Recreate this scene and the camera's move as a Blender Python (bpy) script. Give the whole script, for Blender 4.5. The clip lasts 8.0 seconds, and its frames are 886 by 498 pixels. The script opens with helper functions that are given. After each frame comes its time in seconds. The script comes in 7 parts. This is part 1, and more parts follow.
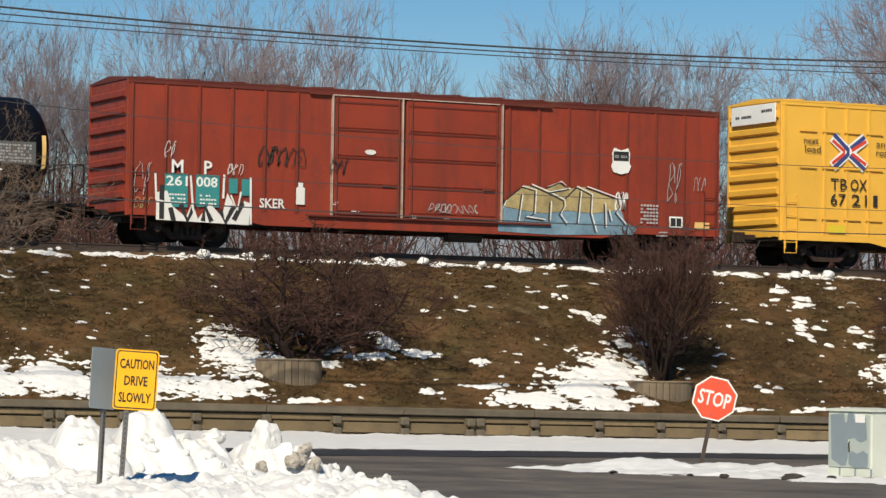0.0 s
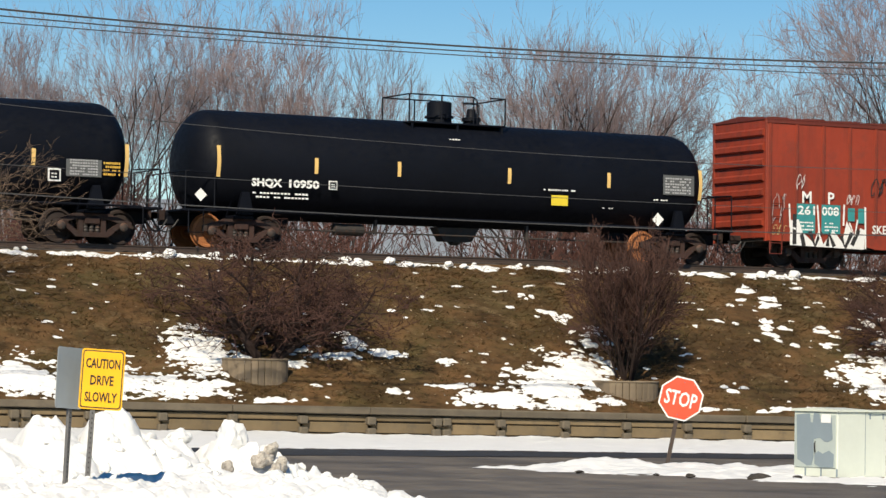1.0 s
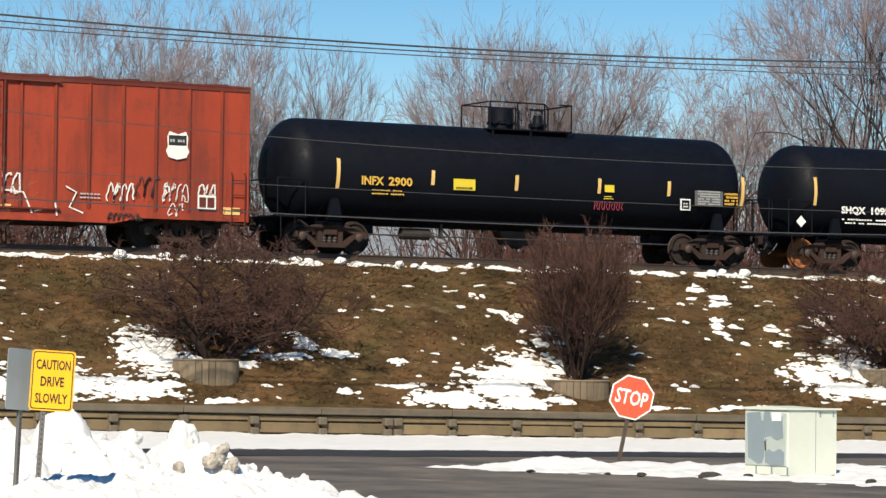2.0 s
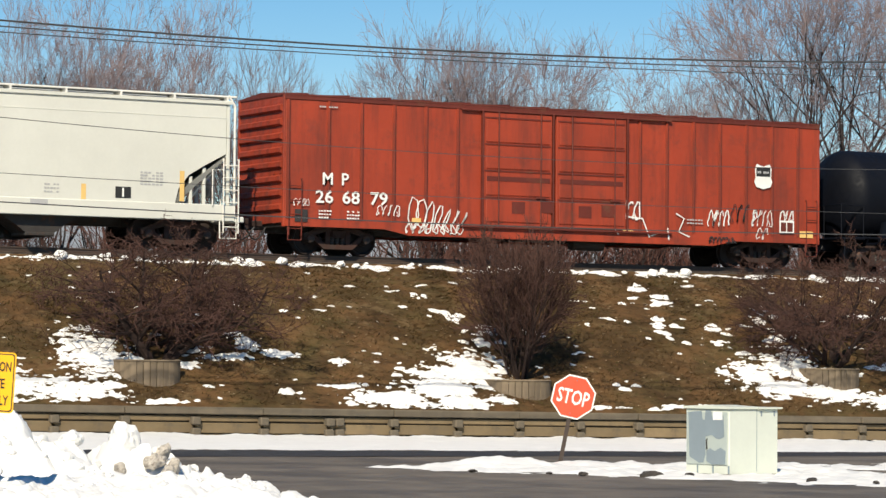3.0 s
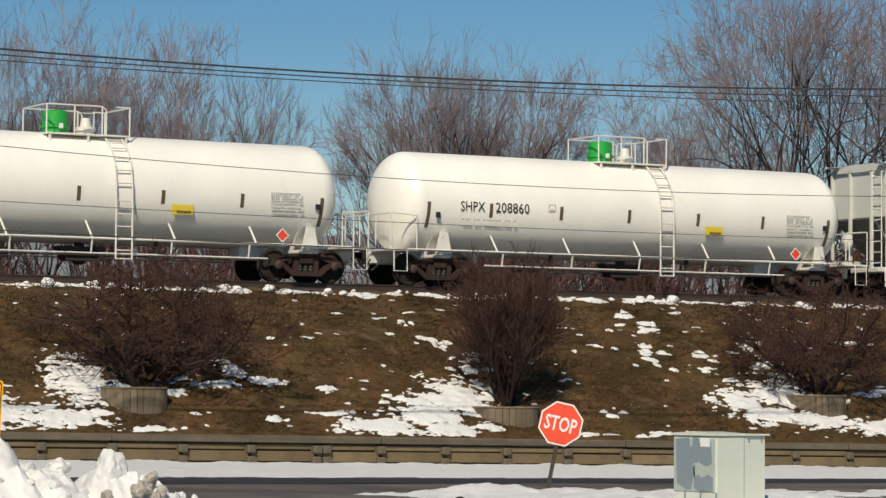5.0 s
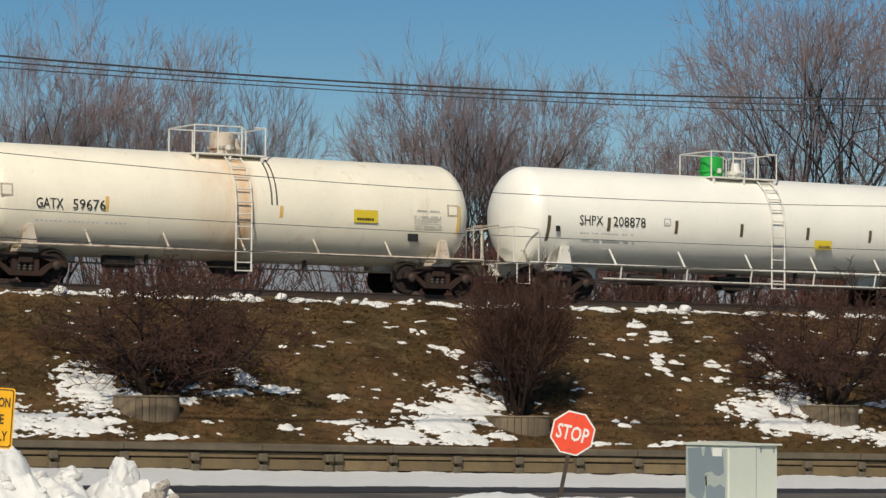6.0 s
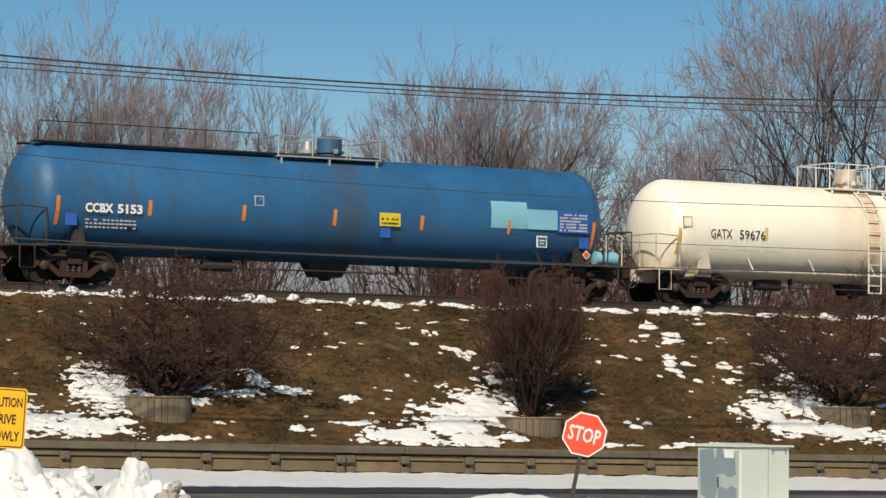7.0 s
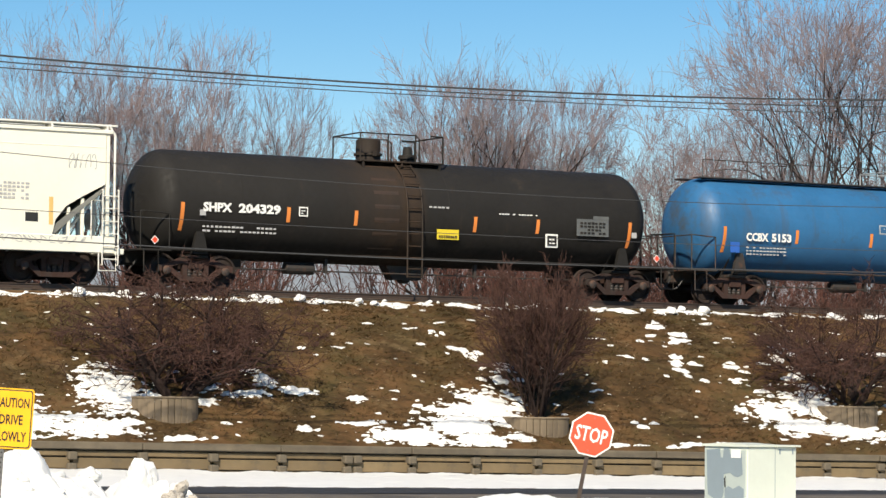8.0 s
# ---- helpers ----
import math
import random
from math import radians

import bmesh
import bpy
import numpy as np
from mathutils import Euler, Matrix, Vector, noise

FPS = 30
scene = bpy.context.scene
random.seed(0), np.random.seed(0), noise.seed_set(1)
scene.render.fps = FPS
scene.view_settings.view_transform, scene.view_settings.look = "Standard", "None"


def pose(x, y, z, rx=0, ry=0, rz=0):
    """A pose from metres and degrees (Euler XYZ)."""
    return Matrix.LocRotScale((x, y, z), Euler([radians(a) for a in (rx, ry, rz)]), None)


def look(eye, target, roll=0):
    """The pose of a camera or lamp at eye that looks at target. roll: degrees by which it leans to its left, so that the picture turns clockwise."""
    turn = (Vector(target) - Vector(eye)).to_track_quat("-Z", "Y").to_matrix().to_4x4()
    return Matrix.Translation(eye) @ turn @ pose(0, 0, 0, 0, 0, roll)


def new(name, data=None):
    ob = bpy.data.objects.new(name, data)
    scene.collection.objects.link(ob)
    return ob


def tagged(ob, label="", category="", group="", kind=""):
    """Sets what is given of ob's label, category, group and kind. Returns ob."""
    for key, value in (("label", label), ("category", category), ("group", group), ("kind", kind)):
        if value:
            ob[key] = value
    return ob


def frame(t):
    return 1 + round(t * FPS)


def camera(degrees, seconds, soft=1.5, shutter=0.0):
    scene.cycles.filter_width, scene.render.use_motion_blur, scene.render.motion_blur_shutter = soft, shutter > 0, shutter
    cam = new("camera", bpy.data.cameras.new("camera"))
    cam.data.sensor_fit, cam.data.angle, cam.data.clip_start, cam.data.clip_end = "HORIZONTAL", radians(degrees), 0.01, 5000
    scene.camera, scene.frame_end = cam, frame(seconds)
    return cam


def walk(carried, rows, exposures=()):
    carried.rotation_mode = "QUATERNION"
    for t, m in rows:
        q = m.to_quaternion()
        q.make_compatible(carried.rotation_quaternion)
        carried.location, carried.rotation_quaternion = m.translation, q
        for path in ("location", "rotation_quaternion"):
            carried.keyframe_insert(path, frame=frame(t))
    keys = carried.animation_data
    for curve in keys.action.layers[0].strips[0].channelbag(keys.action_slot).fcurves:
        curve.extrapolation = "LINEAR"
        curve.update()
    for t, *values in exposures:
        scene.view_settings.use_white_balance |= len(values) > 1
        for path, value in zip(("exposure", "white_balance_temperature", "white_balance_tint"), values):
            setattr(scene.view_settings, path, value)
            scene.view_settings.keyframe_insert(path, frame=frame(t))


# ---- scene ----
import collections

cam = camera(16.82, 8.0, soft=1.45)
EYE = 1.6
# seconds, heading from +Y towards +X, pitch up, roll (picture turns clockwise), all in degrees
ROWS = [
    (0.0, 26.766, 2.303, 0.826),
    (0.5, 27.049, 2.294, 0.865),
    (1.0, 27.405, 2.308, 0.863),
    (1.5, 27.848, 2.316, 0.744),
    (3.0, 29.470, 2.325, 0.475),
    (3.5, 29.916, 2.377, 0.442),
    (4.0, 29.961, 2.521, 0.463),
    (4.5, 29.834, 2.690, 0.371),
    (6.0, 29.474, 3.013, 0.539),
    (6.5, 29.356, 3.025, 0.540),
    (7.0, 29.242, 3.032, 0.634),
    (7.5, 29.163, 3.033, 0.585),
    (8.0, 29.116, 3.034, 0.571),
]


def sight(h, p, r):
    h, p = radians(h), radians(p)
    way = Vector((math.sin(h) * math.cos(p), math.cos(h) * math.cos(p), math.sin(p)))
    eye = Vector((0, 0, EYE))
    return look(eye, eye + way, r)


EXPOSURES = [(0.0, -0.08), (0.5, 0.06), (1.0, 0.18), (1.5, 0.30), (3.0, 0.26), (3.5, 0.12), (4.0, -0.08), (4.5, -0.28), (6.0, -0.46), (6.5, -0.48), (7.0, -0.2), (7.5, 0.15), (8.0, 0.36)]
walk(cam, [(t, sight(h, p, r)) for t, h, p, r in ROWS], EXPOSURES)

# ---- light ----
SUN_DIR = Vector((-0.50, -0.60, 0.62)).normalized()
world = bpy.data.worlds.new("sky")
scene.world = world
world.use_nodes = True
wn = world.node_tree
sky = wn.nodes.new("ShaderNodeTexSky")
sky.sky_type = "NISHITA"
sky.sun_disc = False
sky.sun_elevation = math.asin(SUN_DIR.z)
sky.sun_rotation = math.atan2(SUN_DIR.x, SUN_DIR.y)
sky.altitude = 1200
sky.air_density = 1.0
sky.dust_density = 0.0
sky.ozone_density = 1.2
deep = wn.nodes.new("ShaderNodeHueSaturation")
deep.inputs["Saturation"].default_value = 1.48
wn.links.new(sky.outputs[0], deep.inputs["Color"])
wn.links.new(deep.outputs[0], wn.nodes["Background"].inputs[0])
wn.nodes["Background"].inputs[1].default_value = 0.08
sun = new("sun", bpy.data.lights.new("sun", "SUN"))
sun.data.energy = 5.4
sun.data.angle = radians(0.5)
sun.data.color = (1.0, 0.895, 0.715)
sun.matrix_world = look(SUN_DIR * 200, (0, 0, 0))


# ---- materials ----
def ramp(nt, fac, stops):
    n = nt.nodes.new("ShaderNodeValToRGB")
    while len(n.color_ramp.elements) < len(stops):
        n.color_ramp.elements.new(0.5)
    for e, (at, c) in zip(n.color_ramp.elements, stops):
        e.position = at
        e.color = (*c, 1) if len(c) == 3 else c
    nt.links.new(fac, n.inputs[0])
    return n.outputs[0]


def noise_tex(nt, scale, detail=4.0, rough=0.6, stretch=None, coord="Object"):
    tc = nt.nodes.new("ShaderNodeTexCoord")
    out = tc.outputs[coord]
    if stretch:
        mp = nt.nodes.new("ShaderNodeMapping")
        mp.inputs["Scale"].default_value = stretch
        nt.links.new(out, mp.inputs[0])
        out = mp.outputs[0]
    n = nt.nodes.new("ShaderNodeTexNoise")
    n.inputs["Scale"].default_value = scale
    n.inputs["Detail"].default_value = detail
    n.inputs["Roughness"].default_value = rough
    nt.links.new(out, n.inputs["Vector"])
    return n.outputs[0]


def mixc(nt, fac, a, b, mode="MIX"):
    n = nt.nodes.new("ShaderNodeMix")
    n.data_type = "RGBA"
    n.blend_type = mode
    if isinstance(fac, float):
        n.inputs[0].default_value = fac
    else:
        nt.links.new(fac, n.inputs[0])
    for sock, v in ((n.inputs[6], a), (n.inputs[7], b)):
        if isinstance(v, tuple):
            sock.default_value = (*v, 1)
        else:
            nt.links.new(v, sock)
    return n.outputs[2]


def mat(name, base, rough=0.6, metal=0.0, vary=0.25, big=0.5, fine=12.0, dirt=None, dirt_amt=0.0, dirt_scale=1.2,
        streak=None, island=0.0, bump=0.0, bump_scale=40.0, random_amt=0.0, spec=0.5):
    """A painted or natural surface: two scales of variation, patches of dirt, streaks that run down."""
    m = bpy.data.materials.new(name)
    m.use_nodes = True
    nt = m.node_tree
    bs = nt.nodes["Principled BSDF"]
    dark = tuple(c * (1 - vary) for c in base)
    lite = tuple(min(1, c * (1 + vary * 0.7)) for c in base)
    a = ramp(nt, noise_tex(nt, big, 5), [(0.3, dark), (0.7, lite)])
    b = ramp(nt, noise_tex(nt, fine, 3), [(0.25, (1 - vary * 0.6,) * 3), (0.75, (1.0, 1.0, 1.0))])
    col = mixc(nt, 1.0, a, b, "MULTIPLY")
    if random_amt:
        oi = nt.nodes.new("ShaderNodeObjectInfo")
        v = ramp(nt, oi.outputs["Random"], [(0.0, (1 - random_amt,) * 3), (1.0, (1.0, 1.0, 1.0))])
        col = mixc(nt, 1.0, col, v, "MULTIPLY")
    if island:
        gi = nt.nodes.new("ShaderNodeNewGeometry")
        v = ramp(nt, gi.outputs["Random Per Island"], [(0.0, (1 - island,) * 3), (1.0, (1 + island * 0.6,) * 3)])
        col = mixc(nt, 1.0, col, v, "MULTIPLY")
    if dirt:
        f = ramp(nt, noise_tex(nt, dirt_scale, 8, 0.7), [(0.62 - dirt_amt, (0, 0, 0)), (0.72, (1, 1, 1))])
        col = mixc(nt, f, col, dirt)
    if streak:
        f = ramp(nt, noise_tex(nt, 1.0, 6, 0.65, stretch=streak[1]), [(streak[2], (0, 0, 0)), (streak[2] + 0.25, (1, 1, 1))])
        mul = nt.nodes.new("ShaderNodeMath")
        mul.operation = "MULTIPLY"
        mul.inputs[1].default_value = streak[3]
        nt.links.new(f, mul.inputs[0])
        col = mixc(nt, mul.outputs[0], col, streak[0])
    nt.links.new(col, bs.inputs["Base Color"])
    r = ramp(nt, noise_tex(nt, fine * 0.5, 4), [(0.3, (max(0.03, rough * 0.8),) * 3), (0.7, (min(1, rough * 1.2),) * 3)])
    nt.links.new(r, bs.inputs["Roughness"])
    bs.inputs["Metallic"].default_value = metal
    bs.inputs["Specular IOR Level"].default_value = spec
    if bump:
        bn = nt.nodes.new("ShaderNodeBump")
        bn.inputs["Strength"].default_value = min(1.0, bump)
        bn.inputs["Distance"].default_value = 0.02
        nt.links.new(noise_tex(nt, bump_scale, 5, 0.7), bn.inputs["Height"])
        nt.links.new(bn.outputs[0], bs.inputs["Normal"])
    return m


def stained(m, colour, x0, x1, amount):
    """Adds one broad upright stain, between two places along the thing, to a material."""
    nt = m.node_tree
    bs = nt.nodes["Principled BSDF"]
    old = bs.inputs["Base Color"].links[0].from_socket
    tc = nt.nodes.new("ShaderNodeTexCoord")
    sep = nt.nodes.new("ShaderNodeSeparateXYZ")
    nt.links.new(tc.outputs["Object"], sep.inputs[0])
    mr = nt.nodes.new("ShaderNodeMapRange")
    mr.inputs["From Min"].default_value, mr.inputs["From Max"].default_value = x0, x1
    nt.links.new(sep.outputs["X"], mr.inputs["Value"])
    band = ramp(nt, mr.outputs[0], [(0.0, (0, 0, 0)), (0.55, (0.45,) * 3), (0.85, (1, 1, 1)), (1.0, (0, 0, 0))])
    rag = ramp(nt, noise_tex(nt, 1.0, 5, stretch=(2.5, 2.5, 0.5)), [(0.25, (0.2,) * 3), (0.7, (1, 1, 1))])
    f = mixc(nt, 1.0, band, rag, "MULTIPLY")
    k = mixc(nt, 1.0, f, (amount,) * 3, "MULTIPLY")
    nt.links.new(mixc(nt, k, old, colour), bs.inputs["Base Color"])


RUST = (0.12, 0.05, 0.025)
GRIME = (0.035, 0.03, 0.027)
down = (2.2, 2.2, 0.25)
M = {
    "red": mat("oxide red paint", (0.265, 0.033, 0.011), 0.6, vary=0.16, dirt=(0.16, 0.03, 0.016), dirt_amt=0.08, streak=((0.12, 0.024, 0.013), down, 0.47, 0.75), bump=0.15),
    "red2": mat("brown red paint", (0.32, 0.040, 0.013), 0.6, vary=0.18, dirt=(0.16, 0.03, 0.016), dirt_amt=0.07, streak=((0.11, 0.022, 0.012), down, 0.46, 0.8), bump=0.1),
    "red_dark": mat("dark red trim", (0.12, 0.018, 0.009), 0.65, vary=0.25, dirt=RUST, dirt_amt=0.08),
    "yellow": mat("railcar yellow paint", (0.78, 0.43, 0.055), 0.5, vary=0.08, streak=((0.45, 0.25, 0.06), down, 0.6, 0.4)),
    "black": mat("gloss black paint", (0.0032, 0.0044, 0.0085), 0.6, vary=0.3, spec=0.15),
    "black_worn": mat("worn black paint", (0.019, 0.0175, 0.016), 0.68, vary=0.2, dirt=(0.045, 0.033, 0.023), dirt_amt=0.02, dirt_scale=0.5, streak=((0.08, 0.05, 0.03), (1.0, 1.0, 0.2), 0.62, 0.6), spec=0.22),
    "white": mat("white tank paint", (0.92, 0.90, 0.82), 0.4, vary=0.06, streak=((0.5, 0.45, 0.36), (3.0, 3.0, 0.3), 0.62, 0.3)),
    "white_stained": mat("stained white tank paint", (0.92, 0.86, 0.71), 0.45, vary=0.08, dirt=(0.62, 0.45, 0.26), dirt_amt=0.02, dirt_scale=0.5, streak=((0.5, 0.33, 0.16), (2.5, 2.5, 0.25), 0.58, 0.5)),
    "blue": mat("blue tank paint", (0.025, 0.125, 0.28), 0.52, vary=0.22, dirt=(0.05, 0.06, 0.07), dirt_amt=0.05, dirt_scale=0.6, streak=((0.06, 0.06, 0.06), (1.5, 1.5, 0.1), 0.55, 0.7)),
    "blue_bright": mat("bright blue touch up", (0.03, 0.12, 0.46), 0.5, vary=0.2),
    "blue_pale": mat("pale blue primer patch", (0.22, 0.48, 0.60), 0.55, vary=0.08),
    "hopper": mat("pale grey hopper paint", (0.60, 0.60, 0.54), 0.5, vary=0.06, streak=((0.4, 0.38, 0.33), (2.0, 2.0, 0.25), 0.6, 0.35)),
    "hopper_white": mat("cream hopper paint", (0.79, 0.77, 0.66), 0.5, vary=0.06, streak=((0.45, 0.4, 0.33), (2.0, 2.0, 0.25), 0.6, 0.3)),
    "hopper_shade": mat("shaded grey slope sheet", (0.2, 0.2, 0.18), 0.6, vary=0.2),
    "steel_dark": mat("dark running gear steel", (0.035, 0.03, 0.027), 0.7, vary=0.35, dirt=RUST, dirt_amt=0.1, dirt_scale=3),
    "truck": mat("rusty truck casting", (0.045, 0.019, 0.013), 0.85, vary=0.35, dirt=(0.03, 0.025, 0.02), dirt_amt=0.12, dirt_scale=4, random_amt=0.5),
    "wheel": mat("worn wheel steel", (0.026, 0.018, 0.015), 0.7, vary=0.3, spec=0.3),
    "wheel_rust": mat("orange rusted wheel", (0.30, 0.11, 0.035), 0.7, vary=0.3),
    "galv": mat("galvanised steel", (0.42, 0.43, 0.42), 0.5, metal=0.4, vary=0.15),
    "white_steel": mat("white painted steelwork", (0.74, 0.72, 0.66), 0.5, vary=0.12, dirt=(0.3, 0.2, 0.12), dirt_amt=0.02, dirt_scale=4),
    "white_rusty": mat("rust stained white steelwork", (0.62, 0.54, 0.44), 0.6, vary=0.2, dirt=(0.20, 0.085, 0.035), dirt_amt=0.10, dirt_scale=3.0, streak=((0.16, 0.075, 0.04), (4, 4, 0.6), 0.5, 0.7)),
    "letter_white": mat("white lettering", (0.8, 0.8, 0.77), 0.6, vary=0.1),
    "letter_amber": mat("amber lettering", (0.70, 0.42, 0.06), 0.6, vary=0.2),
    "letter_pale": mat("faded grey lettering", (0.56, 0.55, 0.51), 0.6, vary=0.15),
    "letter_grey": mat("grey lettering", (0.42, 0.42, 0.42), 0.6, vary=0.15),
    "letter_black": mat("black lettering", (0.02, 0.02, 0.02), 0.6, vary=0.2),
    "sign_black": mat("black sign film", (0.015, 0.015, 0.015), 0.5, vary=0.15),
    "tape": mat("amber reflective tape", (0.76, 0.50, 0.17), 0.45, vary=0.12),
    "tape_orange": mat("orange reflective tape", (0.75, 0.24, 0.05), 0.45, vary=0.12),
    "tape_dark": mat("brown weathered tape", (0.13, 0.09, 0.05), 0.6, vary=0.2),
    "placard": mat("yellow placard", (0.68, 0.52, 0.03), 0.5, vary=0.08),
    "green": mat("green valve housing", (0.02, 0.36, 0.05), 0.45, vary=0.12),
    "teal": mat("teal paint patch", (0.035, 0.24, 0.24), 0.6, vary=0.15),
    "graf_white": mat("white spray paint", (0.74, 0.73, 0.7), 0.7, vary=0.12),
    "graf_black": mat("black spray paint", (0.025, 0.022, 0.022), 0.7, vary=0.3),
    "graf_blue": mat("pale blue spray paint", (0.17, 0.28, 0.36), 0.7, vary=0.35, big=1.5),
    "graf_gold": mat("ochre spray paint", (0.42, 0.33, 0.15), 0.7, vary=0.35, big=1.5),
    "asphalt": mat("wet worn asphalt", (0.175, 0.147, 0.114), 0.75, vary=0.45, big=0.25, fine=2.0, dirt=(0.05, 0.043, 0.036), dirt_amt=0.13, dirt_scale=0.28, streak=((0.045, 0.039, 0.033), (0.45, 0.28, 1.0), 0.46, 0.85), bump=0.3, bump_scale=60),
    "asphalt_dark": mat("dark new asphalt", (0.028, 0.027, 0.027), 0.75, vary=0.3, big=0.4, fine=8, bump=0.3, bump_scale=60),
    "snow": mat("old packed snow", (0.76, 0.755, 0.735), 0.6, vary=0.05, big=1.2, fine=18, dirt=(0.5, 0.46, 0.40), dirt_amt=-0.03, dirt_scale=1.6, bump=0.5, bump_scale=14),
    "snow_shaded": mat("shade blue old snow with leaf litter", (0.22, 0.25, 0.285), 0.8, vary=0.3, big=0.5, fine=4, dirt=(0.12, 0.105, 0.10), dirt_amt=0.03, dirt_scale=0.8),
    "clod": mat("dark frozen clod", (0.05, 0.042, 0.035), 0.85, vary=0.4, big=4, fine=20, bump=0.6),
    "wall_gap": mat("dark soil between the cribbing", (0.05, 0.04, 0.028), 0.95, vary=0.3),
    "snow_dirty": mat("dirty snow lump", (0.55, 0.50, 0.43), 0.7, vary=0.25, big=2, fine=12, dirt=(0.13, 0.10, 0.078), dirt_amt=0.15, dirt_scale=3.5, bump=0.6, bump_scale=14),
    "soil": mat("dead grass turf", (0.080, 0.049, 0.022), 0.95, vary=0.5, big=0.6, fine=5.0, dirt=(0.064, 0.055, 0.022), dirt_amt=0.17, dirt_scale=0.3, streak=((0.055, 0.036, 0.02), (0.9, 2.0, 2.0), 0.5, 0.75), bump=0.9, bump_scale=9, spec=0.1),
    "field": mat("winter field", (0.12, 0.10, 0.06), 0.95, vary=0.4, big=0.05, fine=1.0, spec=0.1),
    "ballast": mat("dark ballast stone", (0.075, 0.065, 0.055), 0.9, vary=0.5, big=2, fine=14, bump=1.0, bump_scale=14),
    "concrete": mat("stained tan concrete cribbing", (0.215, 0.155, 0.082), 0.85, vary=0.22, big=0.8, fine=9, dirt=(0.075, 0.06, 0.04), dirt_amt=0.10, dirt_scale=1.1, streak=((0.12, 0.09, 0.06), (2.5, 2.5, 0.5), 0.58, 0.5), bump=0.3, random_amt=0.35),
    "concrete_cap": mat("grey brown concrete cap", (0.13, 0.105, 0.072), 0.9, vary=0.3, big=0.8, fine=8, dirt=(0.07, 0.06, 0.045), dirt_amt=0.08, dirt_scale=1.2, bump=0.4),
    "plank": mat("weathered planter boards", (0.21, 0.16, 0.105), 0.85, vary=0.25, fine=14, streak=((0.07, 0.05, 0.035), (7, 7, 0.6), 0.5, 0.6), random_amt=0.35),
    "post_rusty": mat("rusty sign post", (0.075, 0.055, 0.045), 0.75, metal=0.2, vary=0.35),
    "bark": mat("grey brown bark", (0.05, 0.039, 0.037), 0.9, vary=0.35, big=1, fine=10, spec=0.2),
    "twig": mat("pale bare twigs", (0.265, 0.210, 0.212), 0.9, vary=0.3, big=0.4, fine=4, spec=0.2),
    "straggler_twig": mat("tan brown twigs", (0.19, 0.135, 0.095), 0.9, vary=0.3, big=0.4, fine=4, spec=0.2),
    "thicket_twig": mat("red brown thicket twigs", (0.16, 0.075, 0.06), 0.9, vary=0.3, big=0.4, fine=4, spec=0.2, random_amt=0.4),
    "bush_stem": mat("dark shrub stems", (0.030, 0.019, 0.016), 0.9, vary=0.35, spec=0.2),
    "bush_twig": mat("red brown shrub twigs", (0.070, 0.036, 0.028), 0.9, vary=0.35, big=0.8, fine=6, spec=0.2),
    "straw": mat("dry straw grass", (0.14, 0.084, 0.036), 0.95, island=0.55, vary=0.4, big=0.5, fine=4, spec=0.1),
    "litter": mat("pale dead leaf", (0.30, 0.23, 0.15), 0.9, island=0.6, vary=0.3, spec=0.1),
    "stencil_grey": mat("grey stencil block", (0.11, 0.115, 0.115), 0.6, vary=0.2),
    "grass": mat("dull green grass", (0.085, 0.078, 0.025), 0.95, island=0.5, vary=0.4, big=0.5, fine=4, spec=0.1),
    "stop_red": mat("red sign sheeting", (0.82, 0.075, 0.028), 0.45, vary=0.08, big=2),
    "sign_white": mat("white sign sheeting", (0.80, 0.79, 0.76), 0.45, vary=0.06),
    "sign_yellow": mat("amber sign sheeting", (0.87, 0.44, 0.006), 0.45, vary=0.06),
    "sign_back": mat("bare aluminium sign back", (0.36, 0.39, 0.40), 0.5, metal=0.3, vary=0.12),
    "post": mat("grey steel post", (0.16, 0.155, 0.15), 0.6, metal=0.4, vary=0.25),
    "box_green": mat("pale green cabinet paint", (0.60, 0.63, 0.55), 0.5, vary=0.08, streak=((0.4, 0.42, 0.33), (4, 4, 0.5), 0.62, 0.5)),
    "box_door_shaded": mat("shade darkened grey green door paint", (0.40, 0.45, 0.42), 0.55, vary=0.1, streak=((0.33, 0.35, 0.3), (4, 4, 0.5), 0.6, 0.5)),
    "box_grey": mat("grey touch up paint", (0.22, 0.27, 0.30), 0.6, vary=0.12),
    "rail": mat("rail steel", (0.10, 0.07, 0.055), 0.5, metal=0.5, vary=0.2),
    "tie": mat("creosoted timber tie", (0.05, 0.038, 0.03), 0.9, vary=0.3),
    "wire": mat("weathered line wire", (0.07, 0.07, 0.07), 0.4, metal=0.3, vary=0.1),
    "door_scrape": mat("scraped pale door edge", (0.50, 0.40, 0.33), 0.6, vary=0.35, dirt=(0.2, 0.05, 0.03), dirt_amt=0.12, dirt_scale=4),
    "hole": mat("dark hole", (0.012, 0.011, 0.01), 0.9, vary=0.2),
}

stained(M["white_stained"], (0.62, 0.33, 0.13), -2.2, 0.35, 0.9)
stained(M["blue"], (0.06, 0.06, 0.06), -1.6, 0.9, 0.75)
stained(M["black_worn"], (0.06, 0.035, 0.02), -3.0, 0.2, 0.8)

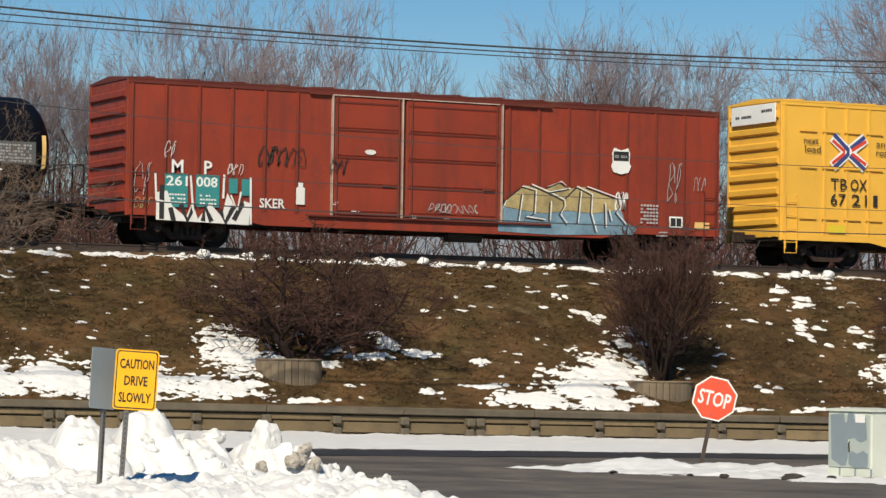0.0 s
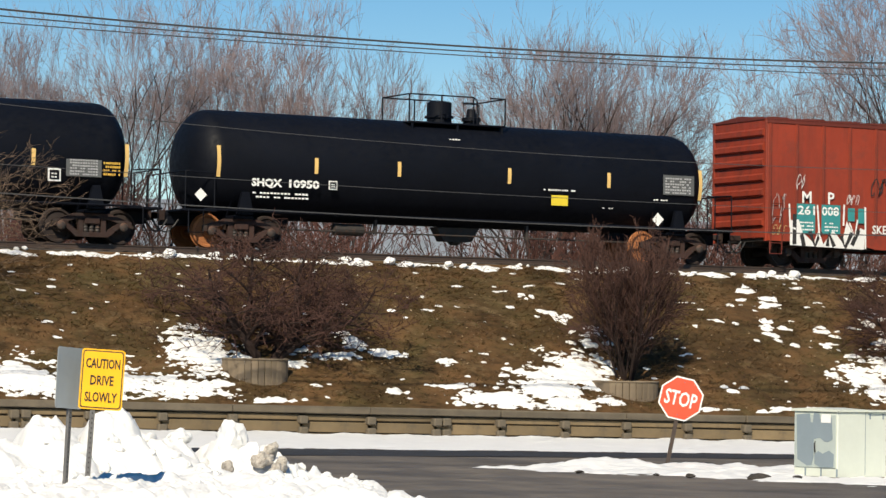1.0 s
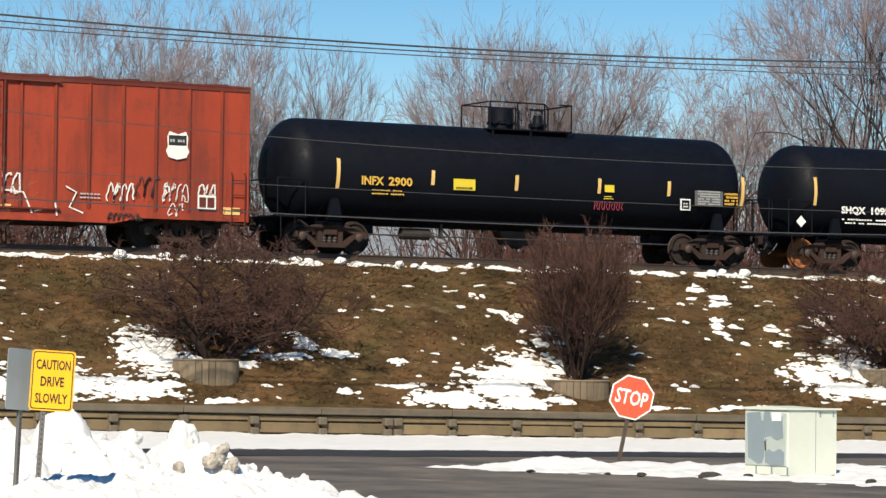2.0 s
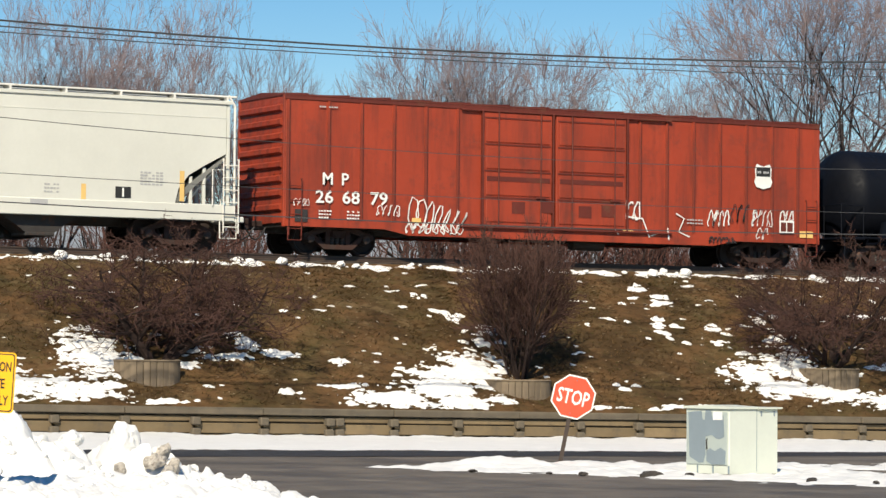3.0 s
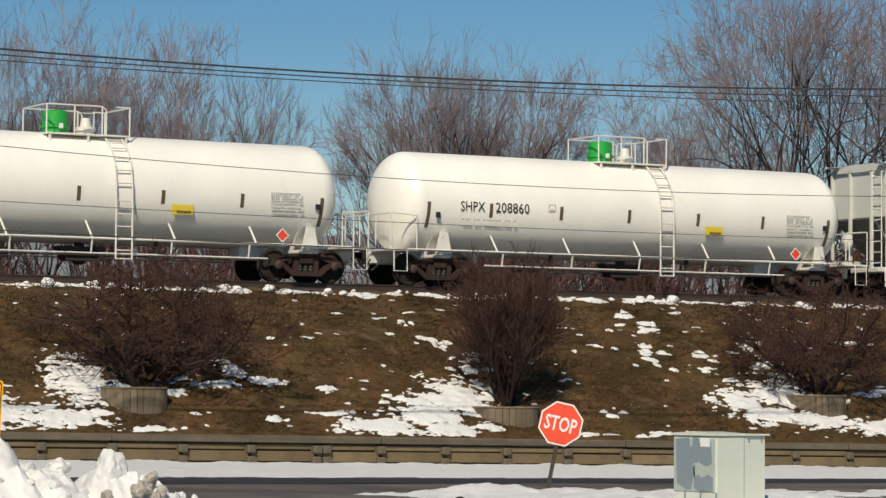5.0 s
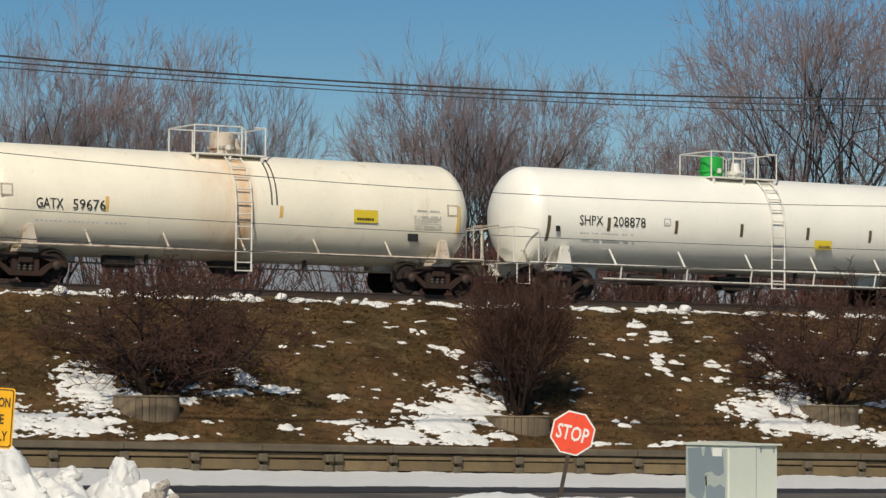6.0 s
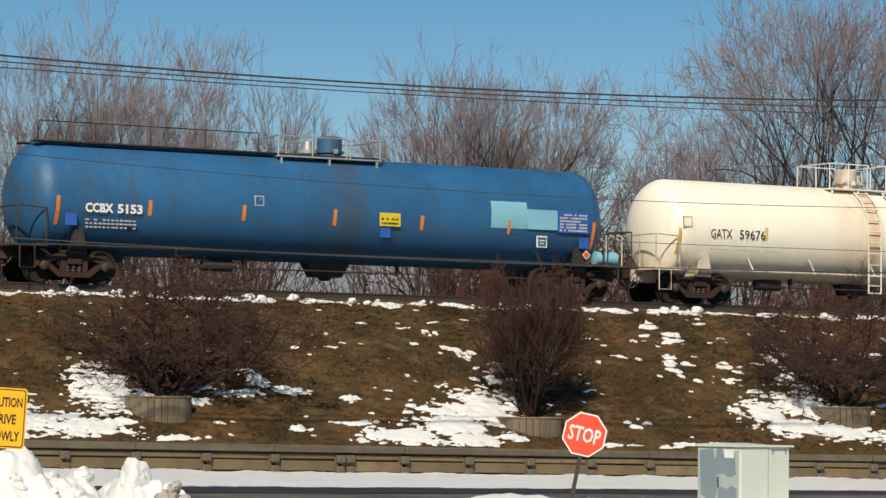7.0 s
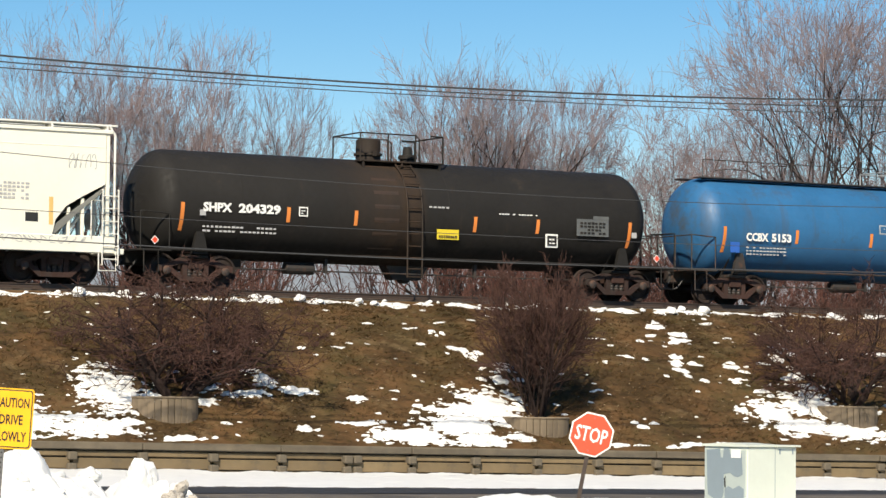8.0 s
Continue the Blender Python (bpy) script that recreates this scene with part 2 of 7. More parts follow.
# the bank's turf: tan, rusty and green growth in patches
nt = M["soil"].node_tree
turf = nt.nodes["Principled BSDF"].inputs["Base Color"]
old = turf.links[0].from_socket
f = ramp(nt, noise_tex(nt, 0.55, 6, 0.7), [(0.46, (0, 0, 0)), (0.62, (0.85,) * 3)])
c1 = mixc(nt, f, old, (0.125, 0.068, 0.030))
f = ramp(nt, noise_tex(nt, 1.9, 6, 0.75, stretch=(0.7, 1.5, 1.5)), [(0.52, (0, 0, 0)), (0.66, (0.85,) * 3)])
c2 = mixc(nt, f, c1, (0.028, 0.018, 0.009))
f = ramp(nt, noise_tex(nt, 1.1, 8, 0.8, stretch=(1.0, 1.3, 1.3)), [(0.54, (0, 0, 0)), (0.68, (0.8,) * 3)])
c3 = mixc(nt, f, c2, (0.165, 0.115, 0.06))
nt.links.new(c3, turf)


# ---- mesh building ----
class Mesh:
    """Gathers verts and faces."""

    def __init__(self):
        self.v, self.f = [], []

    def add(self, verts, faces):
        o = len(self.v)
        self.v += [tuple(p) for p in verts]
        self.f += [tuple(i + o for i in f) for f in faces]
        return self

    def box(self, x0, x1, y0, y1, z0, z1, c=0.0):
        """A box; c: the width of its chamfered edges."""
        if c <= 0:
            v = [(x, y, z) for x in (x0, x1) for y in (y0, y1) for z in (z0, z1)]
            return self.add(v, [(0, 1, 3, 2), (4, 6, 7, 5), (0, 4, 5, 1), (2, 3, 7, 6), (0, 2, 6, 4), (1, 5, 7, 3)])
        bm = bmesh.new()
        bmesh.ops.create_cube(bm, size=1.0)
        for p in bm.verts:
            p.co = Vector(((x0 + x1) / 2 + p.co.x * (x1 - x0), (y0 + y1) / 2 + p.co.y * (y1 - y0), (z0 + z1) / 2 + p.co.z * (z1 - z0)))
        bmesh.ops.bevel(bm, geom=list(bm.edges), offset=c, segments=1, affect="EDGES")
        bm.verts.index_update()
        self.add([p.co for p in bm.verts], [[p.index for p in f.verts] for f in bm.faces])
        bm.free()
        return self

    def tube(self, pts, radii, n=6, caps=True):
        """A round bar along points."""
        pts = [Vector(p) for p in pts]
        if not isinstance(radii, (list, tuple)):
            radii = [radii] * len(pts)
        rings = []
        for i, p in enumerate(pts):
            d = (pts[min(i + 1, len(pts) - 1)] - pts[max(i - 1, 0)]).normalized()
            u = d.cross(Vector((0, 0, 1)) if abs(d.z) < 0.9 else Vector((1, 0, 0))).normalized()
            w = d.cross(u)
            rings.append([p + radii[i] * (math.cos(a) * u + math.sin(a) * w) for a in (2 * math.pi * k / n for k in range(n))])
        v = [q for r in rings for q in r]
        f = [(i * n + k, i * n + (k + 1) % n, (i + 1) * n + (k + 1) % n, (i + 1) * n + k) for i in range(len(pts) - 1) for k in range(n)]
        if caps:
            f += [tuple(range(n))[::-1], tuple((len(pts) - 1) * n + k for k in range(n))]
        return self.add(v, f)

    def lathe(self, profile, axis="x", n=32, at=(0, 0, 0)):
        """Turns a profile of (along, radius) round an axis."""
        v, f = [], []
        for a, r in profile:
            for k in range(n):
                t = 2 * math.pi * k / n
                c, s = r * math.cos(t), r * math.sin(t)
                p = {"x": (a, c, s), "y": (s, a, c), "z": (c, s, a)}[axis]
                v.append((p[0] + at[0], p[1] + at[1], p[2] + at[2]))
        for i in range(len(profile) - 1):
            for k in range(n):
                f.append((i * n + k, i * n + (k + 1) % n, (i + 1) * n + (k + 1) % n, (i + 1) * n + k))
        f += [tuple(range(n))[::-1], tuple((len(profile) - 1) * n + k for k in range(n))]
        return self.add(v, f)

    def prism(self, outline, y0, y1, axis="y"):
        """An outline (a, b) drawn out along an axis: y takes (x, z), x takes (y, z), z takes (x, y)."""
        n = len(outline)
        put = {"y": lambda a, b, c: (a, c, b), "x": lambda a, b, c: (c, a, b), "z": lambda a, b, c: (a, b, c)}[axis]
        v = [put(a, b, c) for c in (y0, y1) for a, b in outline]
        f = [tuple(range(n)), tuple(range(n, 2 * n))[::-1]] + [(k, k + n, (k + 1) % n + n, (k + 1) % n) for k in range(n)]
        return self.add(v, f)

    def data(self, name, material, smooth=False):
        me = bpy.data.meshes.new(name)
        me.from_pydata(self.v, [], self.f)
        bm = bmesh.new()
        bm.from_mesh(me)
        if len(bm.faces) < 20000:
            bmesh.ops.recalc_face_normals(bm, faces=list(bm.faces))
        bm.to_mesh(me)
        bm.free()
        me.materials.append(M[material])
        if smooth:
            me.polygons.foreach_set("use_smooth", [True] * len(me.polygons))
            me.set_sharp_from_angle(angle=radians(40))
        return me


def part(name, me, material, parent=None, label="", at=None, smooth=False):
    """Links a Mesh as one object under a thing or a part."""
    ob = new(name, me.data(name, material, smooth) if isinstance(me, Mesh) else me)
    if parent:
        ob.parent = parent
    if at is not None:
        ob.matrix_basis = at
    if label:
        tagged(ob, label)
    return ob


def thing(name, label, category, m=None, group="", kind=""):
    ob = new(name)
    ob.empty_display_size = 0.2
    if m is not None:
        ob.matrix_basis = m
    return tagged(ob, label, category, group, kind)


TEXT_CACHE = {}


def lettering(name, words, size, material, parent, m, label="", width=None, depth=0.004, bold=0.0):
    """Words as a flat mesh; their lower left corner sits at the pose m, reading along its x with its z outwards."""
    key = (words, size, material, width)
    if key not in TEXT_CACHE:
        cu = bpy.data.curves.new(name, "FONT")
        cu.body = words
        cu.size = size
        cu.extrude = depth / 2
        cu.offset = size * (bold or (0.002 if material == "letter_black" else 0.018))
        cu.resolution_u = 2
        ob = bpy.data.objects.new(name, cu)
        scene.collection.objects.link(ob)
        bpy.context.view_layer.update()
        me = bpy.data.meshes.new_from_object(ob.evaluated_get(bpy.context.evaluated_depsgraph_get()))
        bpy.data.objects.remove(ob)
        xs = [p.co.x for p in me.vertices]
        k = width / (max(xs) - min(xs)) if width else 1.0
        x0 = min(xs)
        for p in me.vertices:
            p.co.x = (p.co.x - x0) * k
        me.materials.clear()
        me.materials.append(M[material])
        TEXT_CACHE[key] = me
    ob = new(name, TEXT_CACHE[key])
    ob.parent = parent
    ob.matrix_basis = m
    return tagged(ob, label) if label else ob


# ---- ground, wall, bank and track ----
RAIL = 4.85          # height of the rail tops
WALL = 66.0          # front of the crib wall
AXIS = 76.7          # the track's middle


def fall(x):
    """The road falls away along the wall."""
    return -0.0125 * max(-14.0, min(44.0, x - 26.0))


def smooth(a, b, x):
    t = max(0.0, min(1.0, (x - a) / (b - a)))
    return t * t * (3 - 2 * t)


def road_z(x, y):
    return fall(x) * smooth(36, 62, y)


def wall_top(x):
    return fall(x) + 0.70


def bank_z(x, y):
    """The turf of the railway bank."""
    t = max(0.0, min(1.0, (y - 66.35) / 7.9))
    base = wall_top(x) + 0.02
    z = base + (4.58 - base) * (0.93 * t + 0.07 * smooth(0, 1, t) + 0.05 * math.sin(t * math.pi))
    lump = noise.noise((x * 0.35, y * 0.35, 3.1)) * 0.10 + noise.noise((x * 1.3, y * 1.3, 7.7)) * 0.05
    lump += noise.noise((x * 3.1, y * 4.2, 1.9)) * 0.035 + noise.noise((x * 7.0, y * 9.0, 4.4)) * 0.02
    return z + lump * min(1.0, t * 8, (1 - t) * 5 + 0.15)


def sheet(fn, xs, ys):
    me = Mesh()
    nx = len(xs)
    me.v = [(x, y, fn(x, y)) for y in ys for x in xs]
    me.f = [(j * nx + i, j * nx + i + 1, (j + 1) * nx + i + 1, (j + 1) * nx + i) for j in range(len(ys) - 1) for i in range(nx - 1)]
    return me


def steps(a, b, d):
    n = max(1, round((b - a) / d))
    return [a + (b - a) * i / n for i in range(n + 1)]


def far_z(x, y):
    """Lot and road in front, falling ground behind the bank, out to the horizon."""
    if y < 66.2:
        return road_z(x, y) - 0.02
    return -0.6 + 2.4 * smooth(73, 80, y) * (1 - smooth(88, 110, y))


ground = part("ground", sheet(far_z, [-2500, -800, -200, -60, -20, 0] + steps(10, 70, 4) + [90, 130, 260, 800, 2500],
                              [-1500, -300, -60, -10, 10, 25] + steps(34, 66, 4) + [66.3, 67, 68, 74, 80, 86, 92, 98, 104, 110, 160, 400, 1000, 2500]), "field", smooth=True)
tagged(ground, "dull winter ground that runs to the horizon", "ground", kind="structure")

road = part("road", sheet(lambda x, y: road_z(x, y) + 0.012, [-120, -40, -10, 0] + steps(6, 66, 3) + [90, 130, 220], [-30, -5, 10] + steps(20, 53.6, 3.2)), "asphalt", smooth=True)
tagged(road, "worn grey brown asphalt road, damp from melting snow", "road", kind="structure")
strip = part("road_edge", sheet(lambda x, y: road_z(x, y) + 0.02 + 0.004 * math.sin(x), [-60, -20, 0] + steps(6, 66, 2) + [90, 140], steps(48.6, 52.6, 1.0)), "asphalt_dark", smooth=True)
tagged(strip, "darker strip of newer asphalt beside the snow", "road", kind="structure")

# the dark bluish snow colour holds the tree shade on this rise
rise = part("snow_rise", sheet(lambda x, y: -0.7 + 9.6 * smooth(99, 122, y) + 0.5 * noise.noise((x * 0.12, y * 0.12, 4)), [-160, -60, 0] + steps(16, 110, 2.5) + [150, 260], steps(98, 124, 1.6) + [140, 200]), "snow_shaded", smooth=True)
tagged(rise, "old snow in painted blue grey shade on the rising ground behind the trees", "ground", kind="structure")
bank = part("embankment", sheet(bank_z, [-120, -60, -20, 0, 8] + steps(14, 68, 0.15) + [76, 90, 130, 220], steps(66.35, 74.25, 0.12)), "soil", smooth=True)
tagged(bank, "steep railway bank of brown dead grass", "embankment", kind="structure")


def bed_z(x, y):
    d = abs(y - AXIS)
    top = RAIL - 0.22
    return top - max(0.0, d - 1.7) * 0.30 + noise.noise((x * 3, y * 3, 1)) * 0.035 - max(0.0, y - 79.6) * 0.45


bed = part("track_bed", sheet(bed_z, [-200, -80, -20, 5] + steps(14, 72, 0.35) + [90, 140, 250], steps(73.9, 84, 0.3)), "ballast")
tagged(bed, "dark stone ballast under the track", "track bed", kind="structure")

track = thing("railway_track", "single track of brown steel rails on timber ties", "track", pose(0, 0, 0), kind="structure")
RAIL_OUT = [(-0.07, -0.17), (0.07, -0.17), (0.07, -0.15), (0.012, -0.13), (0.012, -0.045), (0.036, -0.035), (0.036, 0), (-0.036, 0), (-0.036, -0.035), (-0.012, -0.045), (-0.012, -0.13), (-0.07, -0.15)]
for s in (-0.755, 0.755):
    part("rail", Mesh().prism([(a + AXIS + s, b + RAIL) for a, b in RAIL_OUT], -150, 250, "x"), "rail", track)
tie = Mesh().box(-0.11, 0.11, AXIS - 1.3, AXIS + 1.3, RAIL - 0.36, RAIL - 0.172, 0.012).data("tie", "tie")
for i in range(95):
    part("tie", tie, None, track, at=pose(15 + i * 0.55, 0, 0))

# crib wall: stretchers between pairs of header ends, under a cap
crib = thing("wall_crib", "tan precast concrete crib wall with projecting header ends", "retaining wall", pose(0, 0, 0), kind="structure")
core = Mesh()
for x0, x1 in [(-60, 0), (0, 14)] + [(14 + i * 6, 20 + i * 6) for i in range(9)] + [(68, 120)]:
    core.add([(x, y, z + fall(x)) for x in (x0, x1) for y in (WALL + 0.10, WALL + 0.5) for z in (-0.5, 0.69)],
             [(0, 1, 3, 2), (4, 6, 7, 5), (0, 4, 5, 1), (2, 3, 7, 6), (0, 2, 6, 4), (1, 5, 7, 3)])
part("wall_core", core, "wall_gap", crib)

# ---- railcars ----
WHEEL_R = 0.46
SPEED = 21.45
MOVING = []
WHEELS = []


def wheelset_mesh(material="wheel"):
    me = Mesh()
    for s in (-1, 1):
        prof = [(s * 0.86, 0.10), (s * 0.86, 0.17), (s * 0.80, 0.19), (s * 0.775, 0.36), (s * 0.83, 0.40), (s * 0.83, WHEEL_R - 0.012), (s * 0.72, WHEEL_R), (s * 0.70, WHEEL_R + 0.028), (s * 0.69, WHEEL_R + 0.02), (s * 0.69, 0.40), (s * 0.73, 0.36), (s * 0.74, 0.18), (s * 0.68, 0.17), (s * 0.68, 0.09)]
        me.lathe(prof, "y", 28)
    me.lathe([(-1.05, 0.075), (-0.86, 0.09), (0.86, 0.09), (1.05, 0.075)], "y", 12)
    return me.data("wheelset", material, True)


def side_frame_mesh(s):
    """A cast side frame: a top bar that bends down to the axle boxes, a sagging tension member and two columns."""
    me = Mesh()
    y0, y1 = (0.93, 1.09) if s > 0 else (-1.09, -0.93)
    top = [(-1.12, 0.44), (-1.12, 0.60), (-0.95, 0.64), (-0.5, 0.80), (0.5, 0.80), (0.95, 0.64), (1.12, 0.60), (1.12, 0.44), (0.93, 0.44), (0.8, 0.54), (0.42, 0.66), (-0.42, 0.66), (-0.8, 0.54), (-0.93, 0.44)]
    me.prism(top, y0, y1)
    low = [(-0.86, 0.50), (-0.74, 0.56), (-0.38, 0.30), (0.38, 0.30), (0.74, 0.56), (0.86, 0.50), (0.46, 0.17), (-0.46, 0.17)]
    me.prism(low, y0 + 0.01, y1 - 0.01)
    for a in (-1, 1):
        me.box(a * 0.32 - 0.07, a * 0.32 + 0.07, y0 + 0.02, y1 - 0.02, 0.28, 0.70)
    return me


def spring_mesh(s):
    me = Mesh()
    y = s * 1.0
    for a in (-0.17, 0.0, 0.17):
        me.lathe([(0.30 + k * 0.04, 0.062 + 0.016 * (k % 2)) for k in range(7)], "z", 10, (a, y, 0))
    return me


W_MESH = wheelset_mesh()
W_RUST = wheelset_mesh("wheel_rust")
SF = {s: side_frame_mesh(s).data("side_frame", "truck") for s in (-1, 1)}
SP = {s: spring_mesh(s).data("spring", "steel_dark", True) for s in (-1, 1)}
BOLSTER = Mesh().box(-0.22, 0.22, -1.12, 1.12, 0.50, 0.72, 0.03).box(-0.16, 0.16, -0.4, 0.4, 0.72, 0.84, 0.02).data("bolster", "truck")
BEAR = {1: Mesh().lathe([(1.0, 0.12), (1.13, 0.12), (1.16, 0.08)], "y", 14).data("bearing_cap", "steel_dark", True),
        -1: Mesh().lathe([(-1.0, 0.12), (-1.13, 0.12), (-1.16, 0.08)], "y", 14).data("bearing_cap", "steel_dark", True)}
BRAKE = Mesh().box(-0.50, -0.40, -0.85, 0.85, 0.34, 0.52, 0.02).box(0.40, 0.50, -0.85, 0.85, 0.34, 0.52, 0.02).data("brake_beam", "steel_dark")


def truck(car, x, rust=False):
    tr = part("truck", BOLSTER, None, car, at=pose(x, 0, 0))
    for s in (-1, 1):
        part("side_frame", SF[s], None, tr)
        part("spring", SP[s], None, tr)
        for a in (-0.89, 0.89):
            part("bearing_cap", BEAR[s], None, tr, at=pose(a, 0, 0.46))
    part("brake_beam", BRAKE, None, tr)
    for a in (-0.89, 0.89):
        w = part("wheelset", W_RUST if rust and a < 0 else W_MESH, None, tr, at=pose(a, 0, WHEEL_R))
        WHEELS.append((w, a))
    return tr


def coupler(car, x, s):
    me = Mesh().box(min(x, x + s * 0.5), max(x, x + s * 0.5), -0.09, 0.09, 0.78, 0.96, 0.03)
    me.prism([(x + s * 0.45, -0.16), (x + s * 0.72, -0.16), (x + s * 0.74, -0.02), (x + s * 0.62, 0.02), (x + s * 0.74, 0.12), (x + s * 0.5, 0.16)], 0.72, 1.02, "z")
    part("coupler", me, "truck", car)
    hose = Mesh().tube([(x + s * (0.1 + 0.12 * i), -0.45 - 0.03 * i, 0.75 - 0.35 * math.sin(math.pi * i / 6)) for i in range(7)], 0.025, 6)
    part("air_hose", hose, "letter_black", car)


def ladder(x, y, z0, z1, w=0.42, rungs=6, r=0.016, yo=-0.07):
    """A ladder against a side that faces -y."""
    me = Mesh()
    for a in (-w / 2, w / 2):
        me.tube([(x + a, y + yo, z0), (x + a, y + yo, z1)], r, 5)
        me.tube([(x + a, y + yo, z1), (x + a, y, z1)], r, 5)
        me.tube([(x + a, y + yo, z0 + 0.02), (x + a, y, z0 + 0.02)], r, 5)
    for i in range(rungs):
        z = z0 + (z1 - z0) * (i + 0.5) / rungs
        me.tube([(x - w / 2, y + yo, z), (x + w / 2, y + yo, z)], r * 0.9, 5)
    return me


def on_side(x, z, y=-1.5):
    """A pose for lettering on the side that faces -y."""
    return pose(x, y, z, 90, 0, 0)


def placed(name, label, left, right):
    """An empty railcar, midway between its ends as they stand when the clip starts."""
    s = (left + right) / 2
    car = thing(name, label, "railcar", pose(s, AXIS, RAIL), group="freight train")
    MOVING.append((car, s))
    return car, (right - left) / 2


def bars(me, x0, x1, z, h, y, n, seed, gap=0.3, th=0.004):
    """A row of small bars for writing that cannot be read."""
    rng = random.Random(seed)
    w = (x1 - x0) / n
    for i in range(n):
        if rng.random() < 0.14:
            continue
        k = rng.uniform(0.6, 1 - gap * 0.5)
        me.box(x0 + i * w, x0 + (i + k) * w, y - th, y, z, z + h * rng.uniform(0.85, 1))
    return me


def boxcar(name, label, left, right, paint, trim, eave, posts, doors, sill=0.75, half=1.49, ribs=7, roof="red_dark", edge="door_scrape", rods=(0.06, 0.94)):
    """doors: (start, end) in metres from the left end; posts: places of the side posts."""
    car, h = placed(name, label, left, right)
    me = Mesh().box(-h + 0.06, h - 0.06, -half, half, sill + 0.12, eave, 0.015)
    part("body", me, paint, car)
    # roof with its low ridge, cross seams and a fascia along the eave
    part("roof", Mesh().prism([(-half - 0.04, eave + 0.005), (-half - 0.04, eave + 0.05), (0, eave + 0.17), (half + 0.04, eave + 0.05), (half + 0.04, eave + 0.005)], -h, h, "x"), roof, car)
    for i in range(14):
        x = -h + 0.7 + i * (2 * h - 1.4) / 13
        part("roof_seam", Mesh().prism([(-half - 0.05, eave + 0.05), (0, eave + 0.172), (half + 0.05, eave + 0.05), (half + 0.05, eave + 0.085), (0, eave + 0.21), (-half - 0.05, eave + 0.085)], x - 0.035, x + 0.035, "x"), roof, car)
    for s in (-1, 1):
        y0, y1 = (half, half + 0.03) if s > 0 else (-half - 0.03, -half)
        # darker trim on the eave rail stands for shade under the roof edge
        part("eave_rail", Mesh().box(-h + 0.02, h - 0.02, y0, y1, eave - 0.11, eave + 0.004, 0.008), trim, car)
        part("side_sill", Mesh().prism([(-h + 0.05, sill + 0.02), (-h + 3.2, sill + 0.02), (-h + 4.0, sill - 0.14), (h - 4.0, sill - 0.14), (h - 3.2, sill + 0.02), (h - 0.05, sill + 0.02), (h - 0.05, sill + 0.22), (-h + 0.05, sill + 0.22)], y0, y1), paint, car)
    post = Mesh().prism([(-0.045, -half), (-0.03, -half - 0.045), (0.03, -half - 0.045), (0.045, -half)], sill + 0.22, eave - 0.11, "z").data("side_post", paint)
    seam = Mesh().box(0.047, 0.078, -half - 0.012, -half, sill + 0.24, eave - 0.12).data("post_seam", trim)
    for x in posts:
        part("side_post", post, None, car, at=pose(-h + x, 0, 0))
        part("post_seam", seam, None, car, at=pose(-h + x, 0, 0))
    # doors: frame, panels with pressed ribs, locking rods
    for k, (a, b) in enumerate(doors):
        d = part("door", Mesh().box(-h + a + 0.03, -h + b - 0.03, -half - 0.075, -half - 0.01, sill + 0.24, eave - 0.16, 0.012), paint, car)
        rows = 4
        for i in range(rows):
            z0 = sill + 0.34 + i * (eave - sill - 0.6) / rows
            z1 = z0 + (eave - sill - 0.6) / rows - 0.10
            part("door_panel", Mesh().box(-h + a + 0.12, -h + b - 0.12, -half - 0.10, -half - 0.075, z0, z1, 0.02), paint, d)
            part("door_rib", Mesh().box(-h + a + 0.08, -h + b - 0.08, -half - 0.088, -half - 0.0755, z1 + 0.02, z1 + 0.06), trim, d)
        for x in (a + u * (b - a) for u in rods):
            part("lock_rod", Mesh().tube([(-h + x, -half - 0.125, sill + 0.2), (-h + x, -half - 0.125, eave - 0.14)], 0.02, 6), trim, d)
        part("door_handle", Mesh().box(-h + b - 0.62, -h + b - 0.28, -half - 0.16, -half - 0.12, sill + 1.05, sill + 1.12, 0.01), trim, d)
    if doors:
        a, b = doors[0][0], doors[-1][1]
        part("door_track", Mesh().box(-h + a - 0.7, -h + b + 1.6, -half - 0.13, -half - 0.032, sill + 0.15, sill + 0.21, 0.01), trim, car)
        part("door_track", Mesh().box(-h + a - 0.7, -h + b + 1.6, -half - 0.11, -half - 0.032, eave - 0.15, eave - 0.10, 0.01), trim, car)
        part("track_scrape", Mesh().box(-h + a, -h + b - 0.1, -half - 0.114, -half - 0.1105, eave - 0.145, eave - 0.115), edge, car)
        for x in (a, b, doors[0][1]):
            part("door_edge", Mesh().box(-h + x - 0.016, -h + x + 0.016, -half - 0.14, -half - 0.002, sill + 0.2, eave - 0.12, 0.008), edge, car)
    # ends with bulging ribs
    for s in (-1, 1):
        x = s * (h - 0.06)
        e = part("end_wall", Mesh().box(min(x, x + s * 0.03), max(x, x + s * 0.03), -half + 0.02, half - 0.02, sill + 0.12, eave + 0.03, 0.008), paint, car)
        step = (eave - sill - 0.5) / ribs
        for i in range(ribs):
            z = sill + 0.45 + i * step
            o = [(x + s * 0.03, z), (x + s * 0.12, z + 0.05), (x + s * 0.12, z + step * 0.42), (x + s * 0.03, z + step * 0.55)]
            part("end_rib", Mesh().prism(o, -half + 0.16, half - 0.16), paint, e)
        for y in (-half + 0.05, half - 0.05):
            part("corner_post", Mesh().box(min(x, x + s * 0.07), max(x, x + s * 0.07), y - 0.05, y + 0.05, sill, eave + 0.02, 0.01), paint, e)
        lad = ladder(0, 0, sill + 0.1, sill + 1.5, 0.42, 4)
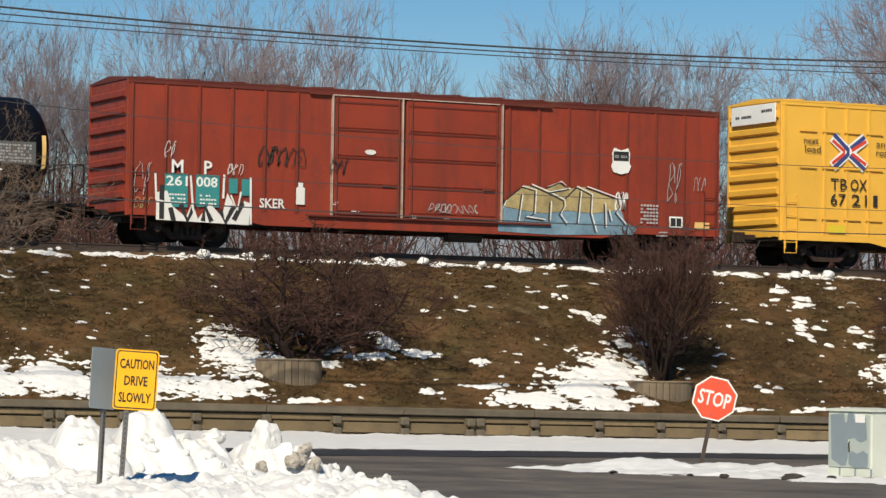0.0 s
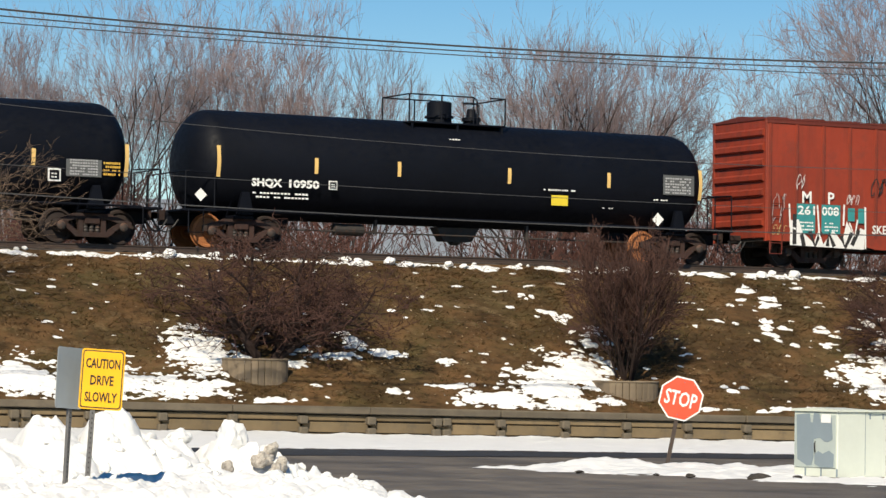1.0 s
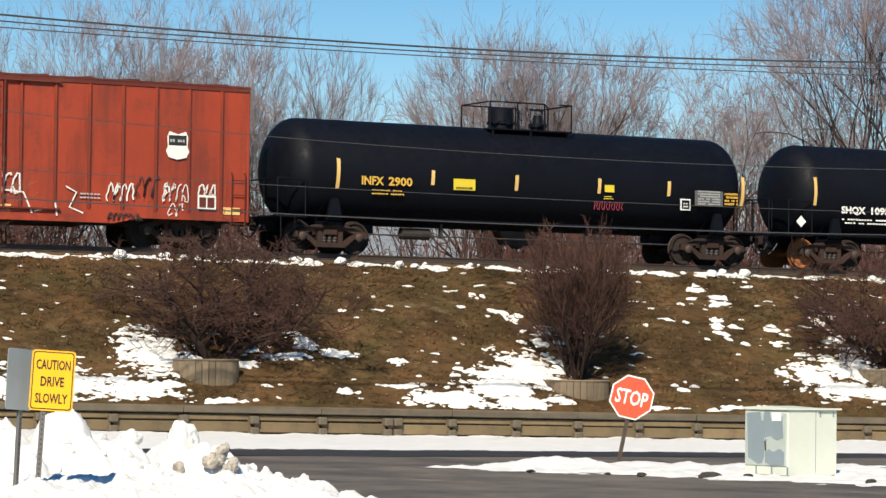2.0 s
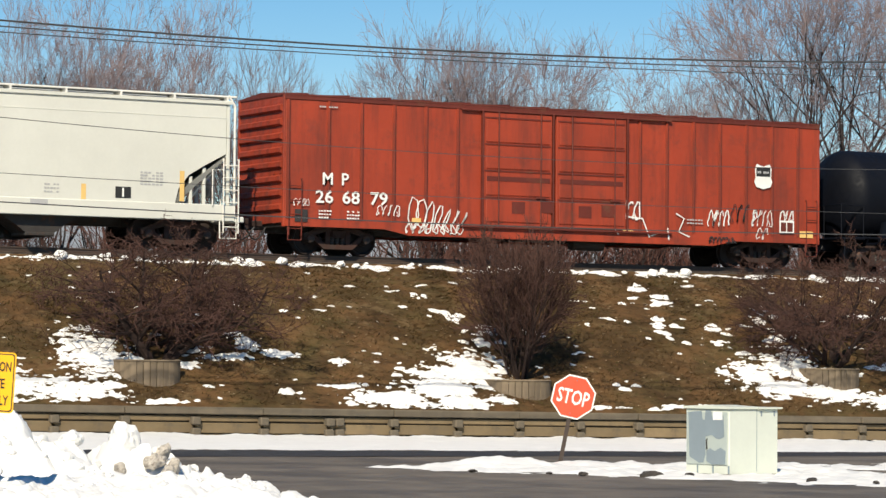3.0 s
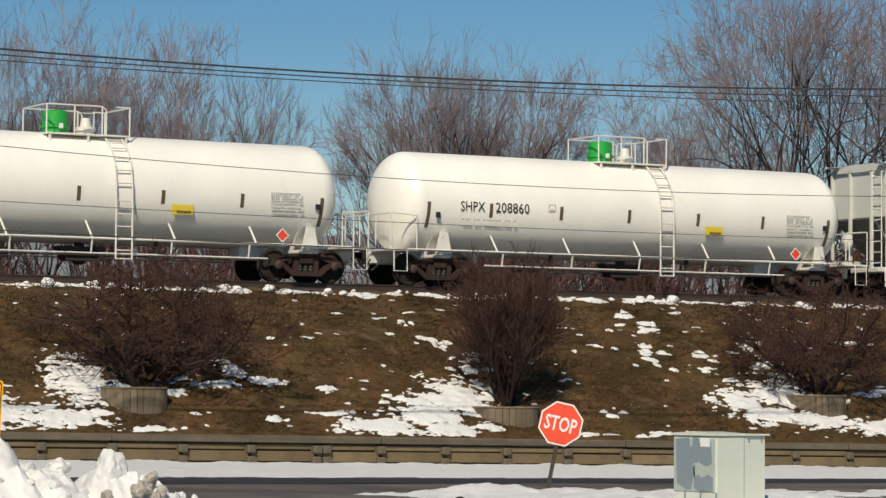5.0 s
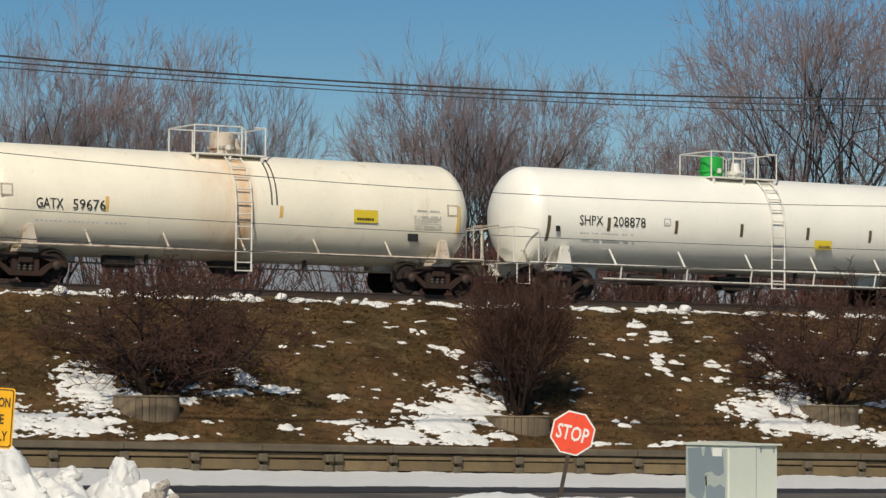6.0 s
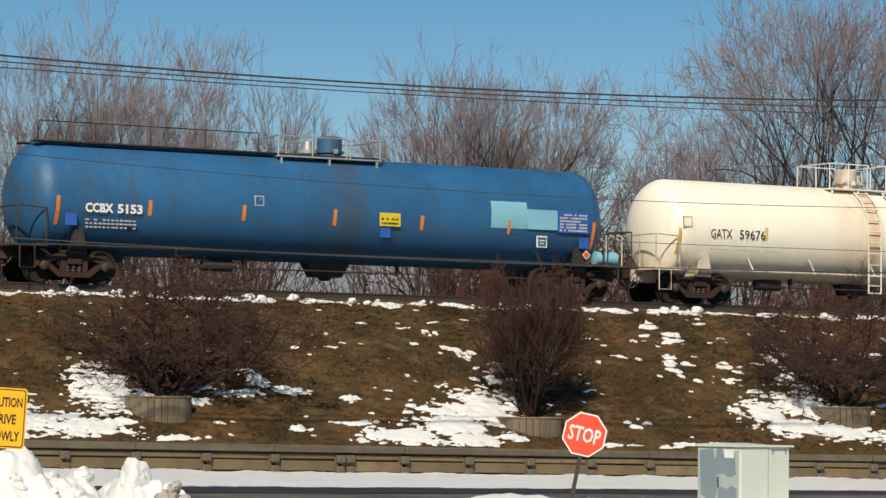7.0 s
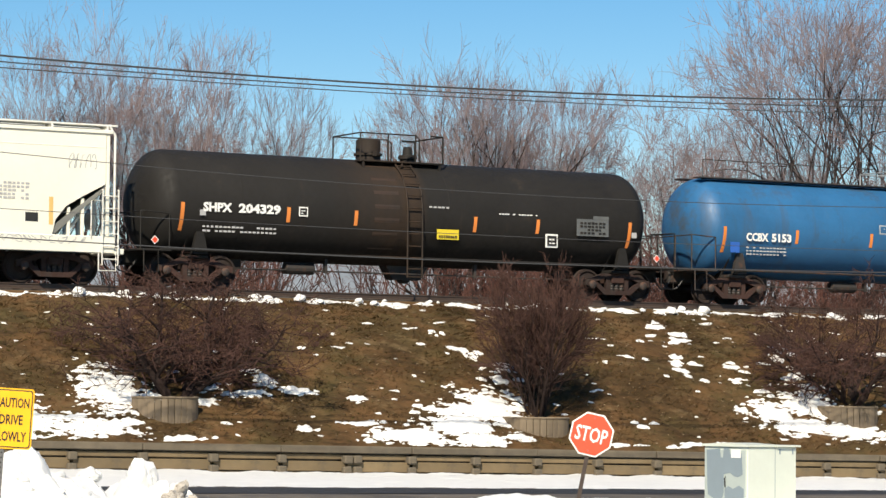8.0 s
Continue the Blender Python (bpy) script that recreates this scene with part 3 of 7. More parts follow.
        part("end_ladder", lad, trim, car, at=pose(s * (h + 0.02), -half + 0.42, 0, 0, 0, -90 * s if s < 0 else 90))
        part("side_ladder", ladder(s * (h - 0.34), -half, sill - 0.25, sill + 1.35, 0.40, 4), trim, car)
        part("step", Mesh().tube([(s * (h - 0.55), -half - 0.02, sill), (s * (h - 0.55), -half - 0.03, 0.38), (s * (h - 0.13), -half - 0.03, 0.38), (s * (h - 0.13), -half - 0.02, sill)], 0.018, 6), trim, car)
        coupler(car, s * (h - 0.05), s)
    part("centre_sill", Mesh().box(-h + 0.3, h - 0.3, -0.32, 0.32, 0.62, sill + 0.13, 0.02), "steel_dark", car)
    part("underframe", Mesh().box(-h + 0.1, h - 0.1, -half + 0.08, half - 0.08, sill + 0.02, sill + 0.118), "steel_dark", car)
    for x in steps(-h + 1.2, h - 1.2, 1.9):
        part("cross_bearer", Mesh().prism([(-half + 0.1, sill + 0.02), (-0.3, 0.60), (0.3, 0.60), (half - 0.1, sill + 0.02)], x - 0.05, x + 0.05, "x"), "steel_dark", car)
    part("brake_reservoir", Mesh().lathe([(-0.6, 0.02), (-0.55, 0.18), (0.55, 0.18), (0.6, 0.02)], "x", 14, (1.2, -0.75, 0.55)), "steel_dark", car)
    for s in (-1, 1):
        truck(car, s * (h - 1.95))
    return car, h, half


def tank_profile(h, r, head):
    n = 10
    left = [(-h + head * (1 - math.cos(a)), r * math.sin(a)) for a in (math.pi / 2 * i / n for i in range(n + 1))]
    left[0] = (-h, 0.02)
    return left + [(-a, b) for a, b in reversed(left)]


def shell(me, r, zc, x0, x1, a0, a1, off=0.004, n=6, th=0.004):
    """A patch that follows the tank: a0 to a1 are heights above or below its middle on the near side."""
    v, f = [], []
    for rr in (r + off, r + off + th):
        for x in (x0, x1):
            for i in range(n + 1):
                z = a0 + (a1 - a0) * i / n
                v.append((x, -math.sqrt(max(0.0001, rr * rr - z * z)), zc + z))
    m = n + 1
    for i in range(n):
        f += [(2 * m + i, 3 * m + i, 3 * m + i + 1, 2 * m + i + 1)]
        f += [(i, i + 1, m + i + 1, m + i)]
    f += [(0, m, 3 * m, 2 * m), (n, 2 * m + n, 3 * m + n, m + n)]
    for i in range(n):
        f += [(i, 2 * m + i, 2 * m + i + 1, i + 1), (m + i, m + i + 1, 3 * m + i + 1, 3 * m + i)]
    return me.add(v, f)


def on_tank(x, dz, r, zc, off=0.008, high=0.3):
    """A pose for lettering on the near side of a tank, nearly upright, clear of the shell over its height."""
    ref = max(dz, min(0.0, dz + high))
    y = -math.sqrt(r * r - ref * ref) - off
    return pose(x, y, zc + dz, 90, 0, 0)


def tank_car(name, label, left, right, paint, steel, tape, r=1.5, zc=2.36, head=0.85, stripes=(), bands=(), rust=False, low_rail=False, stays=False):
    car, h = placed(name, label, left, right)
    near, far = h - 0.12, h - 0.48
    prof = [(x + h - near if x < 0 else x - h + far, q) for x, q in tank_profile(h, r, head)]
    tank = part("tank", Mesh().lathe(prof, "x", 64, (0, 0, zc)), paint, car, smooth=True)
    for x in bands:
        part("weld_band", Mesh().lathe([(x - 0.016, r + 0.001), (x - 0.012, r + 0.003), (x + 0.012, r + 0.003), (x + 0.016, r + 0.001)], "x", 64, (0, 0, zc)), paint, tank, smooth=True)
    for x, z0, z1 in stripes:
        part("reflective_stripe", shell(Mesh(), r, zc, x - 0.055, x + 0.055, z0, z1), tape, tank)
    # underframe: stub sills, saddles, bolsters, walkway round each end
    for s in (-1, 1):
        x = s * (h - 1.65)
        part("stub_sill", Mesh().box(min(s * (h - 3.4), s * (h + 0.25)), max(s * (h - 3.4), s * (h + 0.25)), -0.3, 0.3, 0.62, 0.98, 0.03), steel, car)
        sad = Mesh()
        for k in (-0.28, 0.28):
            out = [(y, zc - math.sqrt(r * r - y * y) - 0.001) for y in (-1.2, -0.9, -0.6, -0.3, 0, 0.3, 0.6, 0.9, 1.2)] + [(0.7, 0.84), (-0.7, 0.84)]
            sad.prism(out, x + k - 0.03, x + k + 0.03, "x")
        sad.box(x - 0.3, x + 0.3, -1.25, 1.25, 0.80, 0.90, 0.02)
        part("saddle", sad, steel, car)
        part("bracket", Mesh().prism([(x - 0.24, 0.92), (x + 0.24, 0.92), (x + 0.10, 1.55), (x - 0.10, 1.55)], -1.36, -1.22), steel, car)
        part("end_platform", Mesh().box(min(s * (h - 0.75), s * (h + 0.22)), max(s * (h - 0.75), s * (h + 0.22)), -1.45, 1.45, 0.96, 1.02, 0.01), steel, car)
        xr = s * (h + 0.16)
        rail_me = Mesh()
        for y in (-1.4, -0.5, 0.5, 1.4):
            rail_me.tube([(xr, y, 1.0), (xr, y, 2.05)], 0.019, 6)
        rail_me.tube([(xr - s * 0.85, -1.42, 2.0), (xr - s * 0.1, -1.42, 2.05), (xr, -1.4, 2.05), (xr, 1.4, 2.05)], 0.02, 6)
        rail_me.tube([(xr - s * 0.85, -1.42, 2.0), (xr - s * 0.85, -1.42, 1.0)], 0.019, 6)
        part("end_railing", rail_me, steel, car)
        part("step", Mesh().tube([(s * (h - 0.35), -1.46, 1.0), (s * (h - 0.35), -1.47, 0.38), (s * (h + 0.08), -1.47, 0.38), (s * (h + 0.08), -1.46, 1.0)], 0.02, 6), steel, car)
        coupler(car, s * (h + 0.2), s)
        truck(car, x, rust)
    # long side rails and the bottom fittings
    for y in (-1.42, 1.42):
        part("side_rail", Mesh().tube([(-h + 0.4, y, 1.02), (h - 0.4, y, 1.02)], 0.034, 6), steel, car)
        if low_rail:
            part("low_rail", Mesh().tube([(-h + 3.0, y + 0.1, 0.62), (h - 3.0, y + 0.1, 0.62)], 0.024, 6), steel, car)
            for x in steps(-h + 3.6, h - 3.6, 2.4):
                part("rail_strut", Mesh().tube([(x, y, 1.02), (x, y + 0.1, 0.60)], 0.026, 6), steel, car)
    for x in steps(-h + 3.4, h - 3.4, 2.35) if stays else ():
        part("rail_stay", Mesh().tube([(x, -1.42, 1.02), (x - 0.13, -1.22, 1.50)], 0.032, 6), steel, car)
    part("bottom_valve", Mesh().lathe([(0.35, 0.12), (0.42, 0.20), (0.62, 0.20), (0.62, 0.14), (zc - r + 0.05, 0.14)], "z", 14, (0.2, 0, 0)), "steel_dark", car)
    part("valve_skid", Mesh().prism([(-0.5, 0.85), (-0.25, 0.45), (0.65, 0.45), (0.9, 0.85)], -0.22, 0.22), "steel_dark", car)
    part("brake_rod", Mesh().tube([(-h + 2.2, -0.5, 0.60), (h - 2.2, -0.5, 0.60)], 0.025, 6), "steel_dark", car)
    for x in (-2.6, 2.3):
        part("rod_hanger", Mesh().box(x - 0.04, x + 0.04, -0.56, -0.44, 0.55, zc - r + 0.12), "steel_dark", car)
    part("brake_reservoir", Mesh().lathe([(-0.5, 0.02), (-0.45, 0.17), (0.45, 0.17), (0.5, 0.02)], "x", 14, (-3.4, -0.4, 0.66)), "steel_dark", car)
    return car, h, r, zc, tank


def top_gear(car, r, zc, x0, x1, steel, manway, mx, valve, vx, deck=True, ladder_x=None, high=0.82):
    """A railed platform round the fittings on the tank's crown."""
    z = zc + r - 0.10
    if deck:
        for y0, y1 in ((-0.90, -0.42), (0.42, 0.90)):
            part("platform", Mesh().box(x0, x1, y0, y1, z, z + 0.05, 0.01), steel, car)
        for x in (x0 + 0.1, (x0 + x1) / 2, x1 - 0.1):
            part("platform_strut", Mesh().box(x - 0.03, x + 0.03, -0.88, -0.82, zc + math.sqrt(r * r - 0.77) - 0.05, z), steel, car)
    rail_me = Mesh()
    xs = steps(x0, x1, (x1 - x0) / 3)
    for y in (-0.86, 0.86):
        for x in xs:
            rail_me.tube([(x, y, z), (x, y, z + high)], 0.022, 6)
        gap = 0.16 * (x1 - x0)
        rail_me.tube([(x0, y, z + high), (xs[2], y, z + high)], 0.022, 6)
        rail_me.tube([(xs[2], y, z + high), (xs[2] + 0.12, y, z + high - 0.1), (xs[2] + 0.12, y, z)], 0.022, 6)
        rail_me.tube([(x1 - gap, y, z + high), (x1, y, z + high)], 0.022, 6)
    for x in (x0, x1):
        rail_me.tube([(x, -0.86, z + high), (x, 0.86, z + high)], 0.022, 6)
    part("railing", rail_me, steel, car)
    top = zc + r
    d = part("manway", Mesh().lathe([(top - 0.12, 0.36), (top + 0.14, 0.36), (top + 0.14, 0.42), (top + 0.2, 0.42), (top + 0.2, 0.36), (top + 0.58, 0.36), (top + 0.62, 0.30)], "z", 22, (mx, 0, 0)), manway, car, smooth=True)
    part("manway_hinge", Mesh().box(mx - 0.06, mx + 0.06, -0.46, -0.34, top + 0.1, top + 0.24, 0.01), steel, d)
    v = part("valve", Mesh().lathe([(top - 0.1, 0.22), (top + 0.1, 0.22), (top + 0.1, 0.28), (top + 0.2, 0.28), (top + 0.22, 0.16), (top + 0.46, 0.12)], "z", 16, (vx, 0, 0)), valve, car, smooth=True)
    part("valve_cage", Mesh().tube([(vx - 0.25, 0, top), (vx - 0.25, 0, top + 0.6), (vx + 0.25, 0, top + 0.6), (vx + 0.25, 0, top)], 0.02, 6), steel, v)
    if ladder_x is not None:
        me = Mesh()
        for a in (-0.24, 0.24):
            pts = [(ladder_x + a, -(r + 0.10) * math.cos(t), zc + (r + 0.10) * math.sin(t)) for t in (radians(q) for q in (62, 40, 20, 0))]
            pts += [(ladder_x + a, -r - 0.1, 0.9), (ladder_x + a, -r - 0.1, 0.45)]
            me.tube(pts, 0.026, 6)
        for q in (55, 42, 29, 16, 3):
            t = radians(q)
            me.tube([(ladder_x - 0.24, -(r + 0.1) * math.cos(t), zc + (r + 0.1) * math.sin(t)), (ladder_x + 0.24, -(r + 0.1) * math.cos(t), zc + (r + 0.1) * math.sin(t))], 0.02, 6)
        for zz in (2.05, 1.7, 1.35, 1.0, 0.7, 0.47):
            me.tube([(ladder_x - 0.24, -r - 0.1, zz), (ladder_x + 0.24, -r - 0.1, zz)], 0.02, 6)
        part("ladder", me, steel, car)


def hopper_car(name, label, left, right, paint, sill=0.95, eave=4.13):
    car, h = placed(name, label, left, right)
    half = 1.56
    # the plated side stands between the end frames; its lower corners are cut back along a curve
    left_cut = [(-h + 2.15, sill + 0.34), (-h + 2.05, sill + 0.75), (-h + 1.75, sill + 1.12), (-h + 1.25, sill + 1.42), (-h + 0.62, sill + 1.75), (-h + 0.62, eave)]
    right_cut = [(-x, z) for x, z in reversed(left_cut)]
    for s in (-1, 1):
        y0, y1 = (half - 0.05, half) if s > 0 else (-half, -half + 0.05)
        part("side_wall", Mesh().prism(left_cut + right_cut, y0, y1), paint, car)
        part("side_sill", Mesh().box(-h + 0.35, h - 0.35, min(y0, s * (half + 0.03)), max(y1, s * (half + 0.03)), sill - 0.12, sill + 0.34, 0.02), paint, car)
        for zz in (eave - 0.45,):
            part("side_bead", Mesh().box(-h + 0.62, h - 0.62, min(s * half, s * (half + 0.008)), max(s * half, s * (half + 0.008)), zz, zz + 0.03, 0.003), paint, car)
        part("eave_angle", Mesh().box(-h + 0.45, h - 0.45, min(s * half, s * (half + 0.05)), max(s * half, s * (half + 0.05)), eave - 0.06, eave + 0.04, 0.01), paint, car)
    part("roof", Mesh().prism([(-half, eave - 0.05), (-half + 0.38, eave), (-half + 0.42, eave + 0.10), (-0.6, eave + 0.20), (0.6, eave + 0.20), (half - 0.42, eave + 0.10), (half - 0.38, eave), (half, eave - 0.05)], -h + 0.5, h - 0.5, "x"), paint, car)
    # roof walk and its rails
    for s in (-1, 1):
        part("roof_walk", Mesh().box(-h + 0.3, h - 0.3, s * 1.25 - 0.22, s * 1.25 + 0.22, eave + 0.14, eave + 0.17, 0.006), "galv", car)
        for x in steps(-h + 0.6, h - 0.6, 1.55):
            part("walk_bracket", Mesh().box(x - 0.025, x + 0.025, min(s * 1.1, s * 1.60), max(s * 1.1, s * 1.60), eave + 0.02, eave + 0.139), "white_steel", car)
        part("walk_edge", Mesh().box(-h + 0.3, h - 0.3, min(s * 1.53, s * 1.57), max(s * 1.53, s * 1.57), eave + 0.14, eave + 0.19, 0.008), "white_steel", car)
    part("hatch", Mesh().box(-h + 1.4, h - 1.4, -0.34, 0.34, eave + 0.20, eave + 0.29, 0.03), paint, car)
    for s in (-1, 1):
        # end bulkhead, slope sheet, corner posts, ladders
        x = s * (h - 0.64)
        part("end_wall", Mesh().box(min(x, x + s * 0.04), max(x, x + s * 0.04), -half + 0.05, half - 0.05, sill + 1.66, eave + 0.1, 0.008), paint, car)
        # slope sheet in darkened hopper grey, the recess shade put into its colour
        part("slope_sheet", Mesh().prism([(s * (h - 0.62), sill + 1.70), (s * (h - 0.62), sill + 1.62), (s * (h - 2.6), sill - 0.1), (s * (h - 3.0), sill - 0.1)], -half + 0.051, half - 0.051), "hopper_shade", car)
        for y in (-half + 0.06, -0.55, 0.55, half - 0.06):
            part("end_post", Mesh().box(min(s * (h - 0.6), s * (h - 0.5)), max(s * (h - 0.6), s * (h - 0.5)), y - 0.05, y + 0.05, sill - 0.1, eave, 0.01), paint, car)
        part("end_sill", Mesh().box(min(s * (h - 0.75), s * (h - 0.05)), max(s * (h - 0.75), s * (h - 0.05)), -half, half, sill - 0.14, sill + 0.02, 0.02), paint, car)
        part("centre_sill_end", Mesh().box(min(s * (h - 3.2), s * (h - 0.1)), max(s * (h - 3.2), s * (h - 0.1)), -0.3, 0.3, 0.62, sill + 0.05, 0.02), "steel_dark", car)
        part("brace", Mesh().tube([(s * (h - 0.55), -half + 0.1, sill + 1.75), (s * (h - 1.9), -half + 0.4, sill + 0.1)], 0.05, 6), paint, car)
        part("brace", Mesh().tube([(s * (h - 0.55), -0.55, sill + 1.75), (s * (h - 1.9), -0.55, sill + 0.1)], 0.05, 6), paint, car)
        if s > 0:
            part("side_ladder", ladder(s * (h - 0.5), -half - 0.02, sill - 0.45, sill + 1.6, 0.46, 6, 0.02), "white_steel", car)
        for x, z in ((1.25, 1.35), (1.65, 1.1)):
            part("web_post", Mesh().box(s * (h - x) - 0.045, s * (h - x) + 0.045, -half + 0.06, -half + 0.14, sill, sill + z, 0.01), paint, car)
        part("corner_pipe", Mesh().tube([(s * (h - 0.36), -half, sill), (s * (h - 0.36), -half, eave - 0.1), (s * (h - 0.55), -half + 0.02, eave + 0.2)], 0.035, 6), "white_steel", car)
        part("end_ladder", ladder(0, 0, sill, eave - 0.1, 0.46, 9, 0.02), "white_steel", car, at=pose(s * (h - 0.48), -half + 0.55, 0, 0, 0, -90 if s < 0 else 90))
        part("grab_rail", Mesh().tube([(s * (h - 1.05), -half - 0.06, sill + 0.3), (s * (h - 1.05), -half - 0.06, sill + 1.3), (s * (h - 0.7), -half - 0.06, sill + 1.3)], 0.02, 6), "white_steel", car)
        part("step", Mesh().tube([(s * (h - 0.8), -half, sill), (s * (h - 0.8), -half - 0.02, 0.36), (s * (h - 0.3), -half - 0.02, 0.36), (s * (h - 0.3), -half, sill)], 0.022, 6), "white_steel", car)
        part("brake_gear", Mesh().lathe([(-0.1, 0.05), (0.0, 0.28), (0.05, 0.28), (0.06, 0.05)], "x", 18, (s * (h - 0.3), 0.45, sill + 0.9)), "white_steel", car)
        coupler(car, s * (h - 0.1), s)
        truck(car, s * (h - 1.85))
    # three discharge bays
    for x in (-4.2, 0.0, 4.2):
        for s in (-1, 1):
            part("hopper_bay", Mesh().prism([(x - 1.2, sill - 0.1), (x + 1.2, sill - 0.1), (x + 0.75, 0.62), (x + 0.4, 0.36), (x - 0.4, 0.36), (x - 0.75, 0.62)], min(s * 0.28, s * 1.3), max(s * 0.28, s * 1.3)), "steel_dark", car)
            part("outlet_gate", Mesh().box(x - 0.42, x + 0.42, min(s * 0.25, s * 1.33), max(s * 0.25, s * 1.33), 0.28, 0.38, 0.02), "steel_dark", car)
    part("centre_sill", Mesh().box(-h + 3, h - 3, -0.26, 0.26, 0.66, sill - 0.05, 0.02), "steel_dark", car)
    return car, h, half


POSTS_L = [0.12] + [1.08 + 0.97 * i for i in range(5)]
box_a, hA, wA = boxcar("boxcar", "oxide red boxcar with two sliding doors and painted graffiti", 28.43, 47.03, "red", "red_dark", 4.42,
                       POSTS_L + [11.55 + 0.97 * i for i in range(7)] + [18.48], ((6.0, 8.15), (8.25, 11.3)))
box_b, hB, wB = boxcar("boxcar", "red brown boxcar with double doors, rusty ribs and tags", -27.0, -8.43, "red2", "red_dark", 4.45,
                       [0.12, 1.4, 2.45, 3.5, 4.55, 5.6] + [11.9 + 0.97 * i for i in range(7)], ((6.4, 8.8), (8.9, 11.4)), ribs=8, edge="red_dark", rods=(0.22, 0.82))
box_c, hC, wC = boxcar("boxcar", "yellow high boxcar with a white panel on its ribbed end", 49.2, 67.8, "yellow", "yellow", 4.92,
                       [0.1, 1.55, 2.35, 3.15, 3.95, 4.9, 5.8] + [12.0 + 1.0 * i for i in range(6)], ((6.6, 9.2), (9.3, 11.6)), ribs=8, roof="yellow", edge="yellow")
tank_a = tank_car("tank_car", "glossy black tank car with white lettering and amber stripes", 9.85, 27.1, "black", "black", "tape",
                  stripes=[(-7.85, -0.44, 0.42), (-4.92, -0.24, 0.2), (-2.35, -0.21, 0.21), (1.18, -0.26, 0.19), (4.48, -0.24, 0.2), (7.63, -0.48, 0.41)], rust=True)
tank_b = tank_car("tank_car", "black tank car with yellow lettering and placards", -7.35, 8.8, "black", "black", "tape",
                  stripes=[(-6.4, -0.55, 0.3), (-3.39, -0.34, 0.08), (-0.64, -0.39, 0.05), (2.16, -0.37, 0.07), (4.58, -0.36, 0.08), (7.22, -0.56, 0.31)])
tank_c = tank_car("tank_car", "clean white tank car with a green valve housing on top", -65.85, -49.05, "white", "white_steel", "tape_dark", zc=2.45, r=1.5,
                  stripes=[(-7.35, -0.78, -0.04), (-5.26, -0.43, -0.02), (-2.84, -0.42, -0.02), (-0.44, -0.43, -0.03), (2.06, -0.43, -0.05), (4.47, -0.44, -0.05), (6.97, -0.88, -0.08)], low_rail=True, stays=True)
tank_d = tank_car("tank_car", "clean white tank car with a green valve housing and numbered side", -83.6, -66.9, "white", "white_steel", "tape_dark", zc=2.45, r=1.5,
                  stripes=[(-7.35, -0.78, -0.04), (-5.26, -0.43, -0.02), (-2.84, -0.42, -0.02), (-0.44, -0.43, -0.03), (2.06, -0.43, -0.05), (4.47, -0.44, -0.05), (6.97, -0.88, -0.08)], low_rail=True, stays=True)
tank_e = tank_car("tank_car", "cream white tank car with rust stains below its manway", -100.5, -84.45, "white_stained", "white_rusty", "tape", zc=2.30, r=1.52,
                  stripes=[(-7.4, -0.84, -0.05), (-4.22, -0.33, 0.07), (1.06, -0.3, 0.03), (6.78, -0.52, 0.25)], bands=(-4.7, 1.4, 5.4), stays=True)
tank_f = tank_car("tank_car", "grimy blue tank car with orange stripes and touched up paint", -120.9, -101.7, "blue", "steel_dark", "tape_orange", zc=2.36, r=1.52,
                  stripes=[(-8.62, -0.8, -0.02), (-5.93, -0.46, -0.04), (-3.09, -0.48, -0.05), (-0.25, -0.51, -0.05), (2.56, -0.53, -0.11), (5.46, -0.53, -0.14), (8.37, -0.88, -0.08)], bands=(-8.6, -1.1))
tank_g = tank_car("tank_car", "worn dull black tank car with orange stripes and brown stains", -138.95, -121.85, "black_worn", "black_worn", "tape_orange", zc=2.36, r=1.52,
                  stripes=[(-7.51, -0.81, -0.04), (-4.27, -0.47, -0.05), (-2.14, -0.48, -0.06), (1.75, -0.52, -0.08), (3.86, -0.49, -0.08), (7.05, -0.8, -0.04)], bands=(-5.7, 0.9))
top_gear(tank_a[0], 1.5, 2.36, -1.75, 1.35, "black", "black", -0.35, "black", 0.7)
top_gear(tank_b[0], 1.5, 2.36, -1.2, 1.55, "black", "black", -0.35, "black", 0.9)
for tk in (tank_c, tank_d):
    top_gear(tk[0], 1.5, 2.45, -1.15, 1.3, "white_steel", "green", -0.55, "white_steel", 0.35, ladder_x=0.85)
top_gear(tank_e[0], 1.52, 2.30, -1.35, 0.85, "white_steel", "white_rusty", -0.1, "white_rusty", 0.3, ladder_x=-0.15)
top_gear(tank_f[0], 1.52, 2.36, -1.75, 1.5, "galv", "blue", 0.3, "galv", -0.4, high=0.6)
top_gear(tank_g[0], 1.52, 2.36, -1.7, 1.0, "black_worn", "black_worn", -1.0, "black_worn", 0.3, ladder_x=-0.3)
hop_a = hopper_car("hopper_car", "pale grey covered hopper car tagged with large black letters", -48.6, -28.2, "hopper")
hop_b = hopper_car("hopper_car", "cream covered hopper car with a ladder at its end", -160.0, -139.6, "hopper_white")


# ---- crib wall pieces ----
def bay_mesh(z0, z1, y0, y1, length, seed):
    rng = random.Random(seed)
    e = 0.008
    me = Mesh().box(0.02 + rng.uniform(0, e), length - 0.02 - rng.uniform(0, e), y0, y1, z0, z1, 0.018)
    return me.data("stretcher", "concrete")


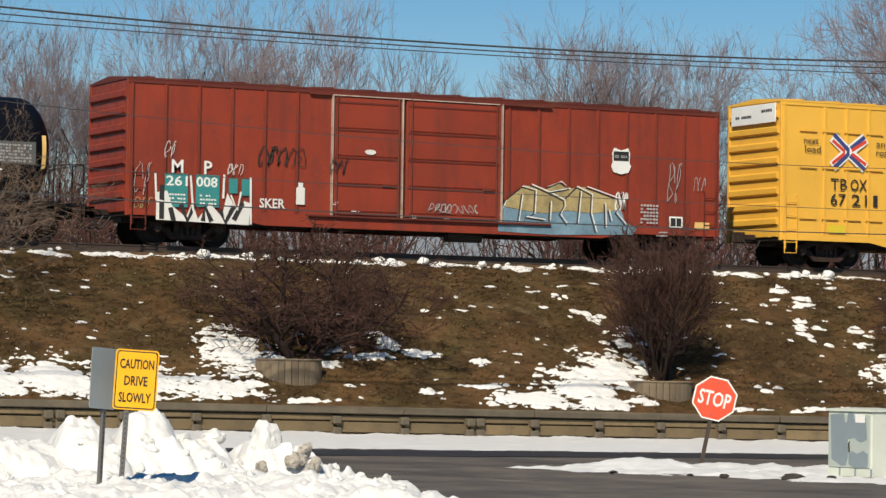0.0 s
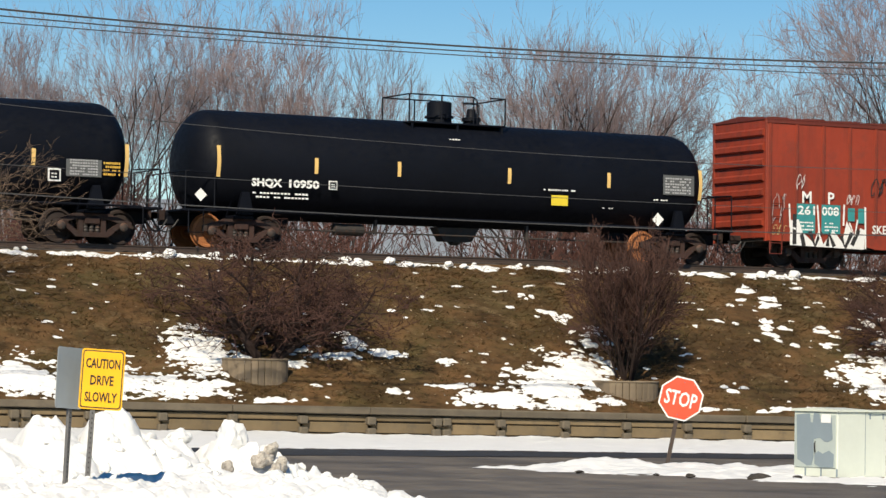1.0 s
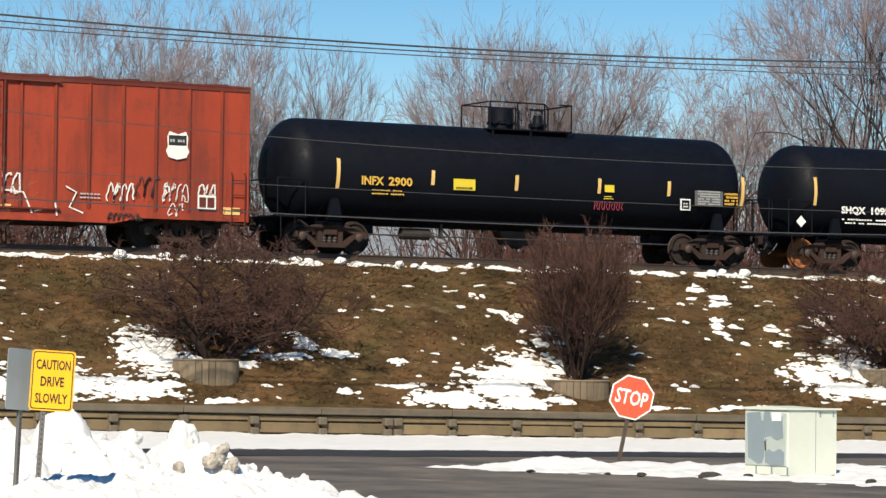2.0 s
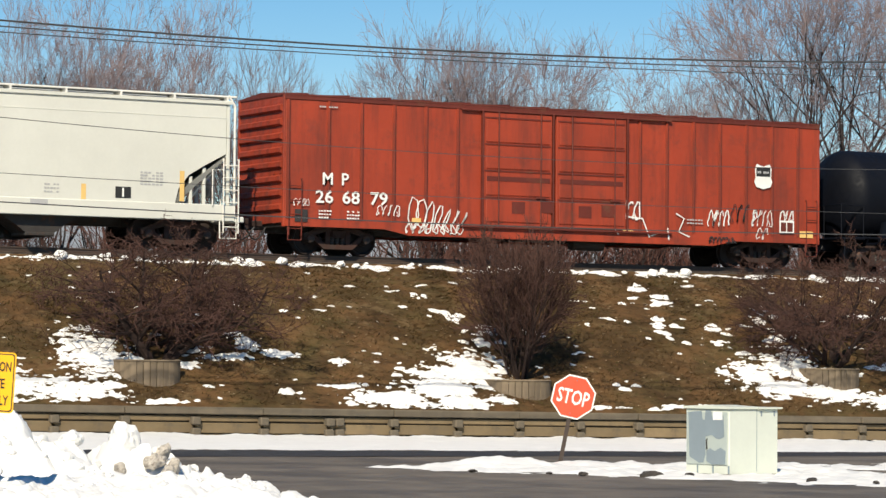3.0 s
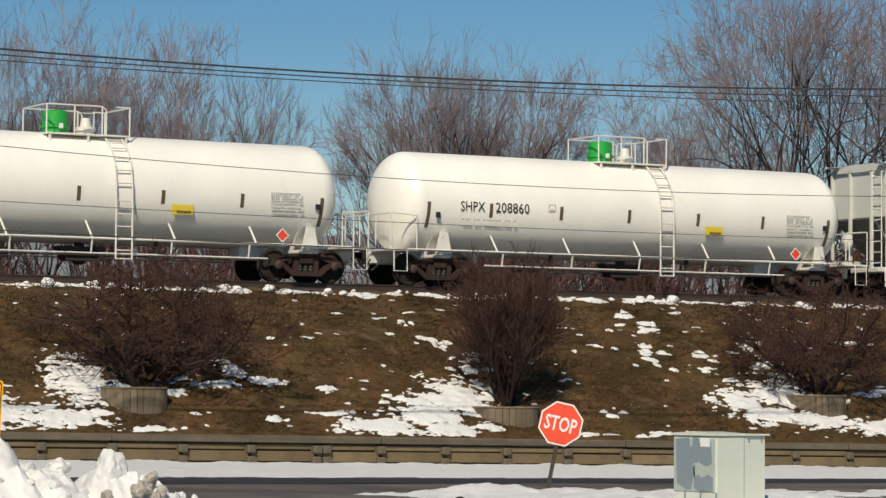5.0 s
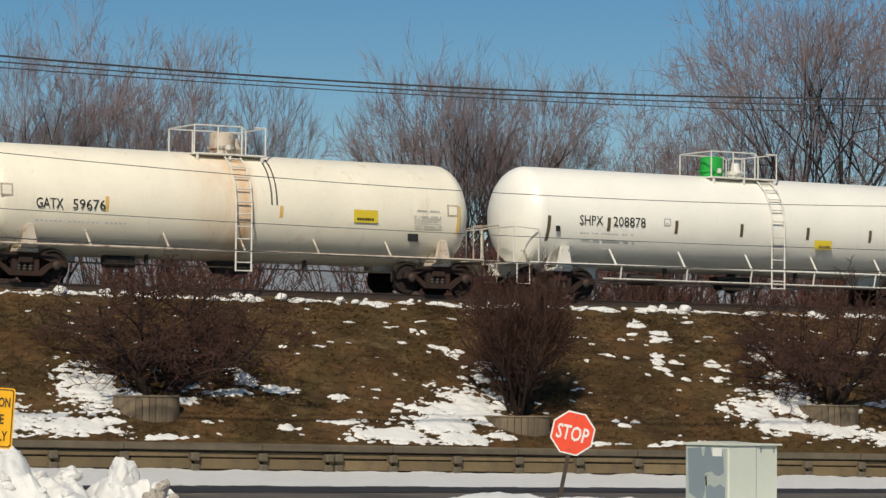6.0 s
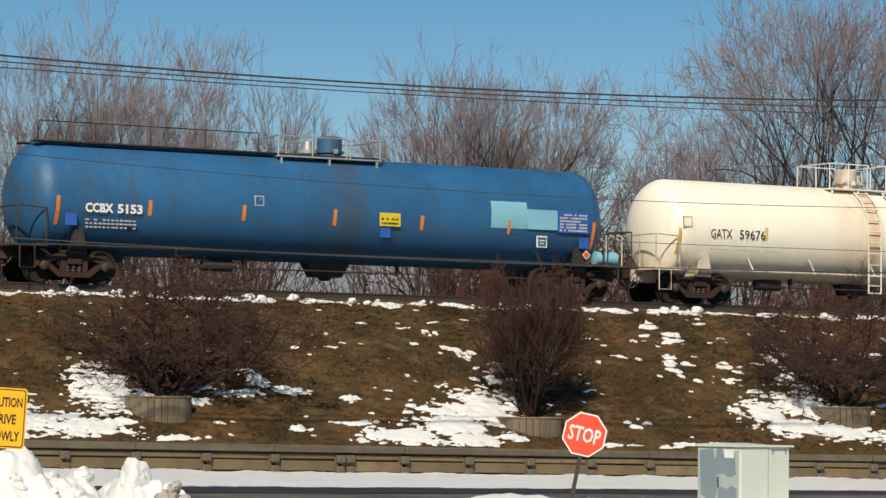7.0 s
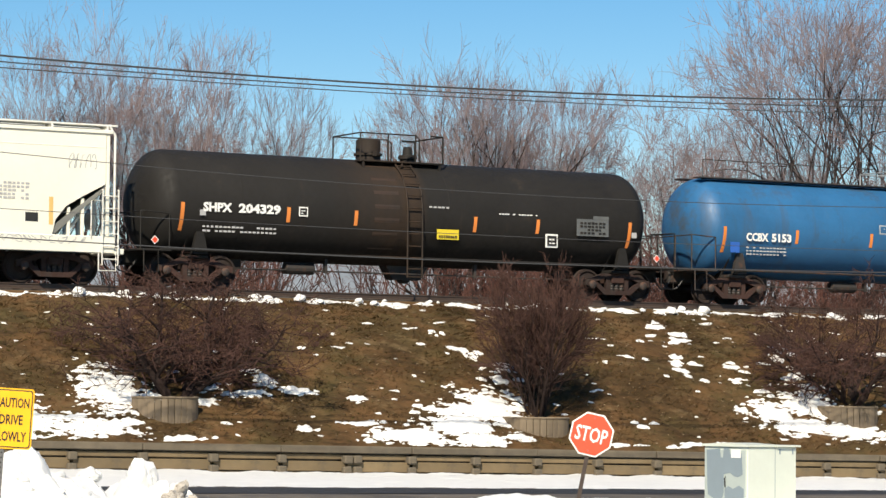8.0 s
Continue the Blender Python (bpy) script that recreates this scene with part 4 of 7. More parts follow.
BAY = 1.825
STRETCH = [bay_mesh(0.385, 0.52, WALL + 0.03, WALL + 0.14, BAY, 1), bay_mesh(0.10, 0.355, WALL - 0.02, WALL + 0.14, BAY, 2), bay_mesh(-0.3, 0.07, WALL + 0.01, WALL + 0.14, BAY, 3)]
HEAD = Mesh().box(-0.115, 0.115, -0.15, 0.1, -0.10, 0.10, 0.03).data("header", "concrete_cap")
CAPS = Mesh().box(0, BAY * 2 - 0.015, -0.06, 0.42, 0.555, 0.735, 0.02).data("cap_block", "concrete_cap")
rng = random.Random(5)
for i in range(-4, 26):
    x = 23.13 + BAY * (i - 1)
    drop = math.degrees(math.atan(-0.0125))
    for k, me in enumerate(STRETCH):
        part("stretcher", me, None, crib, at=pose(x, rng.uniform(-0.015, 0.015), fall(x) + rng.uniform(-0.008, 0.008), 0, -drop, 0))
    for z in (0.40, 0.13):
        part("header", HEAD, None, crib, at=pose(x + rng.uniform(-0.02, 0.02), WALL + rng.uniform(-0.03, 0.02), fall(x) + z, rng.uniform(-3, 3), rng.uniform(-4, 4), 0))
    if rng.random() < 0.35:
        for z in (0.40, 0.13):
            part("header", HEAD, None, crib, at=pose(x + 0.27, WALL + rng.uniform(-0.02, 0.02), fall(x) + z, 0, rng.uniform(-3, 3), 0))
    if i % 2 == 0:
        part("cap_block", CAPS, None, crib, at=pose(x, WALL + rng.uniform(-0.02, 0.02), fall(x), 0, -drop, rng.uniform(-0.5, 0.5)))


# ---- snow ----
def fbm(x, y, s, o=4):
    return noise.fractal((x * s, y * s, 2.7), 0.8, 2.1, o, noise_basis="PERLIN_ORIGINAL")


def snow_sheet(name, label, depth_fn, base_fn, x0, x1, y0, y1, d, dy=None, material="snow", split=0):
    """Lying snow: a surface that dips under the ground where the snow ends; what lies under is left out."""
    xs, ys = steps(x0, x1, d), steps(y0, y1, dy or d)
    nx = len(xs)
    dep = [[depth_fn(x, y) for x in xs] for y in ys]
    me, index = Mesh(), {}
    for j in range(len(ys) - 1):
        for i in range(nx - 1):
            q = ((j, i), (j, i + 1), (j + 1, i + 1), (j + 1, i))
            if max(dep[a][b] for a, b in q) <= -0.004:
                continue
            face = []
            for a, b in q:
                if (a, b) not in index:
                    index[(a, b)] = len(me.v)
                    me.v.append((xs[b], ys[a], base_fn(xs[b], ys[a]) + max(-0.05, dep[a][b])))
                face.append(index[(a, b)])
            me.f.append(tuple(face))
    if not split:
        return tagged(part(name, me, material, smooth=True), label, "snow", kind="stuff")
    # each large patch is a thing of its own; the scraps stay joined
    root = list(range(len(me.v)))

    def top(i):
        while root[i] != i:
            root[i] = root[root[i]]
            i = root[i]
        return i

    for f in me.f:
        for i in f[1:]:
            root[top(i)] = top(f[0])
    groups = collections.defaultdict(list)
    for f in me.f:
        groups[top(f[0])].append(f)
    scraps = Mesh()
    for faces in groups.values():
        out = Mesh() if len(faces) > split else scraps
        at = {}
        for f in faces:
            for i in f:
                if i not in at:
                    at[i] = len(out.v)
                    out.v.append(me.v[i])
            out.f.append(tuple(at[i] for i in f))
        if out is not scraps:
            big = len(faces) > split * 8
            tagged(part("snow_patch", out, material, smooth=True), "wide ragged patch of thin snow on the grass bank" if big else "small scrap of melting snow on the grass bank", "snow patch", "snow patches on the bank")
    return tagged(part(name, scraps, material, smooth=True), label, "snow", kind="stuff")


PATCH_A = [(21.72, 67.12, 1.55, 0.80), (23.7, 67.26, 1.2, 0.72), (25.8, 67.18, 1.3, 0.60), (27.62, 67.0, 1.15, 0.47), (28.99, 68.64, 0.81, 0.91), (33.35, 69.36, 0.30, 0.36),
           (34.16, 68.76, 0.42, 0.16), (31.52, 68.88, 0.30, 0.20), (32.4, 68.56, 0.6, 0.14), (31.25, 68.2, 0.26, 0.18), (29.84, 66.56, 0.6, 0.12)]
PATCH_B = [(39.46, 68.08, 0.9, 0.85), (38.21, 67.36, 1.0, 0.55), (36.38, 66.88, 1.0, 0.40), (38.21, 66.76, 0.85, 0.33), (40.43, 70.94, 0.45, 0.30), (40.93, 70.26, 0.5, 0.40),
           (40.66, 69.26, 0.36, 0.55), (39.84, 72.02, 0.19, 0.18), (37.3, 68.06, 0.32, 0.15), (35.21, 66.66, 0.30, 0.14), (42.6, 70.1, 0.35, 0.12)]
PATCH_C = [(47.85, 72.98, 0.36, 0.6), (48.02, 72.34, 0.5, 0.42), (46.96, 70.52, 0.55, 0.40), (46.83, 70.04, 0.34, 0.24), (48.86, 70.62, 0.45, 0.20), (48.14, 69.86, 0.45, 0.15),
           (43.75, 67.52, 0.40, 0.18), (43.02, 66.6, 0.85, 0.15), (44.59, 66.68, 0.95, 0.2), (51.25, 71.68, 0.47, 0.52), (50.8, 70.7, 0.62, 0.48)]
PATCH_D = [(50.69, 69.86, 0.71, 0.37), (48.95, 68.94, 0.79, 0.32), (49.99, 68.62, 0.9, 0.66), (48.54, 68.22, 0.69, 0.54), (49.08, 67.64, 1.07, 0.36), (50.77, 67.42, 1.2, 0.35),
           (52.78, 67.2, 1.43, 0.36), (53.4, 68.64, 0.93, 0.25), (54.95, 71.32, 1.0, 0.28), (50.82, 69.36, 0.61, 0.29), (56.5, 67.6, 1.6, 0.5)]
rng = random.Random(17)


def shreds(patches, n, spread):
    """Breaks melting patches into strewn shreds."""
    out = []
    for x, y, a, b in patches:
        for _ in range(n):
            out.append((x + rng.gauss(0, a * spread), y + rng.gauss(0, b * spread), a * rng.uniform(0.22, 0.5), b * rng.uniform(0.15, 0.4)))
    return out


PATCHES = PATCH_A + PATCH_B[:4] + shreds(PATCH_B[:4], 4, 0.9) + shreds(PATCH_B[4:], 6, 0.75) + shreds(PATCH_C, 4, 0.75) + PATCH_D[2:7] + shreds(PATCH_D[:2] + PATCH_D[7:], 6, 0.7)


def patch_depth(x, y):
    best = -1.0
    for px, py, rx, ry in PATCHES:
        dx, dy = (x - px) / (rx * 1.15), (y - py) / (ry * 1.15)
        if abs(dx) < 1.9 and abs(dy) < 1.9:
            best = max(best, 1 - math.sqrt(dx * dx + dy * dy))
    n = noise.noise((x * 1.0, y * 2.4, 5.0)) * 0.5 + noise.noise((x * 2.3, y * 6.0, 1.3)) * 0.85 + noise.noise((x * 5.2, y * 12, 2.2)) * 0.75
    v = best * 1.25 + (n + 0.85 * noise.noise((x * 8.5, y * 21, 7.7))) * (1.25 - 0.8 * smooth(0.1, 0.6, best)) - 0.40 + 0.1 * smooth(0.1, 0.5, best)
    if best < -0.6:
        v = noise.noise((x * 1.6, y * 4.2, 9.1)) * 0.7 + noise.noise((x * 4.5, y * 9, 4.4)) * 0.5 - 0.60
    return min(0.035, v * 0.085)


def turf_z(x, y):
    return bank_z(x, y) + 0.012


snow_bank = snow_sheet("snow_scraps", "scattered scraps of melting snow on the grass bank", patch_depth, turf_z, 16, 62, 66.42, 73.6, 0.06, 0.035, split=60)


def ridge_depth(x, y):
    return 0.09 * (0.36 - abs(y - 74.02 - 0.12 * noise.noise((x * 0.7, 0, 0))) / 0.30) + 0.09 * noise.noise((x * 1.3, y * 2, 6)) + 0.05 * noise.noise((x * 6, y * 6, 2)) - 0.006


snow_ridge = snow_sheet("snow_ridge", "broken ridge of old snow along the ballast edge", ridge_depth, lambda x, y: max(bank_z(x, y), bed_z(x, y)) if y > 73.9 else bank_z(x, y), 14, 70, 73.45, 74.7, 0.09, 0.06)


def verge_depth(x, y):
    edge = 53.1 + 0.35 * noise.noise((x * 0.5, 1, 0)) + 0.12 * noise.noise((x * 2.6, 4, 0))
    t = min((y - edge) / 1.2, 1.0)
    near_wall = smooth(62.5, 65.6, y)
    return 0.055 * t + (0.02 + 0.06 * noise.noise((x * 0.8, y, 3))) * near_wall + 0.042 * noise.noise((x * 1.4, y * 1.4, 8)) + 0.032 * noise.noise((x * 5, y * 5, 8))


snow_verge = snow_sheet("snow_verge", "ploughed snow lying between road and wall", verge_depth, road_z, 8, 66, 52.4, 65.97, 0.16, 0.16)


def island_depth(x, y):
    n = 0.35 * noise.noise((x * 0.9, y * 0.9, 2)) + 0.18 * noise.noise((x * 3, y * 3, 2))
    a = (x - (23.45 + (41.6 - y) * 0.37)) * 0.9 + n
    b = 43.3 - y + n * 1.2
    m = min(a, b)
    heap = 0.17 * math.exp(-((x - 24.9) / 0.8) ** 2 - ((y - 42.2) / 0.6) ** 2) + 0.05 * math.exp(-((x - 26.6) / 1.5) ** 2 - ((y - 42.6) / 0.7) ** 2)
    bare = smooth(29, 31, x) * max(0.0, noise.noise((x * 1.1, y * 0.5, 12)) + 0.12) * 0.2
    return min(0.035, m * 0.10) + heap * (1 if m > 0 else 0) + 0.06 * noise.noise((x * 1.7, y * 1.7, 9)) + 0.045 * noise.noise((x * 5, y * 5, 9)) - bare - 0.015


snow_island = snow_sheet("snow_island", "trodden snow on the strip round the sign and cabinet", island_depth, lambda x, y: road_z(x, y) + 0.015, 21.5, 44, 29, 45, 0.085)


def heap_depth(x, y):
    """The ploughed heap: a rolling crest of frozen lumps over a lower apron."""
    crest = 0.0
    for cx, h, w in ((9.6, 0.66, 1.9), (12.1, 0.60, 1.45), (8.5, 0.85, 1.3), (10.4, 0.84, 0.7), (11.25, 0.96, 0.42), (11.95, 1.08, 0.42), (12.55, 0.86, 0.35), (13.35, 0.80, 0.34), (13.72, 0.58, 0.30), (14.2, 0.46, 0.40), (14.8, 0.30, 0.38)):
        crest = max(crest, h * 0.98 * math.exp(-((x / 1.039 - cx) / w) ** 4 * 0.8))
    cross = math.exp(-((y - 32.2) / 1.2) ** 2) if y < 32.2 else math.exp(-((y - 32.2) / 0.8) ** 2)
    apron = 0.40 * smooth(15.4, 13.4, x + (31 - y) * 0.10) * smooth(34.6, 31.0, y) * smooth(23.5, 26.5, y)
    z = max(crest * cross, apron * (1 - 0.25 * smooth(9.6, 8.9, x)))
    broken = smooth(13.4, 14.1, x)
    lump = 0.10 + noise.noise((x * 1.5, y * 1.5, 1.0)) * 0.17 + noise.noise((x * 3.7, y * 3.7, 5.0)) * (0.09 + 0.06 * broken) + abs(noise.noise((x * 8, y * 8, 5.0))) * (0.07 + 0.09 * broken) + noise.noise((x * 17, y * 17, 3.0)) * 0.028
    return z - 0.03 + (lump - 0.12) * min(1.0, z * 2.2)


snow_heap = snow_sheet("snow_heap", "ploughed heap of lumpy white snow beside the signs", heap_depth, lambda x, y: 0.0, 6.5, 15.8, 23.5, 34.6, 0.036)


def lump_mesh(name, seed, material, sub=3, rough=0.35, squash=0.75):
    bm = bmesh.new()
    bmesh.ops.create_icosphere(bm, subdivisions=sub, radius=1.0)
    for p in bm.verts:
        n = noise.noise(p.co * 1.2 + Vector((seed, 0, 0))) * rough + abs(noise.noise(p.co * 2.7 + Vector((0, seed, 0)))) * rough * 0.7
        p.co *= 0.85 + n
        p.co.z *= squash
    me = bpy.data.meshes.new(name)
    bm.to_mesh(me)
    bm.free()
    me.materials.append(M[material])
    return me


LUMPS = [lump_mesh("snow_lump", s * 3.7, "snow", 2) for s in range(6)]
rng = random.Random(11)
x = 16.0
while x < 66:
    s = rng.choice((0.05, 0.06, 0.07, 0.09, 0.11, 0.13, 0.18))
    y = 74.05 + rng.uniform(-0.16, 0.16)
    ob = new("snow_lump", rng.choice(LUMPS))
    ob.matrix_basis = pose(x, y, max(bank_z(x, y), bed_z(x, y)) + s * 0.45, 0, 0, rng.uniform(0, 360)) @ Matrix.Diagonal((s * rng.uniform(0.9, 1.6), s, s, 1))
    tagged(ob, "rounded lump of white snow on the ballast edge", "snow lump", "snow lumps along the track")
    x += rng.expovariate(1.9) + 0.12
DIRTY = [lump_mesh("dirty_lump", s * 5.1 + 1, "snow_dirty", 3, 0.5) for s in range(3)]
CLODS = [lump_mesh("clod", s * 4.3 + 2, "clod", 2, 0.5, 0.6) for s in range(3)]
for i, (x, y, z, s) in enumerate(((13.42, 30.30, 0.56, 0.16), (13.05, 30.4, 0.46, 0.13), (13.60, 30.50, 0.64, 0.14), (13.50, 30.10, 0.44, 0.12), (13.66, 30.30, 0.50, 0.13), (12.95, 27.9, 0.40, 0.07))):
    ob = new("dirty_lump", DIRTY[i % 3])
    ob.matrix_basis = pose(x * 1.039, y + 1.0, z - 0.02, 20 * i, 30 * i, 70 * i) @ Matrix.Diagonal((s * 0.9, s * 0.6, s * 0.8, 1))
    tagged(ob, "grey brown lump of dirty frozen snow", "snow lump", "dirty lumps in the ploughed snow")
for i, (x, y, s) in enumerate(((25.15, 38.05, 0.13), (25.55, 37.6, 0.08), (24.35, 38.7, 0.06), (23.4, 40.4, 0.05), (26.2, 35.4, 0.07), (26.6, 34.4, 0.05), (24.05, 39.2, 0.04))):
    ob = new("clod", CLODS[i % 3])
    ob.matrix_basis = pose(x, y, 0.05, 0, 0, 50 * i) @ Matrix.Diagonal((s * 1.5, s, s, 1))
    tagged(ob, "dark clod of frozen dirt at the snow's edge", "clod", "clods at the snow's edge")
WHITE_L = [lump_mesh("heap_lump", s * 2.3 + 9, "snow", 3, 0.30) for s in range(4)]
for i, (x, y, z, sx, sz) in enumerate(((13.30, 30.7, 0.78, 0.19, 0.28), (12.73, 30.8, 0.80, 0.15, 0.12), (11.9, 30.9, 0.95, 0.22, 0.14))):
    ob = new("heap_lump", WHITE_L[i % 4])
    ob.matrix_basis = pose(x * 1.039, y + 1.2, z - 0.02, 0, 0, 77 * i) @ Matrix.Diagonal((sx, sx, sz * 1.2, 1))
    tagged(ob, "large rounded chunk of snow on the ploughed heap", "snow lump", "chunks in the ploughed heap")
rng = random.Random(21)
for i in range(90):
    x, y = rng.uniform(12.9, 15.6) if i % 3 else rng.uniform(9.2, 13.0), rng.uniform(29.3, 32.4)
    z = heap_depth(x, y)
    if z < 0.05:
        continue
    s = rng.uniform(0.03, 0.09) * (0.8 if x > 14 else 1)
    ob = new("heap_lump", WHITE_L[i % 4])
    ob.matrix_basis = pose(x, y, z + s * 0.15, rng.uniform(0, 90), 0, rng.uniform(0, 360)) @ Matrix.Diagonal((s * 1.2, s, s, 1))
    tagged(ob, "frozen chunk of snow in the ploughed heap", "snow lump", "chunks in the ploughed heap")

# ---- dead grass ----
def tufts(name, label, material, count, seed, tall):
    rng = random.Random(seed)
    me = Mesh()
    for _ in range(count):
        x, y = rng.uniform(16, 63), rng.uniform(66.5, 74.0)
        if noise.noise((x * 0.5, y * 0.5, seed)) + rng.uniform(-0.4, 0.4) < -0.05 or patch_depth(x, y) > -0.004:
            continue
        z = bank_z(x, y) - 0.01
        for _ in range(5):
            a, l = rng.uniform(0, 6.28), tall * rng.uniform(0.5, 1.3)
            w = rng.uniform(0.004, 0.011)
            bx, by = x + rng.uniform(-0.07, 0.07), y + rng.uniform(-0.07, 0.07)
            tx, ty = bx + math.cos(a) * l * 0.8, by + math.sin(a) * l * 0.5 - l * 0.3
            me.add([(bx - w, by, z), (bx + w, by, z), (tx, ty, z + l * rng.uniform(0.2, 0.55))], [(0, 1, 2)])
    return tagged(part(name, me, material), label, "grass", kind="stuff")


tufts("dead_grass", "matted tan dead grass on the bank", "straw", 30000, 3, 0.17)
tufts("green_grass", "dull green grass among the dead grass", "grass", 12000, 8, 0.12)
tufts("dark_weeds", "dark brown weed stalks on the bank", "bush_stem", 1300, 14, 0.20)

rng = random.Random(71)
me = Mesh()
for _ in range(4200):
    x, y = rng.uniform(17, 62), rng.uniform(66.5, 73.9)
    z, a, w = bank_z(x, y) + 0.03, rng.uniform(0, 6.28), rng.uniform(0.012, 0.035)
    dx, dy = math.cos(a) * w, math.sin(a) * w
    me.add([(x - dx, y - dy, z), (x + dy, y - dx * 0.6, z + w * 0.6), (x + dx, y + dy, z + w), (x - dy, y + dx * 0.6, z + w * 0.4)], [(0, 1, 2, 3)])
tagged(part("dead_leaves", me, "litter"), "scattered pale dead leaves on the bank", "leaves", kind="stuff")


# ---- bare trees and shrubs ----
def grow(seed, height, levels, ends, spread, lift, wobble, trunk_r, sides=(6, 5, 4, 3, 3), clear=0.18, stems=1, fan=0.25, lengths=(0.62, 0.55, 0.5, 0.45), twig_r=0.007, tight=1.0, bias=0.0):
    """A bare plant: stems that split into ever finer shoots. Gives two meshes, wood and twigs."""
    rng = random.Random(seed)
    wood, twigs = Mesh(), Mesh()

    def shoot(p, d, length, r, level):
        n = 6 if level == 0 else (4 if level < 2 else (3 if level < 3 else (2 if level < 4 else 1)))
        pts, rad, p = [p.copy()], [r], p.copy()
        for i in range(n):
            d = (d + Vector((rng.gauss(0, wobble), rng.gauss(0, wobble), rng.gauss(0, wobble * 0.6) + lift * (0.5 + 0.5 * level / levels)))).normalized()
            p = p + d * (length / n)
            pts.append(p.copy())
            rad.append(max(twig_r * 0.6, r * (1 - 0.8 * (i + 1) / n)))
        (wood if level < 2 else twigs).tube(pts, rad, sides[level], caps=False)
        if level + 1 >= levels:
            return
        for k in range(ends[level]):
            t = clear + (1 - clear) * (k + rng.random()) / ends[level] if level == 0 else 0.2 + 0.8 * (k + rng.random()) / ends[level]
            t = min(t, 0.99)
            i = min(n - 1, int(t * n))
            q = pts[i].lerp(pts[i + 1], t * n - i)
            axis = (pts[i + 1] - pts[i]).normalized()
            side = axis.orthogonal().normalized()
            side.rotate(Matrix.Rotation(rng.uniform(0, 2 * math.pi), 3, axis))
            ang = radians(rng.uniform(*spread)) * (1.0 if level < 2 else tight)
            nd = axis * math.cos(ang) + side * math.sin(ang)
            nl = length * lengths[level] * (1.15 - 0.65 * t if level == 0 else rng.uniform(0.6, 1.1))
            shoot(q, nd, nl, max(twig_r, rad[i] * rng.uniform(0.42, 0.62)), level + 1)

    for s in range(stems):
        a = 2 * math.pi * (s + rng.random() * 0.6) / stems
        tilt = fan * rng.uniform(0.35, 1.0) if stems > 1 else 0.05
        d = Vector((math.cos(a) * tilt + bias, math.sin(a) * tilt, 1)).normalized()
        foot = Vector((math.cos(a), math.sin(a), 0)) * (0.12 * height / 5 if stems > 1 else 0)
        shoot(foot + Vector((0, 0, -0.3)), d, height * rng.uniform(0.8, 1.0) if stems > 1 else height, trunk_r * (rng.uniform(0.6, 1.0) if stems > 1 else 1), 0)
    return wood, twigs


def plant(name, label, category, meshes, woodm, twigm, m, group="", names=("trunk", "crown")):
    t = thing(name, label, category, m, group)
    part(names[0], meshes[0], woodm, t)
    part(names[1], meshes[1], twigm, t)
    return t


def forked(seed, trunks, lean, first, angle, ratio, levels=8, rise=0.05, twig_r=0.0085):
    """A bare tree that forks again and again into ever finer limbs, with short twigs along the last ones."""
    rng = random.Random(seed)
    wood, twigs = Mesh(), Mesh()

    def limb(p, d, length, r, level):
        n = 3 if level < 4 else 2
        pts, rad = [p.copy()], [r]
        for i in range(n):
            d = (d + Vector((rng.gauss(0, 0.07), rng.gauss(0, 0.07), rng.gauss(0, 0.05) + rise))).normalized()
            p = p + d * (length / n)
            pts.append(p.copy())
            rad.append(max(twig_r, r * (1 - 0.26 * (i + 1) / n)))
        (wood if level < 5 else twigs).tube(pts, rad, 6 if level < 2 else (4 if level < 4 else 3), caps=False)
        if level >= levels - 4:
            for _ in range(2 if level < levels - 1 else 4):
                t = rng.random()
                q = pts[0].lerp(pts[-1], t)
                side = d.orthogonal().normalized()
                side.rotate(Matrix.Rotation(rng.uniform(0, 6.28), 3, d))
                a = radians(rng.uniform(22, 50))
                e = d * math.cos(a) + side * math.sin(a) + Vector((0, 0, 0.15))
                twigs.tube([q, q + e * rng.uniform(0.35, 0.85)], [twig_r * 0.9, twig_r * 0.6], 3, caps=False)
        if level + 1 >= levels:
            return
        k = 3 if rng.random() < (0.45 if level < 3 else 0.3) else 2
        spin = rng.uniform(0, 6.28)
        for c in range(k):
            side = d.orthogonal().normalized()
            side.rotate(Matrix.Rotation(spin + 6.28 * (c + rng.uniform(-0.2, 0.2)) / k, 3, d))
            a = radians(rng.uniform(*angle))
            limb(pts[-1], (d * math.cos(a) + side * math.sin(a)).normalized(), length * ratio * rng.uniform(0.8, 1.12), max(twig_r, rad[-1] * (0.78 if k == 2 else 0.68)), level + 1)

    for s in range(trunks):
        a = 6.28 * (s + rng.random() * 0.5) / trunks
        tilt = lean * rng.uniform(0.5, 1.0)
        limb(Vector((math.cos(a), math.sin(a), 0)) * 0.35 * (trunks > 1), Vector((math.cos(a) * tilt, math.sin(a) * tilt, 1)).normalized(), first * rng.uniform(0.85, 1.1), 0.27 if trunks == 1 else 0.22, 0)
    return wood, twigs


